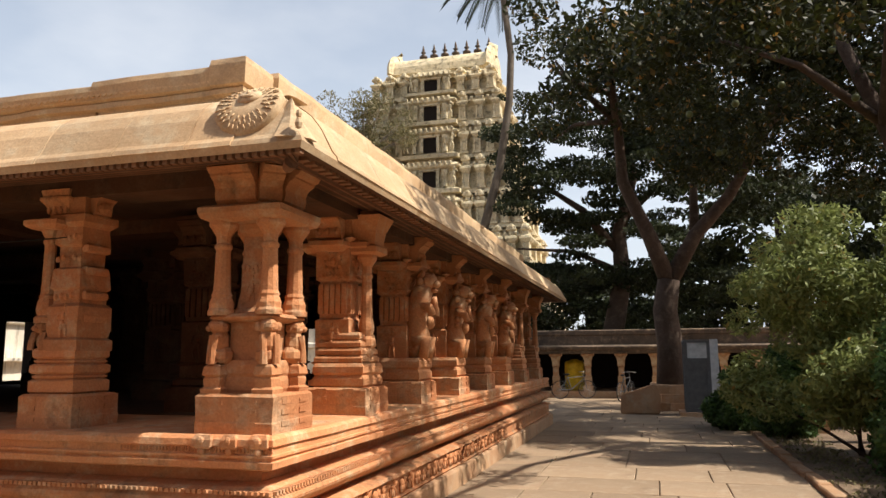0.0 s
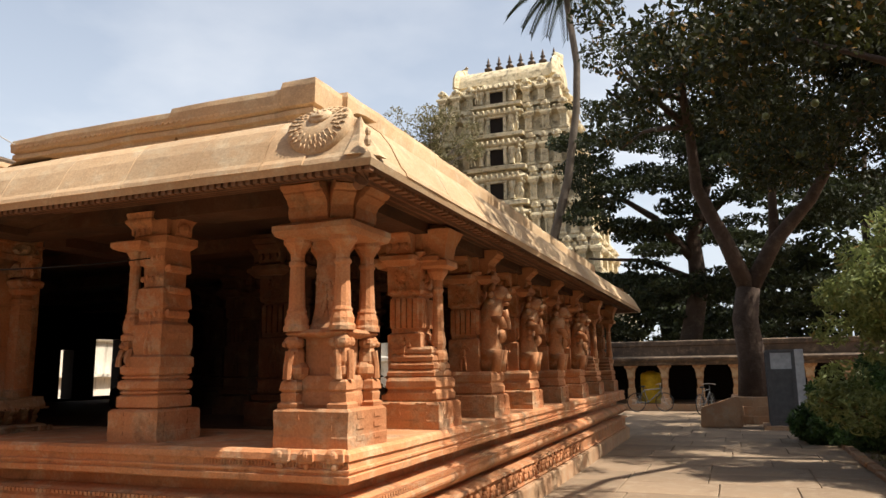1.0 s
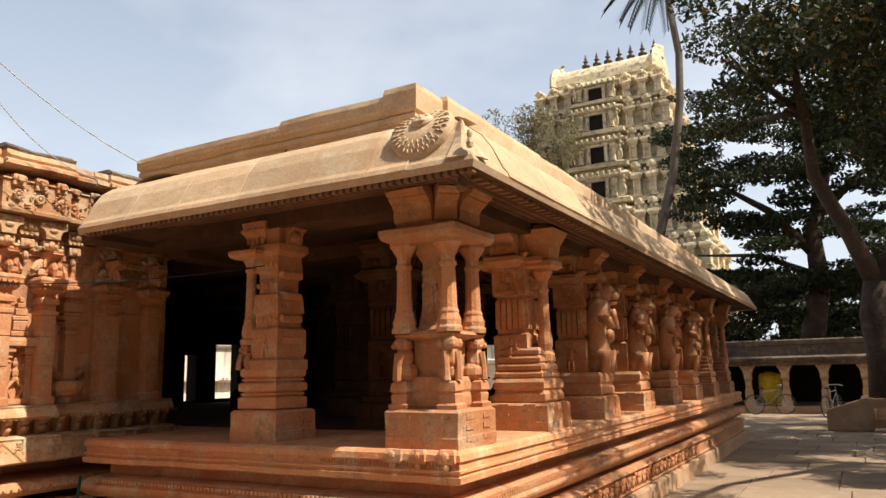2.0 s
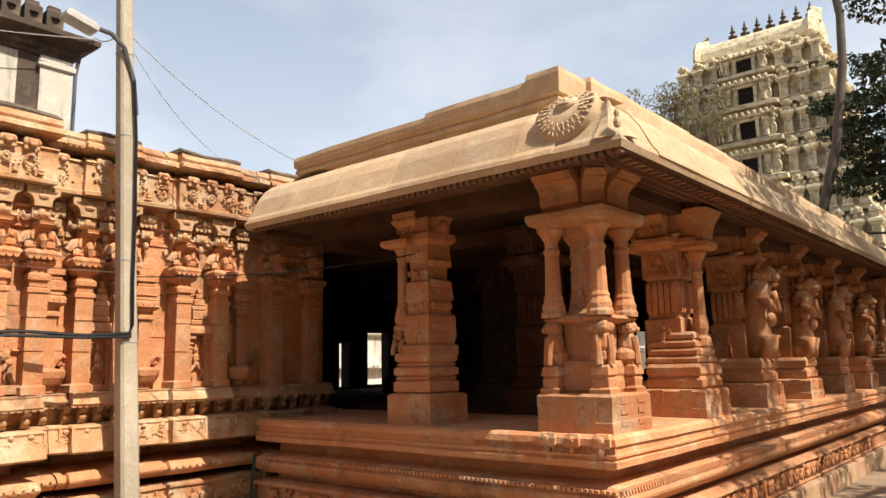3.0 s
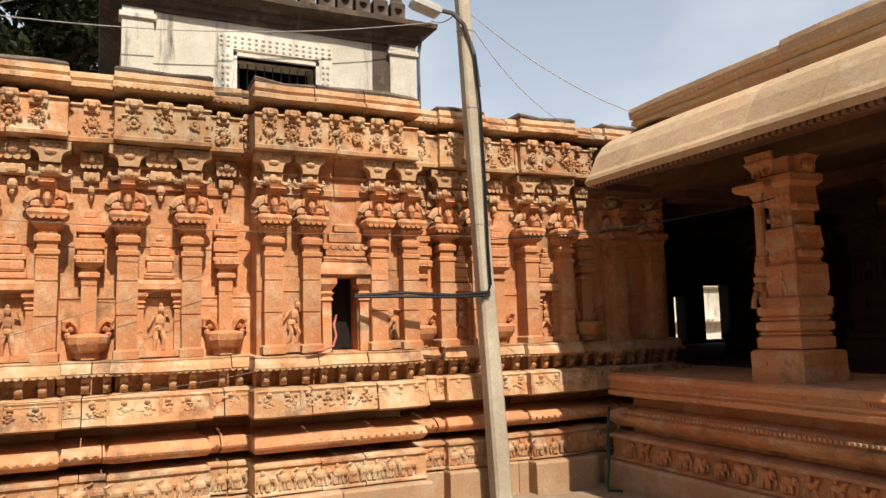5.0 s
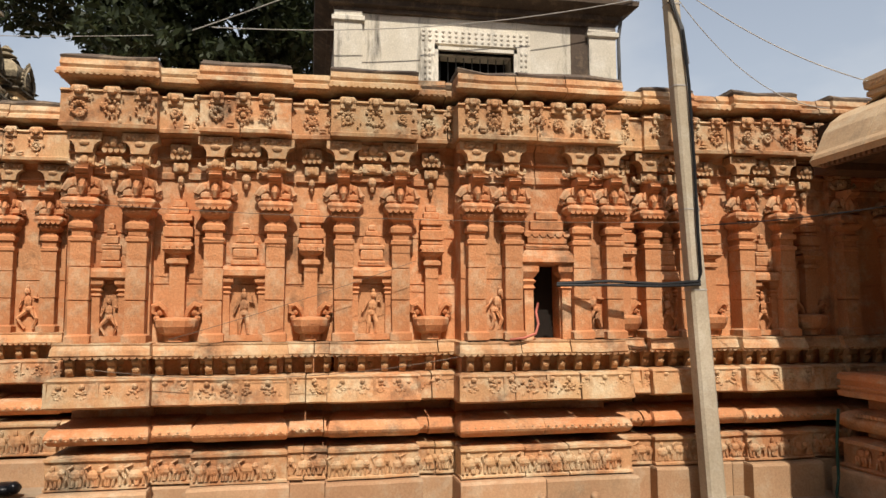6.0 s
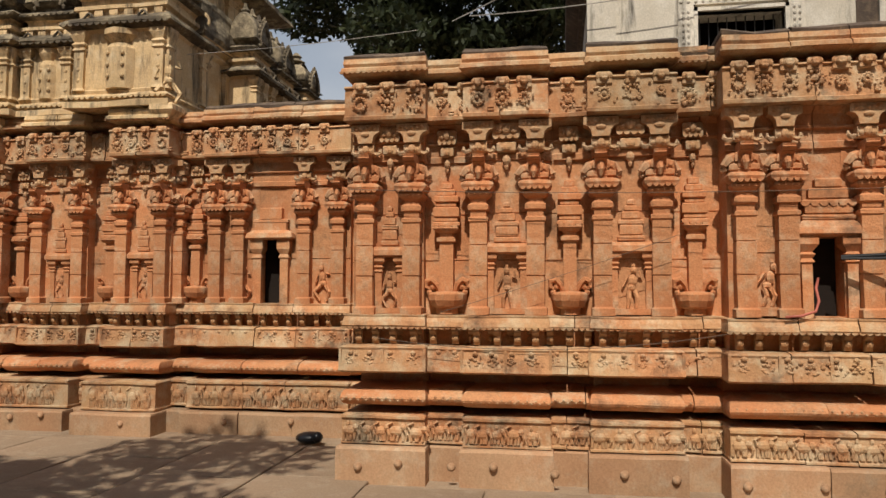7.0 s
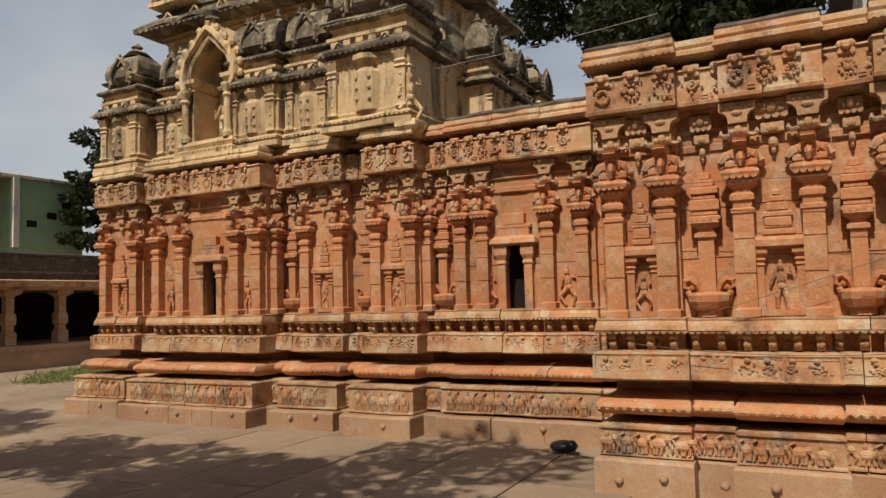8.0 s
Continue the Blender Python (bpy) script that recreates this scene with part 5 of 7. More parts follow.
s5 = bay(shrine, -8.70, -4.70, -2.80, SB, plinth_out=0.50, door=(-4.02, -3.68, 2.14), spread=0.2)
for y in (-4.55, -4.25, -3.42, -3.0):
    stand(s5, -8.70, y)
statue(s5, -8.70, -4.40 + 0.18, 1.42, 0.42, 0.1, True)
statue(s5, -8.70, -3.2, 1.42, 0.42, -0.1, True)
# pilasters on the returns of the two deeper bays
for body_, x, y in ((s2, -8.60, -7.53), (s4, -8.66, -5.10)):
    piece("pilaster", PILASTER, body_, (x, y, 1.39), 90)
    piece("bracket", BRACKET, body_, (x, y + 0.02, 2.555), 90)
    piece("carved_block", BLOCK, body_, (x, y + 0.01, 2.805), 90, (1, 0.7, 1))
for y0, x in ((-4.02, -8.66), (-3.68, -8.66), (-8.72, -8.41), (-8.36, -8.41)):
    b = bmesh.new()
    worn(b, rect(x - 0.06, x + 0.03, y0 - 0.05, y0 + 0.05), [(0, 1.39), (0, 1.9), (0.015, 1.92), (0, 1.96), (0.03, 2.02), (0.03, 2.13)], 0.004, step=0.2)
    part("door_jamb", b, M_RED, shrine)
for yc, x in ((-3.85, -8.66), (-8.54, -8.41)):
    b = bmesh.new()
    worn(b, rect(x - 0.06, x + 0.09, yc - 0.28, yc + 0.28), [(-0.02, 2.13), (0.015, 2.15), (0.0, 2.2), (-0.05, 2.24)], 0.006, step=0.12)
    for w, z0, z1 in ((0.2, 2.24, 2.33), (0.22, 2.33, 2.37), (0.14, 2.37, 2.5)):
        worn(b, rect(x - 0.06, x + 0.04, yc - w, yc + w), [(0, z0), (0, z1 - 0.01), (-0.02, z1)], 0.005, step=0.12)
    part("door_lintel", b, M_RED, shrine)
bm = bmesh.new()
box(bm, -15.5, SB + 0.02, -11.1, -2.25, 0, 3.6)
part("core", bm, M_DARKTOP, shrine, "dark flat roof mass")
for y, x in ((-10.4, -8.0), (-9.2, -7.83), (-8.6, -7.83), (-7.6, -7.83), (-6.8, -8.04), (-6.4, -8.04), (-5.3, -7.91), (-4.2, -8.2), (-3.4, -8.2)):
    piece("boss", BOSS, shrine, (x, y, rng.uniform(0.10, 0.17)))


def stucco_part(name, build, material, parent, label=""):
    b = bmesh.new()
    build(b)
    return part(name, b, material, parent, label)


def horseshoe(bm, x, y, z, w, h, thick=0.05, knobs=True):
    """A pointed gable arch facing +x, with a crest of small leaves."""
    pts = []
    for k in range(15):
        a = math.pi * (-0.12 + 1.24 * k / 14)
        lift = 0.22 * h * max(0.0, 1 - abs(k - 7) / 2.0)
        pts.append((x, y + w * math.cos(a), z + h * 0.75 * math.sin(a) + lift))
    tube(bm, pts, thick, 6)
    tube(bm, [(px - 0.05, y + (py - y) * 0.82, z + (pz - z) * 0.84) for px, py, pz in pts], thick * 0.7, 5)
    if knobs:
        for px, py, pz in pts:
            blob(bm, (px - 0.01, py + (py - y) * 0.22, pz + (pz - z) * 0.14), (thick * 0.8, thick * 0.95, thick * 1.15), 6, 4)


def aedicule(parent, x, y, z, w, h, kind, rz=0.0):
    """A miniature shrine of the tower: a studded body with pilasters, layered cornices and a curved roof."""
    d = w * (0.8 if kind == "kuta" else 0.55)
    f = rect(-d, d, -w, w)
    b = bmesh.new()
    worn(b, f, [(0.10, 0), (0.10, 0.07), (0.05, 0.09), (0.09, 0.13), (0.07, 0.16), (0.02, 0.18), (0.03, 0.22), (0.0, 0.24), (0, h * 0.40), (0.04, h * 0.42)], 0.014, step=0.12)
    scallops(b, d + 0.10, -w - 0.08, w + 0.08, 0.13, 0.03, 0.07, 0.03)
    for q in (-1, 1):
        worn(b, rect(d - 0.03, d + 0.045, q * (w - 0.07) - 0.065, q * (w - 0.07) + 0.065), [(0.02, 0.22), (0, 0.26), (0, h * 0.30), (0.02, h * 0.31), (0.0, h * 0.325), (0.025, h * 0.34), (0.0, h * 0.355), (0.04, h * 0.39), (0.04, h * 0.41)], 0.008, step=0.15)
        worn(b, rect(q * (d - 0.06) - 0.06, q * (d - 0.06) + 0.06, w - 0.03, w + 0.045), [(0.02, 0.22), (0, 0.26), (0, h * 0.30), (0.02, h * 0.31), (0.0, h * 0.325), (0.04, h * 0.39), (0.04, h * 0.41)], 0.008, step=0.15)
    lathe(b, [(w * 0.36, 0.23), (w * 0.38, h * 0.2), (w * 0.38, h * 0.31), (w * 0.28, h * 0.34), (w * 0.42, h * 0.38), (w * 0.42, h * 0.41)], 10, (d - w * 0.16, 0, 0))
    for j in range(3):
        for q in (-0.5, 0.5):
            blob(b, (d + w * 0.19, q * w * 0.32, h * (0.16 + 0.06 * j)), (0.018, 0.028, 0.028), 7, 4)
        for q in (-1, 1):
            blob(b, (d + 0.045, q * (w - 0.07), h * (0.15 + 0.06 * j)), (0.014, 0.026, 0.026), 7, 4)
    ob = part("aedicule", b, M_VIM, parent)
    ob.matrix_basis = pose(x, y, z, 0, 0, rz)

    def lower_cornice(m):
        worn(m, f, [(0.03, h * 0.415), (0.12, h * 0.43), (0.15, h * 0.44), (0.14, h * 0.455), (0.06, h * 0.485), (0.02, h * 0.49)], 0.025, step=0.1)
        scallops(m, d + 0.15, -w - 0.12, w + 0.12, h * 0.44, 0.035, 0.09, 0.04)
        for q in (-0.6, 0.6):
            horseshoe(m, d + 0.11, q * w, h * 0.455, 0.07, 0.10, 0.016, False)

    def middle(m):
        worn(m, f, [(-0.02, h * 0.485), (-0.02, h * 0.52), (0.03, h * 0.53), (0.03, h * 0.55), (-0.03, h * 0.56), (-0.03, h * 0.585), (0.0, h * 0.60)], 0.014, step=0.12)
        n = max(4, int(w / 0.09))
        for k in range(n):
            worn(m, rect(d - 0.06, d + 0.012, -w + 2 * w * (k + 0.25) / n, -w + 2 * w * (k + 0.75) / n), [(0, h * 0.49), (0.006, h * 0.50), (0.006, h * 0.52), (0, h * 0.53)], 0.005, step=0.2)

    def upper_cornice(m):
        worn(m, f, [(0.0, h * 0.60), (0.07, h * 0.61), (0.09, h * 0.625), (0.03, h * 0.645), (-0.05, h * 0.65), (-0.06, h * 0.68), (-0.01, h * 0.69), (0.02, h * 0.705), (-0.05, h * 0.72)], 0.025, step=0.1)
        scallops(m, d + 0.09, -w - 0.06, w + 0.06, h * 0.62, 0.03, 0.08, 0.03)

    def roof(m):
        if kind == "kuta":
            worn(m, rect(-d * 0.8, d * 0.8, -w * 0.8, w * 0.8), [(0.0, h * 0.71), (0.05, h * 0.74), (0.055, h * 0.79), (0.02, h * 0.85), (-w * 0.25, h * 0.91), (-w * 0.55, h * 0.94), (-w * 0.68, h * 0.95)], 0.025, step=0.1)
            lathe(m, [(0.10, 0.0), (0.16, 0.03), (0.10, 0.07), (0.06, 0.10), (0.10, 0.13), (0.03, 0.2)], 8, (0, 0, h * 0.945))
            for q in (-1, 1):
                for k in range(4):
                    blob(m, (d * 0.8 * (1 - k * 0.1), q * w * 0.78 * (1 - k * 0.12), h * (0.74 + 0.04 * k)), (0.05, 0.05, 0.05), 6, 4)
        else:
            n = 10
            pts = [(d * 1.1 * math.cos(math.pi * k / n), h * 0.71 + h * 0.2 * math.sin(math.pi * k / n)) for k in range(n + 1)]
            rings(m, [[(px * g_, q * w, h * 0.71 + (pz - h * 0.71) * g_) for px, pz in pts] for q, g_ in ((-1.0, 0.92), (-0.85, 1.0), (0.85, 1.0), (1.0, 0.92))])
            for q in (-0.7, 0, 0.7):
                lathe(m, [(0.05, 0.0), (0.08, 0.04), (0.04, 0.08), (0.02, 0.16)], 6, (0, q * w, h * 0.90))
        horseshoe(m, d + 0.02, 0, h * 0.72, w * 0.5, h * 0.16, 0.03)

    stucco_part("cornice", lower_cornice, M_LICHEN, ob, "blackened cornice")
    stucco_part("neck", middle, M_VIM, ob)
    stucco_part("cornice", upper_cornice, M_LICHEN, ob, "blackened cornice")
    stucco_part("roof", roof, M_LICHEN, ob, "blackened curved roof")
    return ob


tower = thing("stepped_tower", "blackened cream stucco temple tower in stepped storeys", "tower")
TZ = 3.84
TX0, TX1, TY0, TY1 = -12.6, -9.25, -11.0, -5.15


def storey(x0, x1, y0, y1, z, h, lip=0.42):
    """One storey: a plain cream body under a far-reaching blackened cornice with an upstand."""
    b = bmesh.new()
    worn(b, rect(x0, x1, y0, y1), [(0.2, z - 0.1), (0.2, z + 0.05), (0.08, z + 0.1), (0, z + 0.14), (0, z + h * 0.55), (0.05, z + h * 0.58), (0.02, z + h * 0.61), (0.12, z + h * 0.66)], 0.03, step=0.25)
    st = part("storey", b, M_VIM, tower)
    b = bmesh.new()
    worn(b, rect(x0, x1, y0, y1), [(0.1, z + h * 0.64), (lip * 0.8, z + h * 0.68), (lip, z + h * 0.70), (lip * 0.98, z + h * 0.75), (lip * 0.7, z + h * 0.82), (lip * 0.35, z + h * 0.87), (lip * 0.3, z + h * 0.93), (lip * 0.4, z + h * 0.95), (lip * 0.2, z + h), (-0.2, z + h)], 0.05, step=0.16)
    scallops(b, x1 + lip, y0 - lip, y1 + lip, z + h * 0.70, 0.05, 0.13, 0.05)
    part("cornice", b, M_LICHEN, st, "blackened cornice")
    b = bmesh.new()
    y = y0 + 0.15
    while y < y1:
        worn(b, rect(x1 - 0.05, x1 + 0.06, y - 0.06, y + 0.06), [(0.02, z + 0.14), (0, z + 0.2), (0, z + h * 0.44), (0.03, z + h * 0.47), (0.0, z + h * 0.5), (0.05, z + h * 0.55)], 0.01, step=0.2)
        horseshoe(b, x1 + lip * 0.8, y + 0.2, z + h * 0.76, 0.10, 0.15, 0.022, False)
        y += 0.62
    xx = x0 + 0.15
    while xx < x1:
        worn(b, rect(xx - 0.06, xx + 0.06, y1 - 0.05, y1 + 0.06), [(0.02, z + 0.14), (0, z + 0.2), (0, z + h * 0.44), (0.03, z + h * 0.47), (0.0, z + h * 0.5), (0.05, z + h * 0.55)], 0.01, step=0.2)
        xx += 0.62
    tagged(part("ornament", b, M_VIM, st), kind="stuff")


storey(TX0, TX1, TY0, TY1, TZ, 1.75, 0.12)
for y, w, h, k, out in ((-10.72, 0.42, 2.15, "kuta", 0.32), (-9.72, 0.30, 2.05, "panjara", 0.30), (-7.80, 0.42, 2.15, "sala", 0.50), (-6.92, 0.36, 2.15, "panjara", 0.42), (-5.72, 0.60, 2.35, "kuta", 0.42)):
    aedicule(tower, TX1 + out, y, TZ, w, h, k)
for x, w, h, k in ((-10.35, 0.34, 2.0, "panjara"), (-11.3, 0.36, 1.9, "sala"), (-12.2, 0.40, 1.8, "kuta")):
    aedicule(tower, x, TY1 + 0.25, TZ, w, h, k, 90)
storey(TX0 + 0.25, TX1 - 0.30, TY0 + 0.35, TY1 - 0.45, TZ + 1.65, 1.30)
for y, w, h, k in ((-10.2, 0.36, 1.5, "kuta"), (-8.1, 0.75, 1.8, "sala"), (-6.1, 0.42, 1.6, "kuta")):
    aedicule(tower, TX1 - 0.25, y, TZ + 2.92, w, h, k)
for x, w, h, k in ((-10.3, 0.4, 1.5, "kuta"), (-11.6, 0.45, 1.5, "sala")):
    aedicule(tower, x, TY1 - 0.6, TZ + 2.92, w, h, k, 90)
storey(TX0 + 0.6, TX1 - 0.85, TY0 + 1.0, TY1 - 1.1, TZ + 2.92, 2.0)
storey(TX0 + 1.0, TX1 - 1.4, TY0 + 1.7, TY1 - 1.8, TZ + 4.9, 1.4)
bm = bmesh.new()
lathe(bm, [(0.9, 0), (1.2, 0.3), (1.25, 0.8), (1.0, 1.4), (0.6, 1.9), (0.2, 2.1), (0.25, 2.3), (0.03, 2.8)], 16, ((TX0 + TX1) / 2, (TY0 + TY1) / 2, TZ + 6.3))
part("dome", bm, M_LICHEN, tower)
# the great arched niche in the middle of the front, with a standing figure
nx, ny = TX1 + 0.80, -8.62
bm = bmesh.new()
worn(bm, rect(nx - 0.75, nx + 0.06, ny - 0.52, ny + 0.52), [(0.06, TZ - 0.02), (0.06, TZ + 0.07), (0.0, TZ + 0.10), (0.03, TZ + 0.16), (0.0, TZ + 0.22), (-0.05, TZ + 0.23)], 0.012, step=0.12)
scallops(bm, nx + 0.13, ny - 0.56, ny + 0.56, TZ + 0.07, 0.035, 0.08, 0.04)
sill = part("niche_sill", bm, M_VIM, tower)
for q in (-1, 1):
    bm = bmesh.new()
    worn(bm, rect(nx - 0.7, nx - 0.04, ny + q * 0.42 - 0.09, ny + q * 0.42 + 0.09), [(0.02, TZ + 0.22), (0, TZ + 0.28), (0, TZ + 0.98), (0.03, TZ + 1.02), (0.0, TZ + 1.06), (0.07, TZ + 1.14), (0.07, TZ + 1.2)], 0.012, step=0.15)
    lathe(bm, [(0.07, 0.22), (0.08, 0.28), (0.055, 0.34), (0.05, 0.8), (0.075, 0.84), (0.05, 0.88), (0.09, 0.98), (0.09, 1.02)], 9, (nx + 0.04, ny + q * 0.42, TZ))
    for j in range(4):
        blob(bm, (nx - 0.03, ny + q * 0.42, TZ + 0.38 + 0.13 * j), (0.02, 0.035, 0.035), 7, 4)
    part("niche_pier", bm, M_VIM, tower)
bm = bmesh.new()
worn(bm, rect(nx - 0.72, nx - 0.55, ny - 0.5, ny + 0.5), [(0, TZ + 0.2), (0, TZ + 1.95)], 0.01, step=0.3)
part("niche_back", bm, M_VIM, tower)
bm = bmesh.new()
arch = [(0.44 * math.cos(math.pi * k / 12), TZ + 1.2 + 0.52 * math.sin(math.pi * k / 12) + 0.16 * max(0, 1 - abs(k - 6) / 2)) for k in range(13)]
outer = [(0.60 * math.cos(math.pi * k / 12), TZ + 1.16 + 0.74 * math.sin(math.pi * k / 12) + 0.18 * max(0, 1 - abs(k - 6) / 2)) for k in range(13)]
for k in range(12):
    q = (arch[k], outer[k], outer[k + 1], arch[k + 1])
    rings(bm, [[(xx, ny + py, pz) for py, pz in q] for xx in (nx - 0.7, nx - 0.02)])
horseshoe(bm, nx + 0.0, ny, TZ + 1.22, 0.52, 0.74, 0.06)
part("niche_gable", bm, M_VIM, tower, "cream pointed gable arch with leafy crest")
bm = bmesh.new()
lathe(bm, [(0.10, 0.0), (0.16, 0.06), (0.10, 0.12), (0.13, 0.2), (0.05, 0.3)], 8, (nx - 0.1, ny, TZ + 2.02))
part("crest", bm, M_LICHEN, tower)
bm = bmesh.new()
figure(bm, (nx - 0.18, ny + 0.14, TZ + 0.22), 0.72, (1, 0), 0.25)
part("niche_figure", bm, M_VIM, tower)
bm = bmesh.new()
figure(bm, (TX1 + 0.86, -5.10, TZ + 0.0), 0.66, (0.8, 0.6), 0.0, True)
worn(bm, rect(TX1 + 0.70, TX1 + 1.0, -5.26, -4.96), [(-0.06, TZ - 0.14), (0, TZ - 0.06), (0, TZ + 0.0), (-0.02, TZ + 0.02)], 0.01, step=0.1)
part("guardian_figure", bm, M_VIM, tower)

# ---------------------------------------------------------------- white building behind the wall
wb = thing("white_building", "stained white limewashed upper storey with a dark cornice", "building")
WBX, WY0, WY1 = -8.62, -0.05, 3.34
W0, W1, WZ0, WZ1 = 1.14, 2.06, 3.95, 4.72
for y0, y1, z0, z1 in ((WY0, W0, 3.5, 5.2), (W1, WY1, 3.5, 5.2), (W0, W1, 3.5, WZ0), (W0, W1, WZ1, 5.2)):
    bm = bmesh.new()
    box(bm, WBX - 0.35, WBX, y0, y1, z0, z1)
    part("wall", bm, M_WHITE, wb)
for y0, y1 in ((WY1 - 0.35, WY1), (WY0, WY0 + 0.35)):
    bm = bmesh.new()
    box(bm, WBX - 4.5, WBX - 0.35, y0, y1, 3.5, 5.2)
    part("wall", bm, M_WHITE, wb)
# near-black wall that gives the room behind the window its shade
bm = bmesh.new()
box(bm, WBX - 1.5, WBX - 1.4, WY0 + 0.35, WY1 - 0.35, 3.5, 5.2)
part("inner_wall", bm, M_INSHADE, wb)
win = thing("window", at=(0, 0, 0))
win.parent = wb
bm = bmesh.new()
for y0, y1, z0, z1 in ((0.93, 1.10, 3.9, 4.98), (2.10, 2.27, 3.9, 4.98), (1.10, 2.10, 4.80, 4.98)):
    box(bm, WBX, WBX + 0.035, y0, y1, z0, z1)
box(bm, WBX - 0.1, WBX + 0.05, 1.10, 1.14, 3.9, 4.76)
box(bm, WBX - 0.1, WBX + 0.05, 2.06, 2.10, 3.9, 4.76)
box(bm, WBX - 0.1, WBX + 0.05, 1.10, 2.10, 4.72, 4.76)
wf = part("frame", bm, M_WHITE, win, "white carved window surround")
bm = bmesh.new()
for i in range(17):
    yy = 0.965 + i * 0.079
    for zz in (4.835, 4.89, 4.945):
        blob(bm, (WBX + 0.035, yy, zz), (0.016, 0.024, 0.02), 5, 4)
for i in range(12):
    for yy in (0.985, 1.04, 2.155, 2.21):
        blob(bm, (WBX + 0.035, yy, 3.95 + i * 0.07), (0.016, 0.02, 0.024), 5, 4)
tagged(part("lattice", bm, M_WHITE, wf), kind="stuff")
for i in range(9):
    bm = bmesh.new()
    tube(bm, [(WBX - 0.2, 1.2 + i * 0.1, 3.95), (WBX - 0.2, 1.2 + i * 0.1, 4.72)], 0.008, 5)
    part("bar", bm, M_BLUEGREY, win)
bm = bmesh.new()
worn(bm, rect(WBX - 4.5, WBX, WY0, WY1), [(0.0, 5.12), (0.03, 5.13), (0.03, 5.18), (0.08, 5.20), (0.08, 5.26), (0.15, 5.29), (0.24, 5.34), (0.25, 5.40), (0.1, 5.44), (0.0, 5.45)], 0.012)
part("cornice", bm, M_DARKTOP, wb, "black weathered cornice")
for y0, y1 in ((WY0 - 0.02, WY0 + 0.30), (WY1 - 0.33, WY1 + 0.02)):
    bm = bmesh.new()
    worn(bm, rect(WBX - 0.1, WBX + 0.05, y0, y1), [(0, 3.5), (0, 4.98), (0.03, 5.0), (0.03, 5.05), (0.0, 5.07), (0.0, 5.12)], 0.004)
    part("pilaster", bm, M_WHITE, wb)
bm = bmesh.new()
box(bm, WBX - 0.002, WBX + 0.006, WY1 - 0.55, WY1 - 0.33, 3.6, 5.12)
part("stain", bm, M_DARKTOP, wb, "black rain-stained strip")
y = WY0 + 0.05
b = bmesh.new()
worn(b, rect(-0.15, 0.0, 0.0, 0.19), [(0, 0), (0, 0.25), (-0.03, 0.30), (-0.03, 0.33)], 0.012, step=0.1)
lathe(b, [(0.05, 0.0), (0.05, 0.02)], 8, (0.0, 0.095, 0.16))
MERLON = mesh_of("merlon", b, M_DARKTOP)
while y < WY1 - 0.2:
    piece("merlon", MERLON, wb, (WBX + 0.02, y, 5.45), 0, (1, 1, rng.uniform(0.9, 1.1)))
    y += 0.235
bm = bmesh.new()
tube(bm, [(WBX + 0.06, WY1 + 0.1, 5.3), (WBX + 0.04, WY1 + 0.06, 5.0), (WBX + 0.04, WY1 + 0.06, 3.6)], 0.025, 6)
part("rain_pipe", bm, M_BLUEGREY, wb)

# ---------------------------------------------------------------- lamp post, cables, hoses
post = thing("lamp_post", "pale concrete post with a street lamp and black cables", "lamp post", at=(0, 0, 0))
bm = bmesh.new()
PB, PT = Vector((-6.2, 3.07, 0.0)), Vector((-6.22, 2.80, 5.3))
rings(bm, [[tuple(PB.lerp(PT, k / 6) + Vector((sx * (0.085 - 0.03 * k / 6), sy * (0.085 - 0.03 * k / 6), 0))) for sx, sy in ((-1, -0.7), (-0.7, -1), (0.7, -1), (1, -0.7), (1, 0.7), (0.7, 1), (-0.7, 1), (-1, 0.7))] for k in range(7)])
part("post", bm, M_POLE, post)
bm = bmesh.new()
tube(bm, [(-6.14, 2.94, 3.80), (-6.14, 2.90, 4.12), (-6.13, 2.80, 4.38), (-6.13, 2.68, 4.47), (-6.13, 2.52, 4.48)], 0.022, 7)
part("bracket_arm", bm, M_BLUEGREY, post)
bm = bmesh.new()
worn(bm, rect(-0.07, 0.07, -0.14, 0.14), [(-0.02, 0), (0, 0.02), (0, 0.06), (-0.03, 0.10)], 0.0, step=0.1)
bm.transform(pose(-6.13, 2.40, 4.44, -14, 0, 0))
hd = part("lamp_head", bm, M_METAL, post, "grey lamp housing")
bm = bmesh.new()
worn(bm, rect(-0.055, 0.055, -0.12, 0.12), [(-0.02, -0.015), (0, 0)], 0.0)
bm.transform(pose(-6.13, 2.40, 4.44, -14, 0, 0))
part("lens", bm, M_PALEPANEL, hd)
bm = bmesh.new()
tube(bm, [(-6.12, 2.90, 4.1), (-6.12, 2.94, 3.6), (-6.115, 2.96, 2.9), (-6.11, 2.965, 2.3), (-6.11, 2.98, 1.95), (-6.11, 2.95, 1.87), (-6.13, 2.90, 1.85)], 0.014, 6)
part("down_cable", bm, M_CABLE, post)
for dz, sag in ((0.0, 0.01), (0.028, 0.02)):
    bm = bmesh.new()
    tube(bm, [(-6.11, 2.97, 1.85 + dz), (-6.12, 2.6, 1.845 + dz - sag), (-6.16, 2.15, 1.84 + dz + sag * 0.5), (-6.3, 1.75, 1.85 + dz * 0.5)], 0.014, 6)
    part("door_cable", bm, M_CABLE, post)
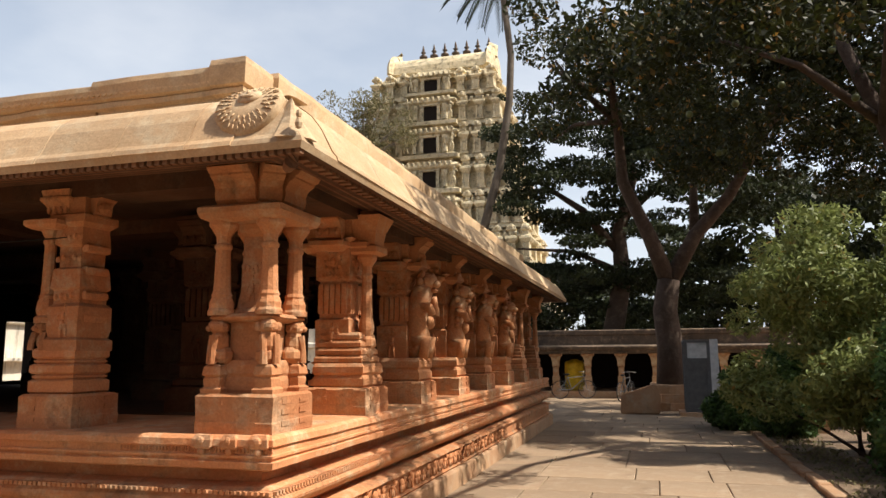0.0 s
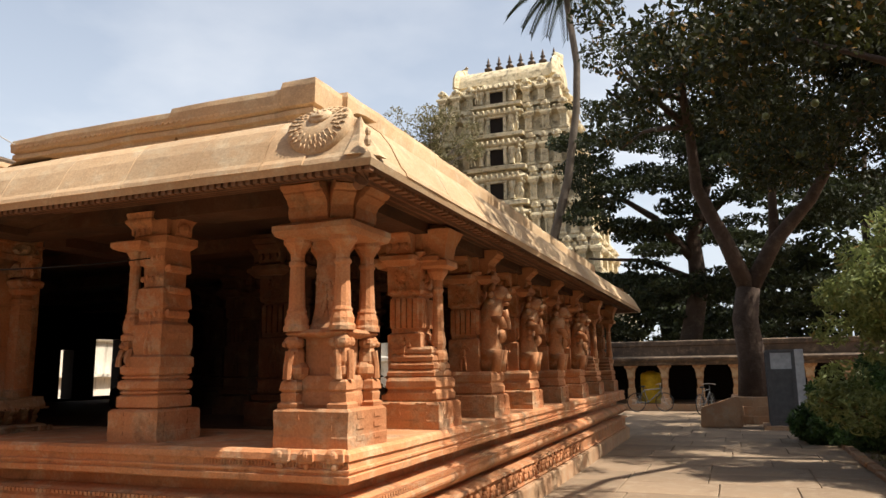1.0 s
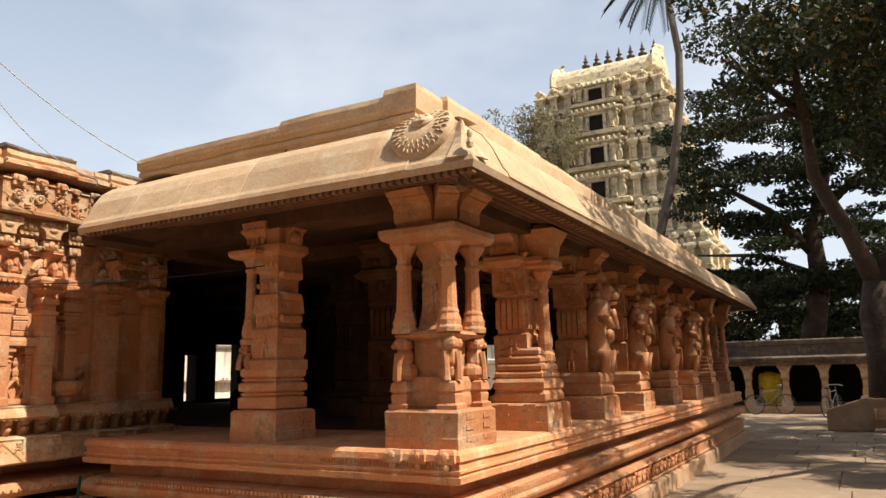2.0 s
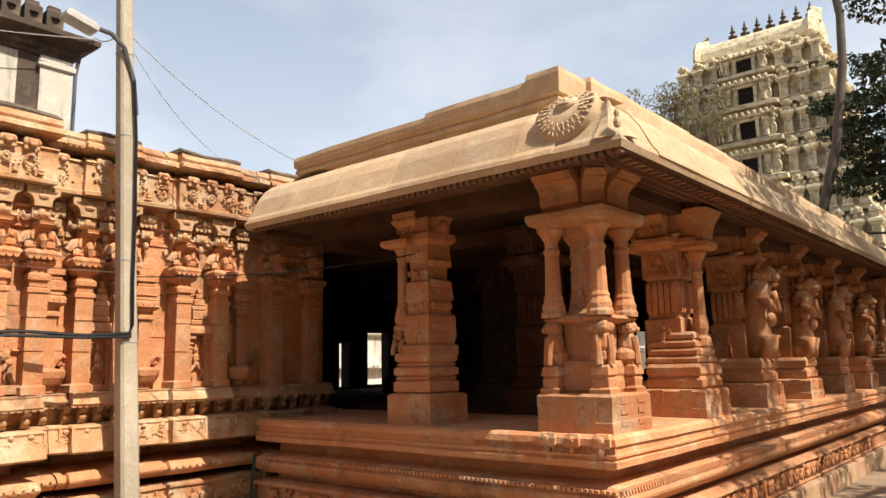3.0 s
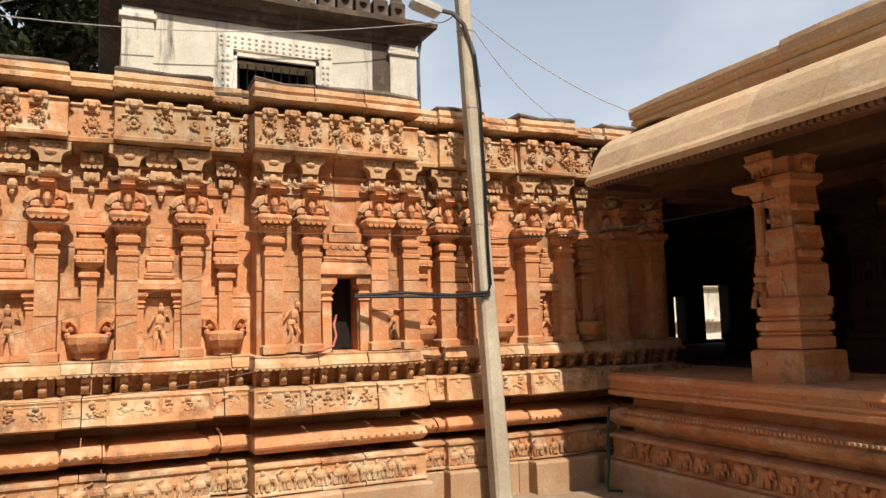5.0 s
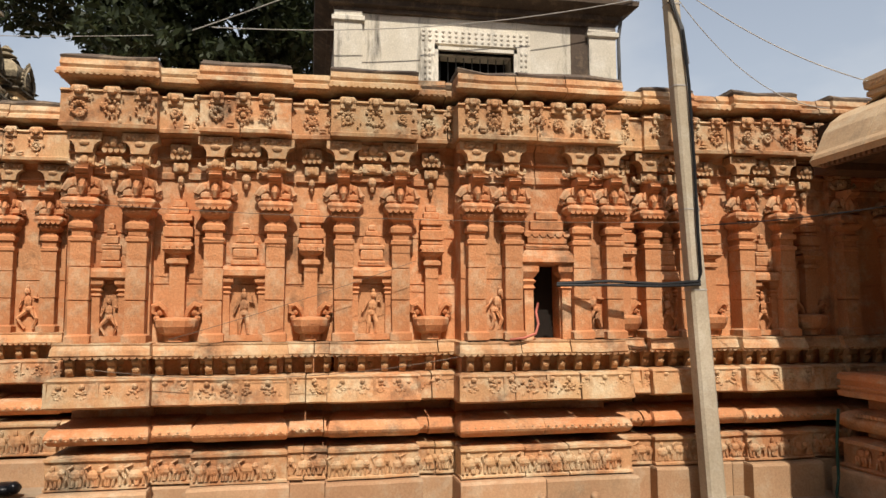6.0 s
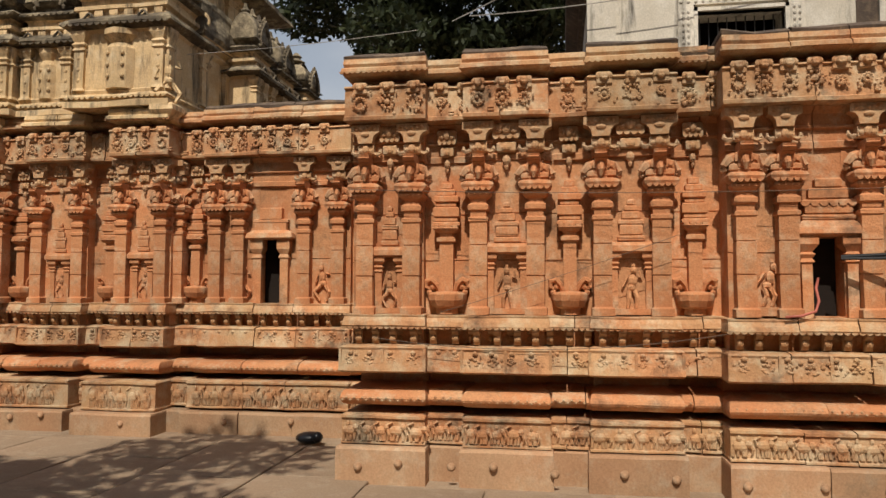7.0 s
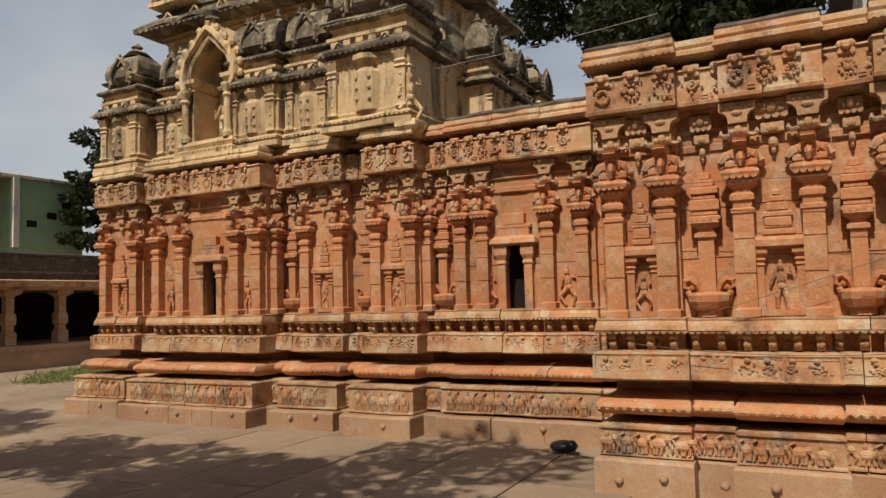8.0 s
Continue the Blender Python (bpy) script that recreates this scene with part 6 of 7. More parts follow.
for z in (1.80, 2.5, 3.6, 4.35):
    bm = bmesh.new()
    c = PB.lerp(PT, z / 5.3)
    r = 0.089 - 0.03 * z / 5.3
    rings(bm, [[(c.x + sx * r, c.y + sy * r, z + h) for sx, sy in ((-1, -0.7), (-0.7, -1), (0.7, -1), (1, -0.7), (1, 0.7), (0.7, 1), (-0.7, 1), (-1, 0.7))] for h in (0, 0.014)])
    part("wire_band", bm, M_WIRE, post)


def wire(name, a, b, sag, r, material, label, n=14):
    m = bmesh.new()
    pts = []
    for i in range(n + 1):
        t = i / n
        p = Vector(a).lerp(Vector(b), t)
        pts.append((p.x, p.y, p.z - sag * 4 * t * (1 - t)))
    tube(m, pts, r, 5)
    return solo(name, m, material, label, "cable")


wire("overhead_cable", (-6.2, 2.88, 4.55), (-5.9, 4.7, 3.62), 0.12, 0.005, M_WIRE, "thin pale cable from the post to the hall roof")
wire("overhead_cable", (-6.2, 2.88, 4.45), (-6.1, 4.3, 3.45), 0.25, 0.004, M_WIRE, "thin slack cable from the post to the wall")
wire("overhead_cable", (-6.2, 2.87, 4.66), (-8.35, 3.5, 5.42), 0.1, 0.007, M_WIRE, "thin twisted cable from the post to the white building")
wire("overhead_cable", (-8.35, 3.5, 5.40), (-8.4, -1.4, 4.75), 0.16, 0.006, M_WIRE, "thin cable along the cornice of the white building")
wire("overhead_cable", (-8.33, 0.6, 5.7), (-8.4, -1.6, 4.7), 0.02, 0.006, M_WIRE, "thin cable over the white building")
wire("overhead_cable", (-8.4, -2.0, 4.62), (-9.0, -6.0, 4.7), 0.05, 0.004, M_WIRE, "thin cable towards the tower")
wire("wall_cable", (-6.22, 2.98, 2.37), (-4.4, 4.75, 2.55), 0.07, 0.005, M_CABLE, "thin dark cable hanging under the hall eave")
wire("wall_cable", (-6.22, 2.98, 2.40), (-6.35, -2.2, 2.48), 0.05, 0.003, M_WALLWIRE, "thin cable strung along the wall")
wire("wall_cable", (-6.36, 1.0, 1.27), (-6.4, -2.0, 1.20), 0.12, 0.003, M_WALLWIRE, "thin slack cable across the ledge")
wire("wall_cable", (-6.33, 0.55, 2.05), (-6.38, -1.4, 1.42), 0.02, 0.0025, M_WALLWIRE, "thin cable crossing the niches")
bm = bmesh.new()
tube(bm, [(-6.55, 1.66, 1.70), (-6.42, 1.60, 1.62), (-6.36, 1.60, 1.52), (-6.31, 1.56, 1.44), (-6.29, 1.45, 1.405), (-6.28, 1.33, 1.395)], 0.011, 7)
solo("pink_hose", bm, M_PINK, "faded pink hose hanging out of the doorway", "hose", smooth=True)
bm = bmesh.new()
tube(bm, [(-6.25, 4.34, 0.75), (-6.24, 4.30, 0.45), (-6.22, 4.28, 0.15), (-6.15, 4.2, 0.03), (-6.0, 4.1, 0.02), (-5.9, 4.18, 0.02)], 0.014, 6)
solo("green_hose", bm, M_HOSE, "green hose hanging in the corner by the platform", "hose", smooth=True)
bm = bmesh.new()
blob(bm, (-7.78, -3.03, 0.05), (0.13, 0.15, 0.065), 9, 6)
blob(bm, (-7.72, -2.93, 0.07), (0.07, 0.06, 0.06), 7, 5)
blob(bm, (-7.83, -3.12, 0.04), (0.08, 0.09, 0.05), 7, 5)
solo("plastic_bag", bm, M_BAG, "crumpled black plastic bag lying on the paving", "bag", smooth=True)


# ---------------------------------------------------------------- great gate tower
rng = random.Random(21)
gate = thing("gate_tower", "tall cream stucco gate tower with stepped storeys and finials", "tower")
GX, GY = -15.9, 57.0


def gate_half(z):
    return 7.9 - (z - 5.0) * 0.19


bm = bmesh.new()
box(bm, GX - 9, GX + 9, GY - 5.5, GY + 5.5, -0.1, 5.6)
part("base", bm, M_GOP, gate)
Z = [5.5, 8.2, 11.0, 13.8, 16.6, 19.3, 21.8, 23.8]
for z0, z1 in zip(Z, Z[1:]):
    h = z1 - z0
    w, d = gate_half(z0), 2.0 + gate_half(z0) * 0.33
    cx = w * 0.30
    foot_ = [(GX - w, GY - d), (GX - cx - 0.3, GY - d), (GX - cx - 0.3, GY - d - 0.7), (GX + cx + 0.3, GY - d - 0.7), (GX + cx + 0.3, GY - d), (GX + w, GY - d), (GX + w, GY + d), (GX - w, GY + d)]
    b = bmesh.new()
    moulded(b, foot_, [(0.3, z0 - 0.1), (0.3, z0 + h * 0.07), (0.0, z0 + h * 0.12), (-0.25, z0 + h * 0.14), (-0.25, z0 + h * 0.60), (0.05, z0 + h * 0.66), (0.26, z0 + h * 0.70), (0.28, z0 + h * 0.74), (0.05, z0 + h * 0.80), (-0.3, z0 + h * 0.87), (-0.5, z1 + 0.1)])
    st = part("storey", b, M_GOP, gate)
    # window in the middle bay, its inner shade drawn as a near-black box
    b = bmesh.new()
    ww, wh = 0.55, h * 0.44
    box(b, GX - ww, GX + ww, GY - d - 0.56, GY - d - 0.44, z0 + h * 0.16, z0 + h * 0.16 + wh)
    part("window_opening", b, M_INSHADE, st, "window opening drawn as a near-black box for its shade")
    b = bmesh.new()
    for s in (-1, 1):
        box(b, GX + s * (ww + 0.12) - 0.12, GX + s * (ww + 0.12) + 0.12, GY - d - 0.75, GY - d - 0.4, z0 + h * 0.13, z0 + h * 0.62)
        lathe(b, [(0.2, 0), (0.16, h * 0.2), (0.25, h * 0.35), (0.3, h * 0.48)], 8, (GX + s * (ww + 0.7), GY - d - 0.7, z0 + h * 0.14))
    box(b, GX - ww - 0.3, GX + ww + 0.3, GY - d - 0.8, GY - d - 0.4, z0 + h * 0.60, z0 + h * 0.66)
    part("window_frame", b, M_GOP, st)
    # rows of little shrines, pilasters and figures
    n = max(3, int((w - cx - 0.4) / 0.86))
    for s in (-1, 1):
        for i in range(n):
            xx = GX + s * (cx + 0.9 + (w - cx - 0.9) * i / max(1, n - 1))
            b = bmesh.new()
            q = 0.30
            moulded(b, rect(xx - q, xx + q, GY - d - 0.35, GY - d + 0.2), [(0.06, z0 + h * 0.08), (0.06, z0 + h * 0.14), (-0.08, z0 + h * 0.16), (-0.08, z0 + h * 0.52), (0.05, z0 + h * 0.56), (0.16, z0 + h * 0.64), (0.12, z0 + h * 0.70), (-0.1, z0 + h * 0.74), (-0.1, z0 + h * 0.84), (0.06, z0 + h * 0.88), (0.0, z0 + h * 0.97), (-0.2, z0 + h * 1.05)])
            blob(b, (xx, GY - d - 0.35, z0 + h * 0.95), (0.2, 0.12, 0.22), 6, 5)
            for t in (-1, 1):
                lathe(b, [(0.07, 0), (0.055, h * 0.28), (0.1, h * 0.36)], 6, (xx + t * 0.22, GY - d - 0.36, z0 + h * 0.16))
            part("aedicule", b, M_GOP, st)
    m = 4
    for i in range(m):
        yy = GY - d + 0.5 + (2 * d - 1) * i / (m - 1)
        b = bmesh.new()
        moulded(b, rect(GX + w - 0.2, GX + w + 0.3, yy - 0.38, yy + 0.38), [(0.06, z0 + h * 0.08), (0.06, z0 + h * 0.14), (-0.08, z0 + h * 0.16), (-0.08, z0 + h * 0.52), (0.05, z0 + h * 0.56), (0.16, z0 + h * 0.64), (0.12, z0 + h * 0.70), (-0.1, z0 + h * 0.74), (-0.1, z0 + h * 0.84), (0.06, z0 + h * 0.88), (-0.2, z0 + h * 1.05)])
        part("aedicule", b, M_GOP, st)
    b = bmesh.new()
    k = 0
    xx = GX - w
    while xx < GX + w:
        blob(b, (xx, GY - d - 0.28 - (0.7 if abs(xx - GX) < cx + 0.3 else 0), z0 + h * 0.79), (0.13, 0.12, 0.17), 6, 5)
        xx += 0.42
    for s in (-1, 1):
        figure(b, (GX + s * (cx + 0.1), GY - d - 0.95, z0 + h * 0.14), h * 0.52, (0, -1), 0.1 * s)
    tagged(part("ornament", b, M_GOP, st), kind="stuff")
# barrel roof
b = bmesh.new()
TW, TD = 4.0, 1.9
box(b, GX - TW + 0.2, GX + TW - 0.2, GY - TD + 0.1, GY + TD - 0.1, 23.5, 24.7)
pts = [(TD * 1.12 * math.cos(math.pi * k / 12), 24.6 + 1.75 * math.sin(math.pi * k / 12) ** 0.8) for k in range(13)]
rings(b, [[(GX + s * TW, GY + py, pz) for py, pz in pts] for s in (-1, 1)])
part("barrel_roof", b, M_GOP, gate)
for i in range(7):
    b = bmesh.new()
    xx = GX - TW + 0.6 + i * (2 * TW - 1.2) / 6
    box(b, xx - 0.18, xx + 0.18, GY - TD - 0.05, GY - TD + 0.3, 23.6, 24.6)
    tube(b, [(xx - 0.5, GY - TD * 1.05, 24.75), (xx - 0.45, GY - TD * 1.0, 25.3), (xx, GY - TD * 0.9, 25.65), (xx + 0.45, GY - TD * 1.0, 25.3), (xx + 0.5, GY - TD * 1.05, 24.75)], 0.1, 5)
    part("gable", b, M_GOP, gate)
# the roof's window: a near-black box stands for the shade inside
b = bmesh.new()
box(b, GX - 0.35, GX + 0.35, GY - TD - 0.12, GY - TD - 0.02, 23.75, 24.6)
part("window_opening", b, M_INSHADE, gate, "window opening drawn as a near-black box for its shade")
for s in (-1, 1):
    b = bmesh.new()
    rings(b, [[(GX + s * (TW + t), GY + py * f, 24.4 + (pz - 24.4) * f2) for py, pz in pts] for t, f, f2 in ((-0.15, 1.05, 1.02), (0.1, 1.2, 1.25), (0.35, 1.1, 1.15))])
    tube(b, [(GX + s * TW, GY, 26.2), (GX + s * (TW + 0.2), GY, 26.9), (GX + s * (TW - 0.2), GY, 27.3)], [0.55, 0.4, 0.15], 7)
    part("end_gable", b, M_GOP, gate)
b = bmesh.new()
lathe(b, [(0.22, 0), (0.1, 0.1), (0.12, 0.2), (0.34, 0.4), (0.36, 0.55), (0.14, 0.72), (0.12, 0.8), (0.24, 0.92), (0.1, 1.05), (0.12, 1.15), (0.03, 1.55)], 10)
M_COPPER = plain("dark_copper", (0.07, 0.05, 0.035), 0.5, 0.6)
FIN = mesh_of("finial", b, M_COPPER, True)
for i in range(7):
    piece("finial", FIN, gate, (GX - 1.9 + i * 0.95, GY, 26.25), 0, 1.0, "dark metal pot finial")


# ---------------------------------------------------------------- trees
def tree(name, label, base, limbs, clumps, size, count, leaf, bark=None, spread=1.0, flat=0.55, seed=1, aspect=0.45):
    t = thing(name, label, "tree", at=base)
    b = bmesh.new()
    for pts, r0, r1 in limbs:
        n = len(pts)
        tube(b, pts, [r0 + (r1 - r0) * i / (n - 1) for i in range(n)], 9)
    part("trunk", b, bark or M_BARK, t, "", True)
    g = np.random.default_rng(seed)
    ob = new("crown", leaf_mesh("crown", clumps, size, count, spread, leaf, g, flat, aspect))
    ob.parent = t
    return t


def clump_field(seed, n, x, y, z, r, keep=None):
    g = random.Random(seed)
    out = []
    while len(out) < n:
        p = (g.uniform(*x), g.uniform(*y), g.uniform(*z), g.uniform(*r))
        if keep is None or keep(*p[:3]):
            out.append(p)
    return out


def branch_out(seed, start, ends, r0=0.12, r1=0.03):
    g = random.Random(seed)
    out = []
    for e in ends:
        s, e = Vector(start), Vector(e)
        mids = [s.lerp(e, t) + Vector((g.uniform(-0.4, 0.4), g.uniform(-0.4, 0.4), g.uniform(0, 0.5))) for t in (0.33, 0.66)]
        out.append(([tuple(s), *[tuple(m) for m in mids], tuple(e)], r0, r1))
    return out


# the large shade tree beside the lane
def in_crown(x, y, z):
    return ((x - 3.6) / 8.2) ** 2 + ((y + 2.5) / 7.5) ** 2 + ((z - 10.2) / 4.4) ** 2 < 1 and not (x < -1.5 and z < 6.0)


cl = clump_field(31, 145, (-4.6, 12), (-10, 5), (5.2, 14.5), (0.5, 1.15), in_crown)
limbs = [([(0, 0, 0), (0.05, 0, 1.2), (-0.05, 0, 2.4), (0.1, 0, 3.3)], 0.42, 0.33),
         ([(0.1, 0, 3.2), (-0.4, -0.3, 4.6), (-1.1, -0.8, 6.2), (-1.2, -1.0, 8.5), (-1.8, -1.5, 10.5)], 0.27, 0.08),
         ([(0.1, 0, 3.2), (0.9, 0.1, 4.6), (1.9, -0.2, 5.7), (3.0, -1.0, 7.5), (4.6, -2.0, 10.0)], 0.26, 0.08),
         ([(0.9, 0.1, 4.6), (1.0, 0.8, 6.5), (1.4, 1.0, 9.0)], 0.16, 0.06)]
limbs += branch_out(4, (-1.2, -1.0, 8.0), [(-3.0, -2.5, 9.5), (-2.5, -5.0, 8.5), (-0.5, -5.5, 10), (-3.4, 0.5, 8.0)])
limbs += branch_out(6, (3.0, -1.0, 7.5), [(6.0, -3.0, 8.5), (5.0, -6.5, 8.6), (7.5, 0.5, 9.0), (3.0, -7.0, 9.4)])
tree("shade_tree", "large dark green shade tree with a brown trunk beside the lane", (0.42, 23.0, 0.5), limbs, cl, 0.095, 64000, M_LEAF, None, 1.15, 0.6, 3)

# a nearer tree whose boughs hang into the picture
cl = clump_field(41, 50, (-4.4, 1.4), (-1.0, 5), (5.4, 10.5), (0.4, 0.9), lambda x, y, z: z > 5.0 + 0.55 * abs(x + 0.2) - (2.2 if -3.6 < x < -1.6 else 1.3))
cl += clump_field(43, 28, (-4.9, -2.2), (-7.8, -2.0), (5.8, 8.4), (0.4, 0.75))
limbs = [([(-0.8, -0.4, 5.6), (-1.4, -3.5, 6.8), (-1.8, -7.5, 7.2)], 0.11, 0.03), ([(0, 0, 0), (-0.1, 0, 2.0), (-0.3, -0.2, 4.0), (-0.8, -0.4, 5.6), (-1.6, -0.6, 7.6)], 0.24, 0.10),
         ([(-0.3, -0.2, 4.0), (0.8, 0.4, 5.6), (2.0, 0.6, 7.4)], 0.14, 0.05),
         ([(-0.8, -0.4, 5.6), (-2.2, -1.0, 6.6), (-3.6, -1.2, 7.2)], 0.10, 0.03)]
tree("fruit_tree", "dark green fruit tree with a leaning dark trunk over the shrubs", (4.9, 14.6, 0), limbs, cl, 0.065, 48000, M_LEAF, None, 1.15, 0.7, 5)
b = bmesh.new()
lathe(b, [(0.0, -0.07), (0.05, -0.05), (0.07, 0.0), (0.05, 0.05), (0.0, 0.07)], 9)
FRUIT = mesh_of("fruit", b, M_FRUIT, True)
g = random.Random(8)
ft = thing("hanging_fruit", "pale round fruits hanging among the leaves", "fruit", kind="stuff")
for _ in range(10):
    piece("fruit", FRUIT, ft, (g.uniform(0.6, 4.6), g.uniform(13.0, 15.0), g.uniform(5.2, 7.6)))

# the feathery tree behind the far colonnade
def in_feather(x, y, z):
    return ((x - 0.6) / 8.5) ** 2 + (y / 5) ** 2 + ((z - 8.6) / 6.0) ** 2 < 1


cl = clump_field(51, 170, (-4.6, 9), (-4, 5), (2.6, 14.5), (0.6, 1.2), in_feather)
limbs = [([(0, 0, 0), (0.1, 0, 2.6), (0.6, 0, 5.0), (0.5, 0, 7.0), (1.2, 0, 9.5), (1.0, 0, 12)], 0.55, 0.15),
         ([(0.55, 0, 6.0), (-1.0, -0.5, 8.0), (-2.4, -0.8, 9.0), (-4.2, -1.0, 9.0)], 0.22, 0.05),
         ([(0.55, 0, 5.2), (-1.5, -0.3, 6.2), (-4.0, -0.6, 6.4)], 0.16, 0.04),
         ([(0.6, 0, 7.5), (2.4, 0, 9.2), (4.8, 0, 10.4)], 0.2, 0.05)]
tree("rain_tree", "broad feathery dark tree behind the colonnade", (-1.8, 33.5, 0), limbs, cl, 0.11, 62000, M_LEAF_FINE, None, 1.2, 0.24, 7)
tree("background_tree", "tall dark green tree far behind the colonnade", (6.5, 41.0, 0), [([(0, 0, 0), (0.2, 0, 4), (0, 0, 8), (0.3, 0, 12)], 0.4, 0.1)],
     clump_field(61, 80, (-5, 9), (-4, 4), (1.5, 10), (0.9, 1.7)), 0.2, 26000, M_LEAF_FINE, None, 1.1, 0.5, 9)
tree("background_tree", "low dark trees far behind the yard", (-4.0, 46.0, 0), [([(0, 0, 0), (0.2, 0, 3), (0, 0, 6)], 0.3, 0.1)],
     clump_field(62, 60, (-5, 6), (-3, 3), (1.0, 6.5), (0.9, 1.6)), 0.2, 18000, M_LEAF_FINE, None, 1.1, 0.6, 10)
# bare tree behind the hall
limbs = [([(0, 0, 0), (0, 0, 10), (0.3, 0, 16.5)], 0.35, 0.16)]
g = random.Random(13)
for k in range(26):
    a = g.uniform(-1.25, 1.25)
    r = g.uniform(3.0, 5.6)
    e = (r * math.sin(a), g.uniform(-1.5, 1.5), 16.2 + r * math.cos(a) * 0.9)
    m = (0.3 + e[0] * 0.4 + g.uniform(-0.4, 0.4), e[1] * 0.4, 16.0 + (e[2] - 16.0) * 0.5)
    limbs.append(([(0.2, 0, 14.8 + g.uniform(0, 1.5)), m, e], 0.10, 0.015))
cl = [(*l[0][-1], 0.75) for l in limbs[1:]] + [(*l[0][1], 0.6) for l in limbs[1:]]
tree("bare_tree", "sparse dry-leaved tree behind the hall", (-20.9, 50.0, 0), limbs, cl, 0.10, 9000, M_LEAF_DRY, M_PALE_BARK, 1.3, 0.8, 11)
# trees behind the wall
tree("background_tree", "dark spreading tree behind the white building", (-25.5, -4.5, 0), [([(0, 0, 0), (0.2, 0.3, 5), (0, 0, 9), (0.3, 0.6, 13)], 0.5, 0.15), ([(0, 0, 6), (0.5, 3.0, 10), (0.5, 5.0, 12)], 0.25, 0.08), ([(0, 0, 6), (0.4, -1.2, 9.5), (0.4, -1.9, 12.5)], 0.25, 0.08)],
     clump_field(71, 130, (-4, 4), (-5.8, 5.2), (8.8, 16.5), (0.7, 1.4), lambda x, y, z: z > 8.6 + (y * 0.28 if y > 0 else -y * 0.55)), 0.15, 52000, M_LEAF_FINE, None, 1.2, 0.45, 13)
tree("background_tree", "dark tree behind the green building", (-21.6, -27.5, 0), [([(0, 0, 0), (0, 0.2, 4), (0.2, 0, 9)], 0.3, 0.1)],
     clump_field(73, 60, (-4, 2.0), (-2, 3), (4.4, 10.8), (0.5, 1.1), lambda x, y, z: x < 2.2 - abs(z - 8) * 0.3), 0.14, 20000, M_LEAF_FINE, None, 1.2, 0.4, 15)
# the tree behind the camera that shades the yard by the shrine
tree("shade_tree", "spreading shade tree over the yard by the shrine", (2.4, -6.6, 0), [([(0, 0, 0), (-0.1, 0, 3), (-0.8, 0.3, 6), (-1.5, 0.5, 8)], 0.35, 0.12)],
     clump_field(75, 62, (-3.7, 3.0), (-6.5, 3.6), (5.8, 9.0), (0.5, 0.95)), 0.11, 27000, M_LEAF, None, 1.2, 0.5, 17)

# tall unseen trees added on the east and south to block low sky light
for k, (tx, ty, hh) in enumerate(((12.5, -3.0, 11.0), (13.0, 4.5, 10.5), (6.0, -17.0, 11.0), (-4.0, -31.0, 9.0), (13.0, -12.0, 11.0))):
    tree("garden_tree", "tall unseen leafy tree added to hold off sky light", (tx, ty, 0), [([(0, 0, 0), (0.1, 0.1, hh * 0.4), (0, 0, hh * 0.8)], 0.35, 0.1)],
         clump_field(80 + k, 60, (-3.4, 3.4), (-3.8, 3.8), (1.6, hh), (0.8, 1.5)), 0.28, 11000, M_LEAF, None, 1.15, 0.8, 40 + k)

# palm
palm = thing("palm_tree", "slender leaning palm with a few fronds at the top", "tree", at=(-7.6, 30.0, 0))
b = bmesh.new()
tube(b, [(0, 0, 0), (0.3, 0, 3.5), (0.85, 0, 6.8), (1.6, 0, 9.4), (2.1, 0, 12.5), (2.2, 0, 14.5), (1.8, 0, 18.2)], [0.26, 0.23, 0.2, 0.18, 0.16, 0.15, 0.13], 9)
part("trunk", b, M_PALM_BARK, palm, "", True)
g = random.Random(4)
for k in range(12):
    a = 2 * math.pi * k / 12 + g.uniform(-0.2, 0.2)
    b = bmesh.new()
    l = g.uniform(2.0, 2.6)
    pts = [(1.8 + math.cos(a) * l * t, math.sin(a) * l * t, 18.2 + 0.8 * t - 2.3 * t * t) for t in (0, 0.25, 0.5, 0.75, 1)]
    tube(b, pts, 0.03, 4)
    for t in range(24):
        f = (t + 1) / 25
        c = Vector((1.8 + math.cos(a) * l * f, math.sin(a) * l * f, 18.2 + 0.8 * f - 2.3 * f * f))
        for s in (-1, 1):
            o = Vector((-math.sin(a) * s, math.cos(a) * s, 0)) * 0.5 * (1.1 - 0.6 * f)
            e = c + o + Vector((math.cos(a) * 0.25, math.sin(a) * 0.25, -0.4))
            vs = [b.verts.new(p) for p in (c + Vector((0, 0, 0.03)), c + o * 0.5 + Vector((0, 0, -0.1)), e, c + o * 0.4 + Vector((math.cos(a) * 0.08, math.sin(a) * 0.08, -0.12)))]
            b.faces.new(vs)
    part("frond", b, M_LEAF_FINE, palm)


# ---------------------------------------------------------------- garden and shrubs
bm = bmesh.new()
worn(bm, rect(1.95, 14, 3.0, 19.6), [(0, -0.06), (0, 0.02), (-0.05, 0.05)], 0.05, step=0.5)
solo("garden_bed", bm, M_SOIL, "dry leaf-strewn garden soil beside the lane", "garden", kind="structure")
bm = bmesh.new()
worn(bm, rect(-0.08, 0.08, 0.0, 0.88), [(0, -0.05), (0, 0.05), (-0.015, 0.065)], 0.012, step=0.2)
me = mesh_of("kerb_stone", bm, M_PLINTH)
kb = thing("garden_kerb", "low worn stone kerb along the garden bed", "kerb", kind="structure")
for i in range(13):
    piece("kerb_stone", me, kb, (1.86 + 0.01 * math.sin(i * 2.1), 6.2 + i * 0.9, 0), rng.uniform(-1.5, 1.5))


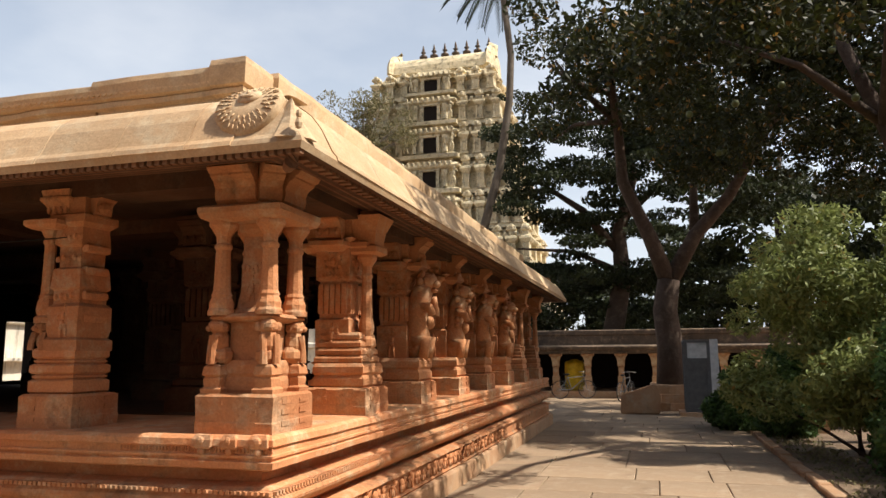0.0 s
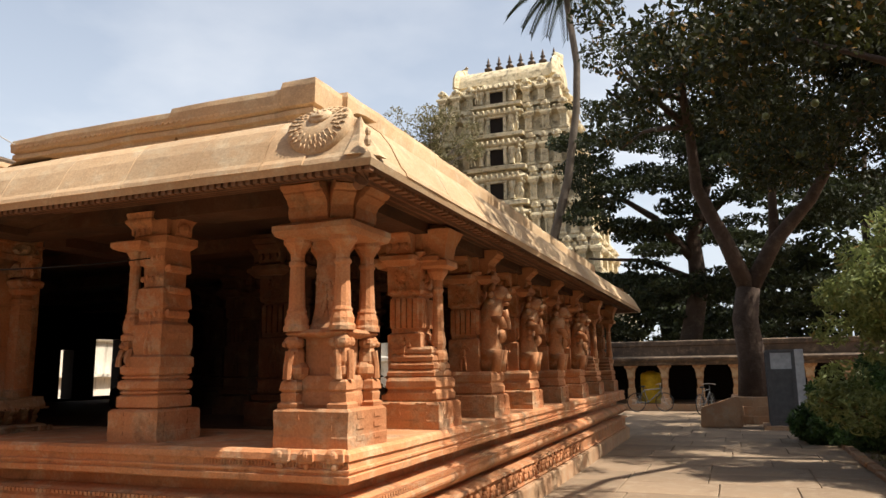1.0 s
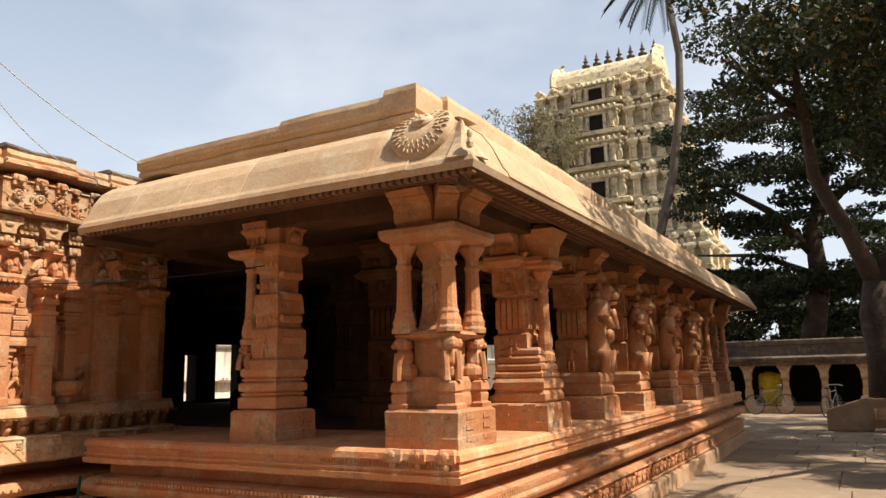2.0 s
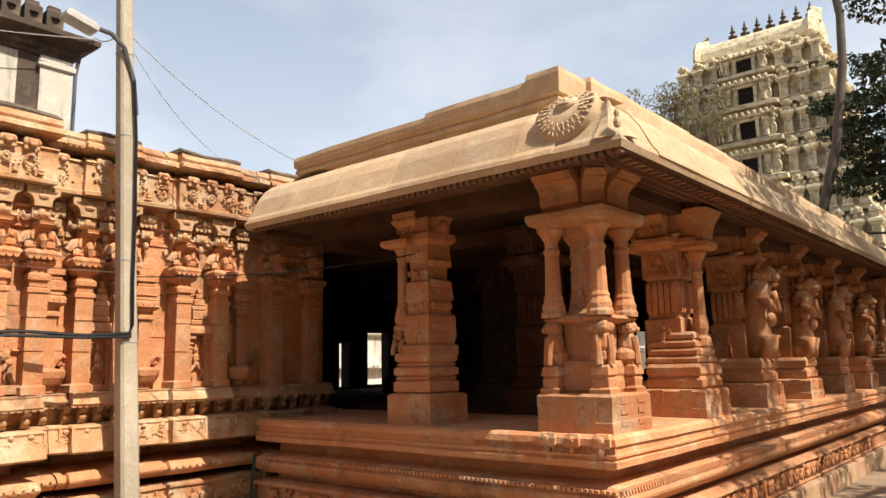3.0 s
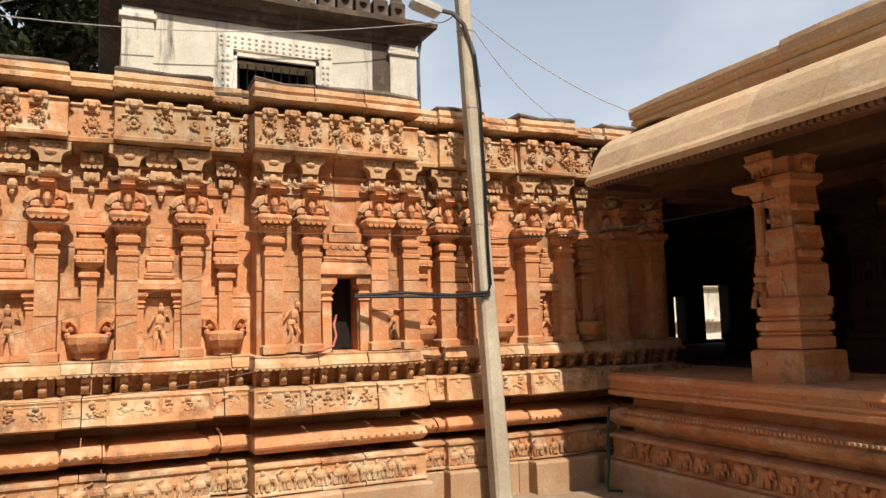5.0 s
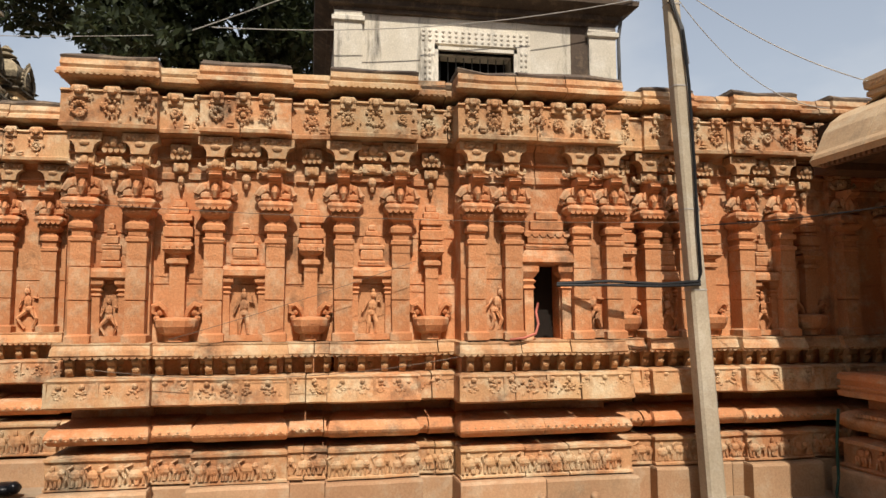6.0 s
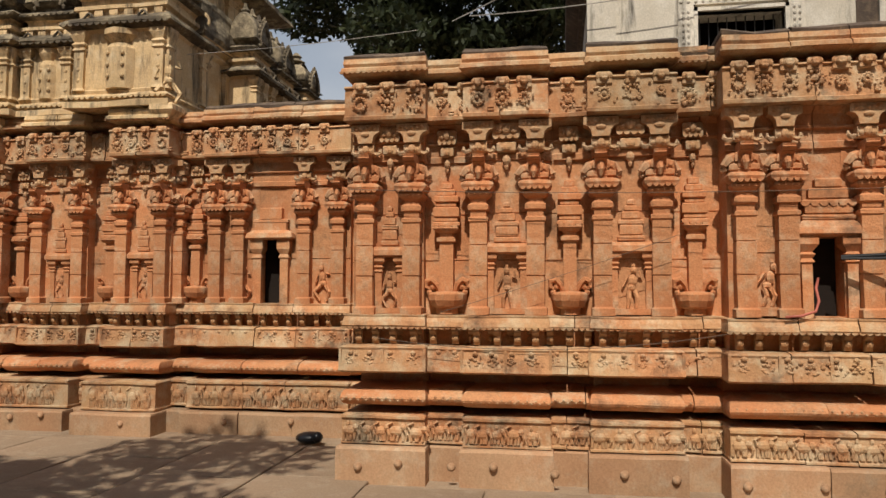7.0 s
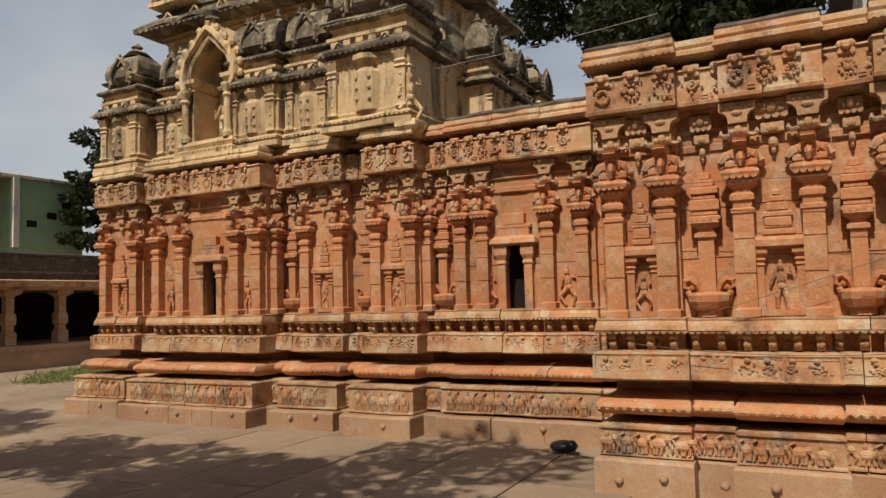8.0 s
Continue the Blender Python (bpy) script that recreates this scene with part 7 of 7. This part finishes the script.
def shrub(label, at, clumps, size, count, material, seed, flat=0.85, aspect=0.4):
    s = thing("shrub", label, "shrub", "shrubs along the lane", at=at)
    g = random.Random(seed)
    b = bmesh.new()
    for c in g.sample(clumps, min(9, len(clumps))):
        tube(b, [(g.uniform(-0.15, 0.15), g.uniform(-0.15, 0.15), -0.05), (c[0] * 0.4, c[1] * 0.4, c[2] * 0.5), c[:3]], [0.035, 0.022, 0.008], 5)
    part("stem", b, M_BARK, s)
    ob = new("foliage", leaf_mesh("foliage", clumps, size, count, 1.15, material, np.random.default_rng(seed), flat, aspect))
    ob.parent = s
    return s


def mound(seed, n, rx, ry, h, r, z0=0.2):
    g = random.Random(seed)
    out = []
    while len(out) < n:
        x, y, z = g.uniform(-1, 1), g.uniform(-1, 1), g.uniform(0, 1)
        if x * x + y * y + (z * 0.9) ** 2 < 1:
            out.append((x * rx, y * ry, z0 + z * h, g.uniform(*r)))
    return out


shrub("tall olive-green leafy shrub beside the lane", (3.05, 12.7, 0), mound(1, 90, 2.1, 1.5, 3.2, (0.26, 0.44), 0.8), 0.06, 44000, M_LEAF_LIGHT, 21, 0.8, 0.3)
shrub("tall olive-green leafy shrub beside the lane", (5.9, 11.0, 0), mound(2, 80, 1.9, 1.9, 4.2, (0.28, 0.5)), 0.06, 30000, M_LEAF_LIGHT, 22, 0.8, 0.3)
shrub("dense dark green shrub at the edge of the lane", (3.35, 8.3, 0), mound(3, 60, 0.95, 1.7, 2.0, (0.2, 0.4), 0.1), 0.05, 34000, M_LEAF_BUSH, 23)
shrub("dense dark green shrub at the edge of the lane", (3.6, 10.9, 0), mound(4, 50, 1.0, 1.2, 1.9, (0.2, 0.4), 0.1), 0.05, 26000, M_LEAF_BUSH, 24)
shrub("low bright green bush by the kerb", (1.75, 17.0, 0), mound(5, 34, 0.75, 0.8, 1.05, (0.15, 0.28), 0.1), 0.06, 12000, M_LEAF_BUSH, 25)
shrub("low bright green bush by the kerb", (2.35, 15.2, 0), mound(6, 30, 0.45, 0.8, 0.6, (0.12, 0.24), 0.08), 0.05, 9000, M_LEAF_BUSH, 26)
shrub("low bright green bush by the kerb", (2.9, 17.6, 0), mound(7, 40, 1.0, 0.9, 1.5, (0.2, 0.35), 0.1), 0.06, 12000, M_LEAF_BUSH, 27)
bm = bmesh.new()
worn(bm, rect(2.75, 3.2, 16.0, 16.4), [(0, 0), (0, 0.38), (-0.02, 0.41)], 0.01)
solo("stone_pedestal", bm, M_PLINTH, "small square stone pedestal among the shrubs", "pedestal")

# fallen leaves on the soil and along the kerb
g = np.random.default_rng(3)
me = leaf_mesh("fallen_leaves", [(2.4, y, 0.07, 0.5) for y in (7, 8, 9, 10, 11, 12, 13, 14, 15)], 0.03, 1600, 1.0, M_LEAF_DRY, g, 0.05)
tagged(new("fallen_leaves", me), "dry fallen leaves on the soil by the kerb", "leaves", kind="stuff")

# ---------------------------------------------------------------- far colonnade across the lane
far = thing("colonnade", "low dark stone colonnade across the end of the lane", "building")
FY = 28.6
bm = bmesh.new()
box(bm, -12, 9, FY - 0.1, FY + 4, -0.05, 0.22)
part("platform", bm, M_PLINTH, far)
# shade under the colonnade is put into this wall's near-black colour
bm = bmesh.new()
box(bm, -12, 9, FY + 3.6, FY + 4, 0.2, 2.0)
part("back_wall", bm, M_INSHADE, far)
bm = bmesh.new()
moulded(bm, rect(-12, 9, FY, FY + 4), [(0.1, 1.62), (0.14, 1.66), (0.14, 1.74), (0.32, 1.80), (0.34, 1.88), (0.1, 1.94), (0.0, 1.96), (0.0, 2.30), (0.06, 2.34), (0.06, 2.48), (0.0, 2.52)])
part("roof", bm, M_DARKTOP, far, "blackened stone roof edge")
b = bmesh.new()
moulded(b, rect(-0.13, 0.13, -0.13, 0.13), [(0.05, 0), (0.05, 0.2), (0, 0.22), (0, 0.55), (-0.03, 0.58), (-0.03, 0.9), (0, 0.93), (0, 1.12), (0.03, 1.24), (0.05, 1.30), (0.10, 1.34), (0.10, 1.41)])
FCOL = mesh_of("column", b, M_BUFF)
for x in (-9.6, -8.4, -7.2, -6.0, -4.85, -3.68, -2.46, -1.23, 0.0, 1.2, 2.4, 3.6, 4.8, 6.0, 7.2):
    piece("column", FCOL, far, (x, FY + 0.2, 0.215))
bm = bmesh.new()
lathe(bm, [(0.36, 0), (0.38, 0.05), (0.38, 0.5), (0.36, 0.55), (0.38, 0.6), (0.38, 1.0), (0.33, 1.12), (0.15, 1.16), (0.15, 1.2)], 18, (-3.05, FY + 0.9, 0.22))
solo("water_tank", bm, M_YELLOW, "yellow plastic water tank under the colonnade", "tank", smooth=True)
# tree platform and carved slab
tp = thing("tree_platform", "rough stone platform built round the tree trunk", "platform")
g = random.Random(2)
for row in range(3):
    for side in range(4):
        for i in range(4):
            bm = bmesh.new()
            w = 0.5
            worn(bm, rect(-w / 2, w / 2, -0.16, 0.16), [(0, 0), (0, 0.22), (-0.02, 0.24)], 0.03, step=0.12)
            ang = side * 90
            off = -0.75 + i * 0.5 + (0.12 if row % 2 else 0)
            bm.transform(pose(0.85, 23.0, row * 0.25 - 0.02, 0, 0, ang) @ pose(off, -0.85, 0, 0, 0, g.uniform(-4, 4)))
            part("stone", bm, M_PLINTH, tp)
bm = bmesh.new()
box(bm, 0.2, 1.5, 22.3, 23.7, 0, 0.66)
part("fill", bm, M_SOIL, tp)
bm = bmesh.new()
rings(bm, [[(x, y, z) for x, z in ((-0.95, 0.0), (0.08, 0.0), (0.08, 0.72), (-0.02, 0.80), (-0.92, 0.50))] for y in (20.75, 21.15)])
bmesh.ops.bevel(bm, geom=bm.edges[:], offset=0.03, segments=2, affect="EDGES")
solo("stone_slab", bm, M_PLINTH, "sloping carved stone block standing in the lane", "stone block")
# booth
bt = thing("metal_booth", "dark steel booth with pale board panels", "booth", at=(0.72, 20.3, 0))
bm = bmesh.new()
box(bm, -0.15, 1.0, -0.15, 1.1, -0.02, 0.1)
part("slab", bm, M_PLINTH, bt)
bm = bmesh.new()
for x0, x1 in ((0.0, 0.10), (0.58, 0.66)):
    box(bm, x0, x1, 0, 0.07, 0.1, 1.96)
for z0, z1 in ((0.1, 0.2), (1.32, 1.48), (1.88, 1.96)):
    box(bm, 0.1, 0.58, 0.003, 0.066, z0, z1)
part("frame", bm, M_BLUEGREY, bt)
for z0, z1 in ((0.2, 1.32), (1.48, 1.88)):
    bm = bmesh.new()
    box(bm, 0.1, 0.58, 0.03, 0.05, z0, z1)
    part("panel", bm, M_PALEPANEL if z0 > 1 else M_BLUEGREY, bt)
bm = bmesh.new()
rings(bm, [[(0.66, y, z) for y, z in ((0.0, 0.1), (0.9, 0.1), (0.9, 1.96), (0.0, 1.96))], [(0.86, y, z) for y, z in ((0.0, 0.1), (0.9, 0.1), (0.9, 1.96), (0.0, 1.96))]])
part("side_board", bm, M_PALEPANEL, bt, "pale grey side board")
bm = bmesh.new()
box(bm, 0, 0.66, 0.86, 0.9, 0.1, 1.96)
box(bm, 0.003, 0.66, 0.07, 0.86, 1.9, 1.955)
part("back", bm, M_BLUEGREY, bt)


def bicycle(at, rz):
    bk = thing("bicycle", "dark parked bicycle by the colonnade", "bicycle", "bicycles", at=at)
    for x in (-0.5, 0.5):
        b_ = bmesh.new()
        tube(b_, [(x + 0.32 * math.cos(a), 0, 0.33 + 0.32 * math.sin(a)) for a in [2 * math.pi * i / 20 for i in range(21)]], 0.018, 5)
        w_ = part("wheel", b_, M_CABLE, bk)
        b_ = bmesh.new()
        for i in range(8):
            a = math.pi * i / 8
            tube(b_, [(x - 0.3 * math.cos(a), 0, 0.33 - 0.3 * math.sin(a)), (x + 0.3 * math.cos(a), 0, 0.33 + 0.3 * math.sin(a))], 0.003, 3)
        part("spokes", b_, M_METAL, w_)
    b_ = bmesh.new()
    for p, q in (((-0.5, 0, 0.33), (-0.08, 0, 0.33)), ((-0.5, 0, 0.33), (-0.22, 0, 0.75)), ((-0.08, 0, 0.33), (-0.24, 0, 0.85)), ((-0.08, 0, 0.33), (0.38, 0, 0.72)), ((-0.22, 0, 0.75), (0.36, 0, 0.80)), ((0.5, 0, 0.33), (0.35, 0, 0.92))):
        tube(b_, [p, q], 0.016, 5)
    part("frame", b_, M_BLUEGREY, bk)
    b_ = bmesh.new()
    blob(b_, (-0.26, 0, 0.88), (0.13, 0.08, 0.035))
    part("saddle", b_, M_CABLE, bk)
    b_ = bmesh.new()
    tube(b_, [(0.3, -0.26, 0.95), (0.38, -0.1, 0.98), (0.38, 0.1, 0.98), (0.3, 0.26, 0.95)], 0.012, 5)
    part("handlebar", b_, M_METAL, bk)
    bk.rotation_euler = (0, 0, radians(rz))


bicycle((-1.0, 26.6, 0), 70)
bicycle((-2.9, 27.6, 0), 20)

# ---------------------------------------------------------------- low colonnade, green house and yard behind the shrine
cl2 = thing("colonnade", "low stone colonnade with a black parapet behind the shrine", "building")
CY = -20.2
bm = bmesh.new()
box(bm, -30, -4, CY - 4, CY, -0.05, 0.62)
moulded(bm, rect(-30, -4, CY - 4, CY), [(0.06, 0.5), (0.06, 0.62), (0.0, 0.64)])
part("platform", bm, M_PLINTH, cl2)
# near-black back wall, coloured for the shade between the columns
bm = bmesh.new()
box(bm, -30, -4, CY - 4, CY - 3.7, 0.6, 2.4)
part("back_wall", bm, M_INSHADE, cl2)
bm = bmesh.new()
moulded(bm, rect(-30, -4, CY - 4, CY), [(0.0, 2.18), (0.03, 2.2), (0.2, 2.26), (0.22, 2.42), (0.0, 2.46)])
part("lintel", bm, M_BUFF, cl2)
bm = bmesh.new()
moulded(bm, rect(-30, -4, CY - 4, CY - 0.1), [(0.0, 2.45), (0.0, 2.6), (0.08, 2.62), (0.08, 2.68), (0.0, 2.7), (0.0, 3.12), (0.06, 3.14), (0.06, 3.2), (0.0, 3.22)])
part("parapet", bm, M_DARKTOP, cl2, "black weathered parapet")
b = bmesh.new()
moulded(b, rect(-0.13, 0.13, -0.13, 0.13), [(0.03, 0), (0.03, 0.35), (-0.02, 0.4), (-0.02, 0.55), (0.02, 0.58), (0.02, 0.85), (-0.02, 0.9), (-0.02, 1.2), (-0.02, 1.34), (0.03, 1.38), (0.12, 1.44), (0.12, 1.54)])
C2 = mesh_of("column", b, M_BUFF)
for i in range(15):
    piece("column", C2, cl2, (-25.3 + i * 1.56 - 0.06, CY - 0.3, 0.635))
gh = thing("green_house", "flat-roofed pale green painted house beyond the colonnade", "building")
bm = bmesh.new()
box(bm, -22.2, -19.0, -34, -30, 0, 7.1)
part("wing", bm, M_GREENWALL, gh)
bm = bmesh.new()
box(bm, -19.0, -10, -34, -31.2, 0, 7.1)
part("walls", bm, M_GREENWALL, gh)
bm = bmesh.new()
moulded(bm, rect(-22.3, -10, -34.1, -29.9), [(0, 7.1), (0.04, 7.12), (0.04, 7.22), (0, 7.24)])
part("roof", bm, M_WHITE, gh)
bm = bmesh.new()
box(bm, -19.15, -18.9, -30.02, -29.8, 4.2, 7.1)
part("corner_post", bm, M_WHITE, gh)
# vents and windows are near-black boxes, coloured as the shade inside
for x, z in ((-20.7, 5.5), (-21.4, 6.0), (-19.8, 5.1)):
    bm = bmesh.new()
    box(bm, x - 0.22, x + 0.22, -30.0, -29.97, z, z + 0.28)
    part("vent", bm, M_INSHADE, gh)
for x in (-18.0, -16.2):
    bm = bmesh.new()
    box(bm, x - 0.5, x + 0.5, -31.2, -31.15, 3.9, 5.9)
    part("window", bm, M_INSHADE, gh)
me = leaf_mesh("cut_grass", [(-12.6, -17.0, 0.02, 1.2), (-11.4, -16.4, 0.02, 0.9), (-13.6, -17.6, 0.02, 0.9)], 0.16, 1400, 1.0, M_LEAF_LIGHT, np.random.default_rng(6), 0.03, 0.06)
tagged(new("cut_grass", me), "scattered cut green grass on the paving", "grass", kind="stuff")

# pale buildings beyond the hall's openings
bm = bmesh.new()
worn(bm, rect(-24, -18.5, 13, 24), [(0, 0), (0, 1.5), (0.3, 1.52), (0.3, 1.6), (0, 1.62), (0, 2.6), (0.15, 2.65), (0.15, 2.8), (0, 2.85), (0, 3.6)], 0.03)
solo("yard_building", bm, M_WHITE, "pale sunlit building across the yard behind the hall", "building")
bm = bmesh.new()
worn(bm, rect(-22, -9, 27.5, 30), [(0, 0), (0, 1.9), (0.2, 1.95), (0.2, 2.1), (0, 2.15), (0, 2.7)], 0.03)
solo("yard_wall", bm, M_WHITE, "pale grey boundary wall beyond the hall", "wall", kind="structure")

# ---------------------------------------------------------------- paving, joints recessed
lane = thing("lane_paving", "worn beige stone paving slabs with dusty joints", "pavement", kind="structure")
g = random.Random(77)
SLABS = []
for k in range(5):
    w = (0.95, 1.1, 1.25, 1.4, 0.8)[k]
    b = bmesh.new()
    worn(b, rect(-w / 2 + 0.006, w / 2 - 0.006, -0.494, 0.494), [(0, -0.05), (0, -0.006), (-0.008, 0.0)], 0.008, step=0.3)
    SLABS.append((w, mesh_of("paving_slab", b, M_PAVE)))
for x0, x1, y0, y1 in ((-2.36, 1.78, 4.0, 27.0), (-6.2, 3.0, -2.0, 4.0), (-7.65, 1.0, -9.0, -2.0)):
    y = y0
    while y < y1 - 0.01:
        x = x0
        while x < x1 - 0.05:
            w, me = g.choice(SLABS)
            f = min(1.0, (x1 - x) / w)
            if x1 - x - w < 0.5:
                f = (x1 - x) / w
            piece("paving_slab", me, lane, (x + w * f / 2, y + 0.5, g.uniform(-0.003, 0.003)), 0, (f, 1, 1))
            x += w * f
        y += 1.0
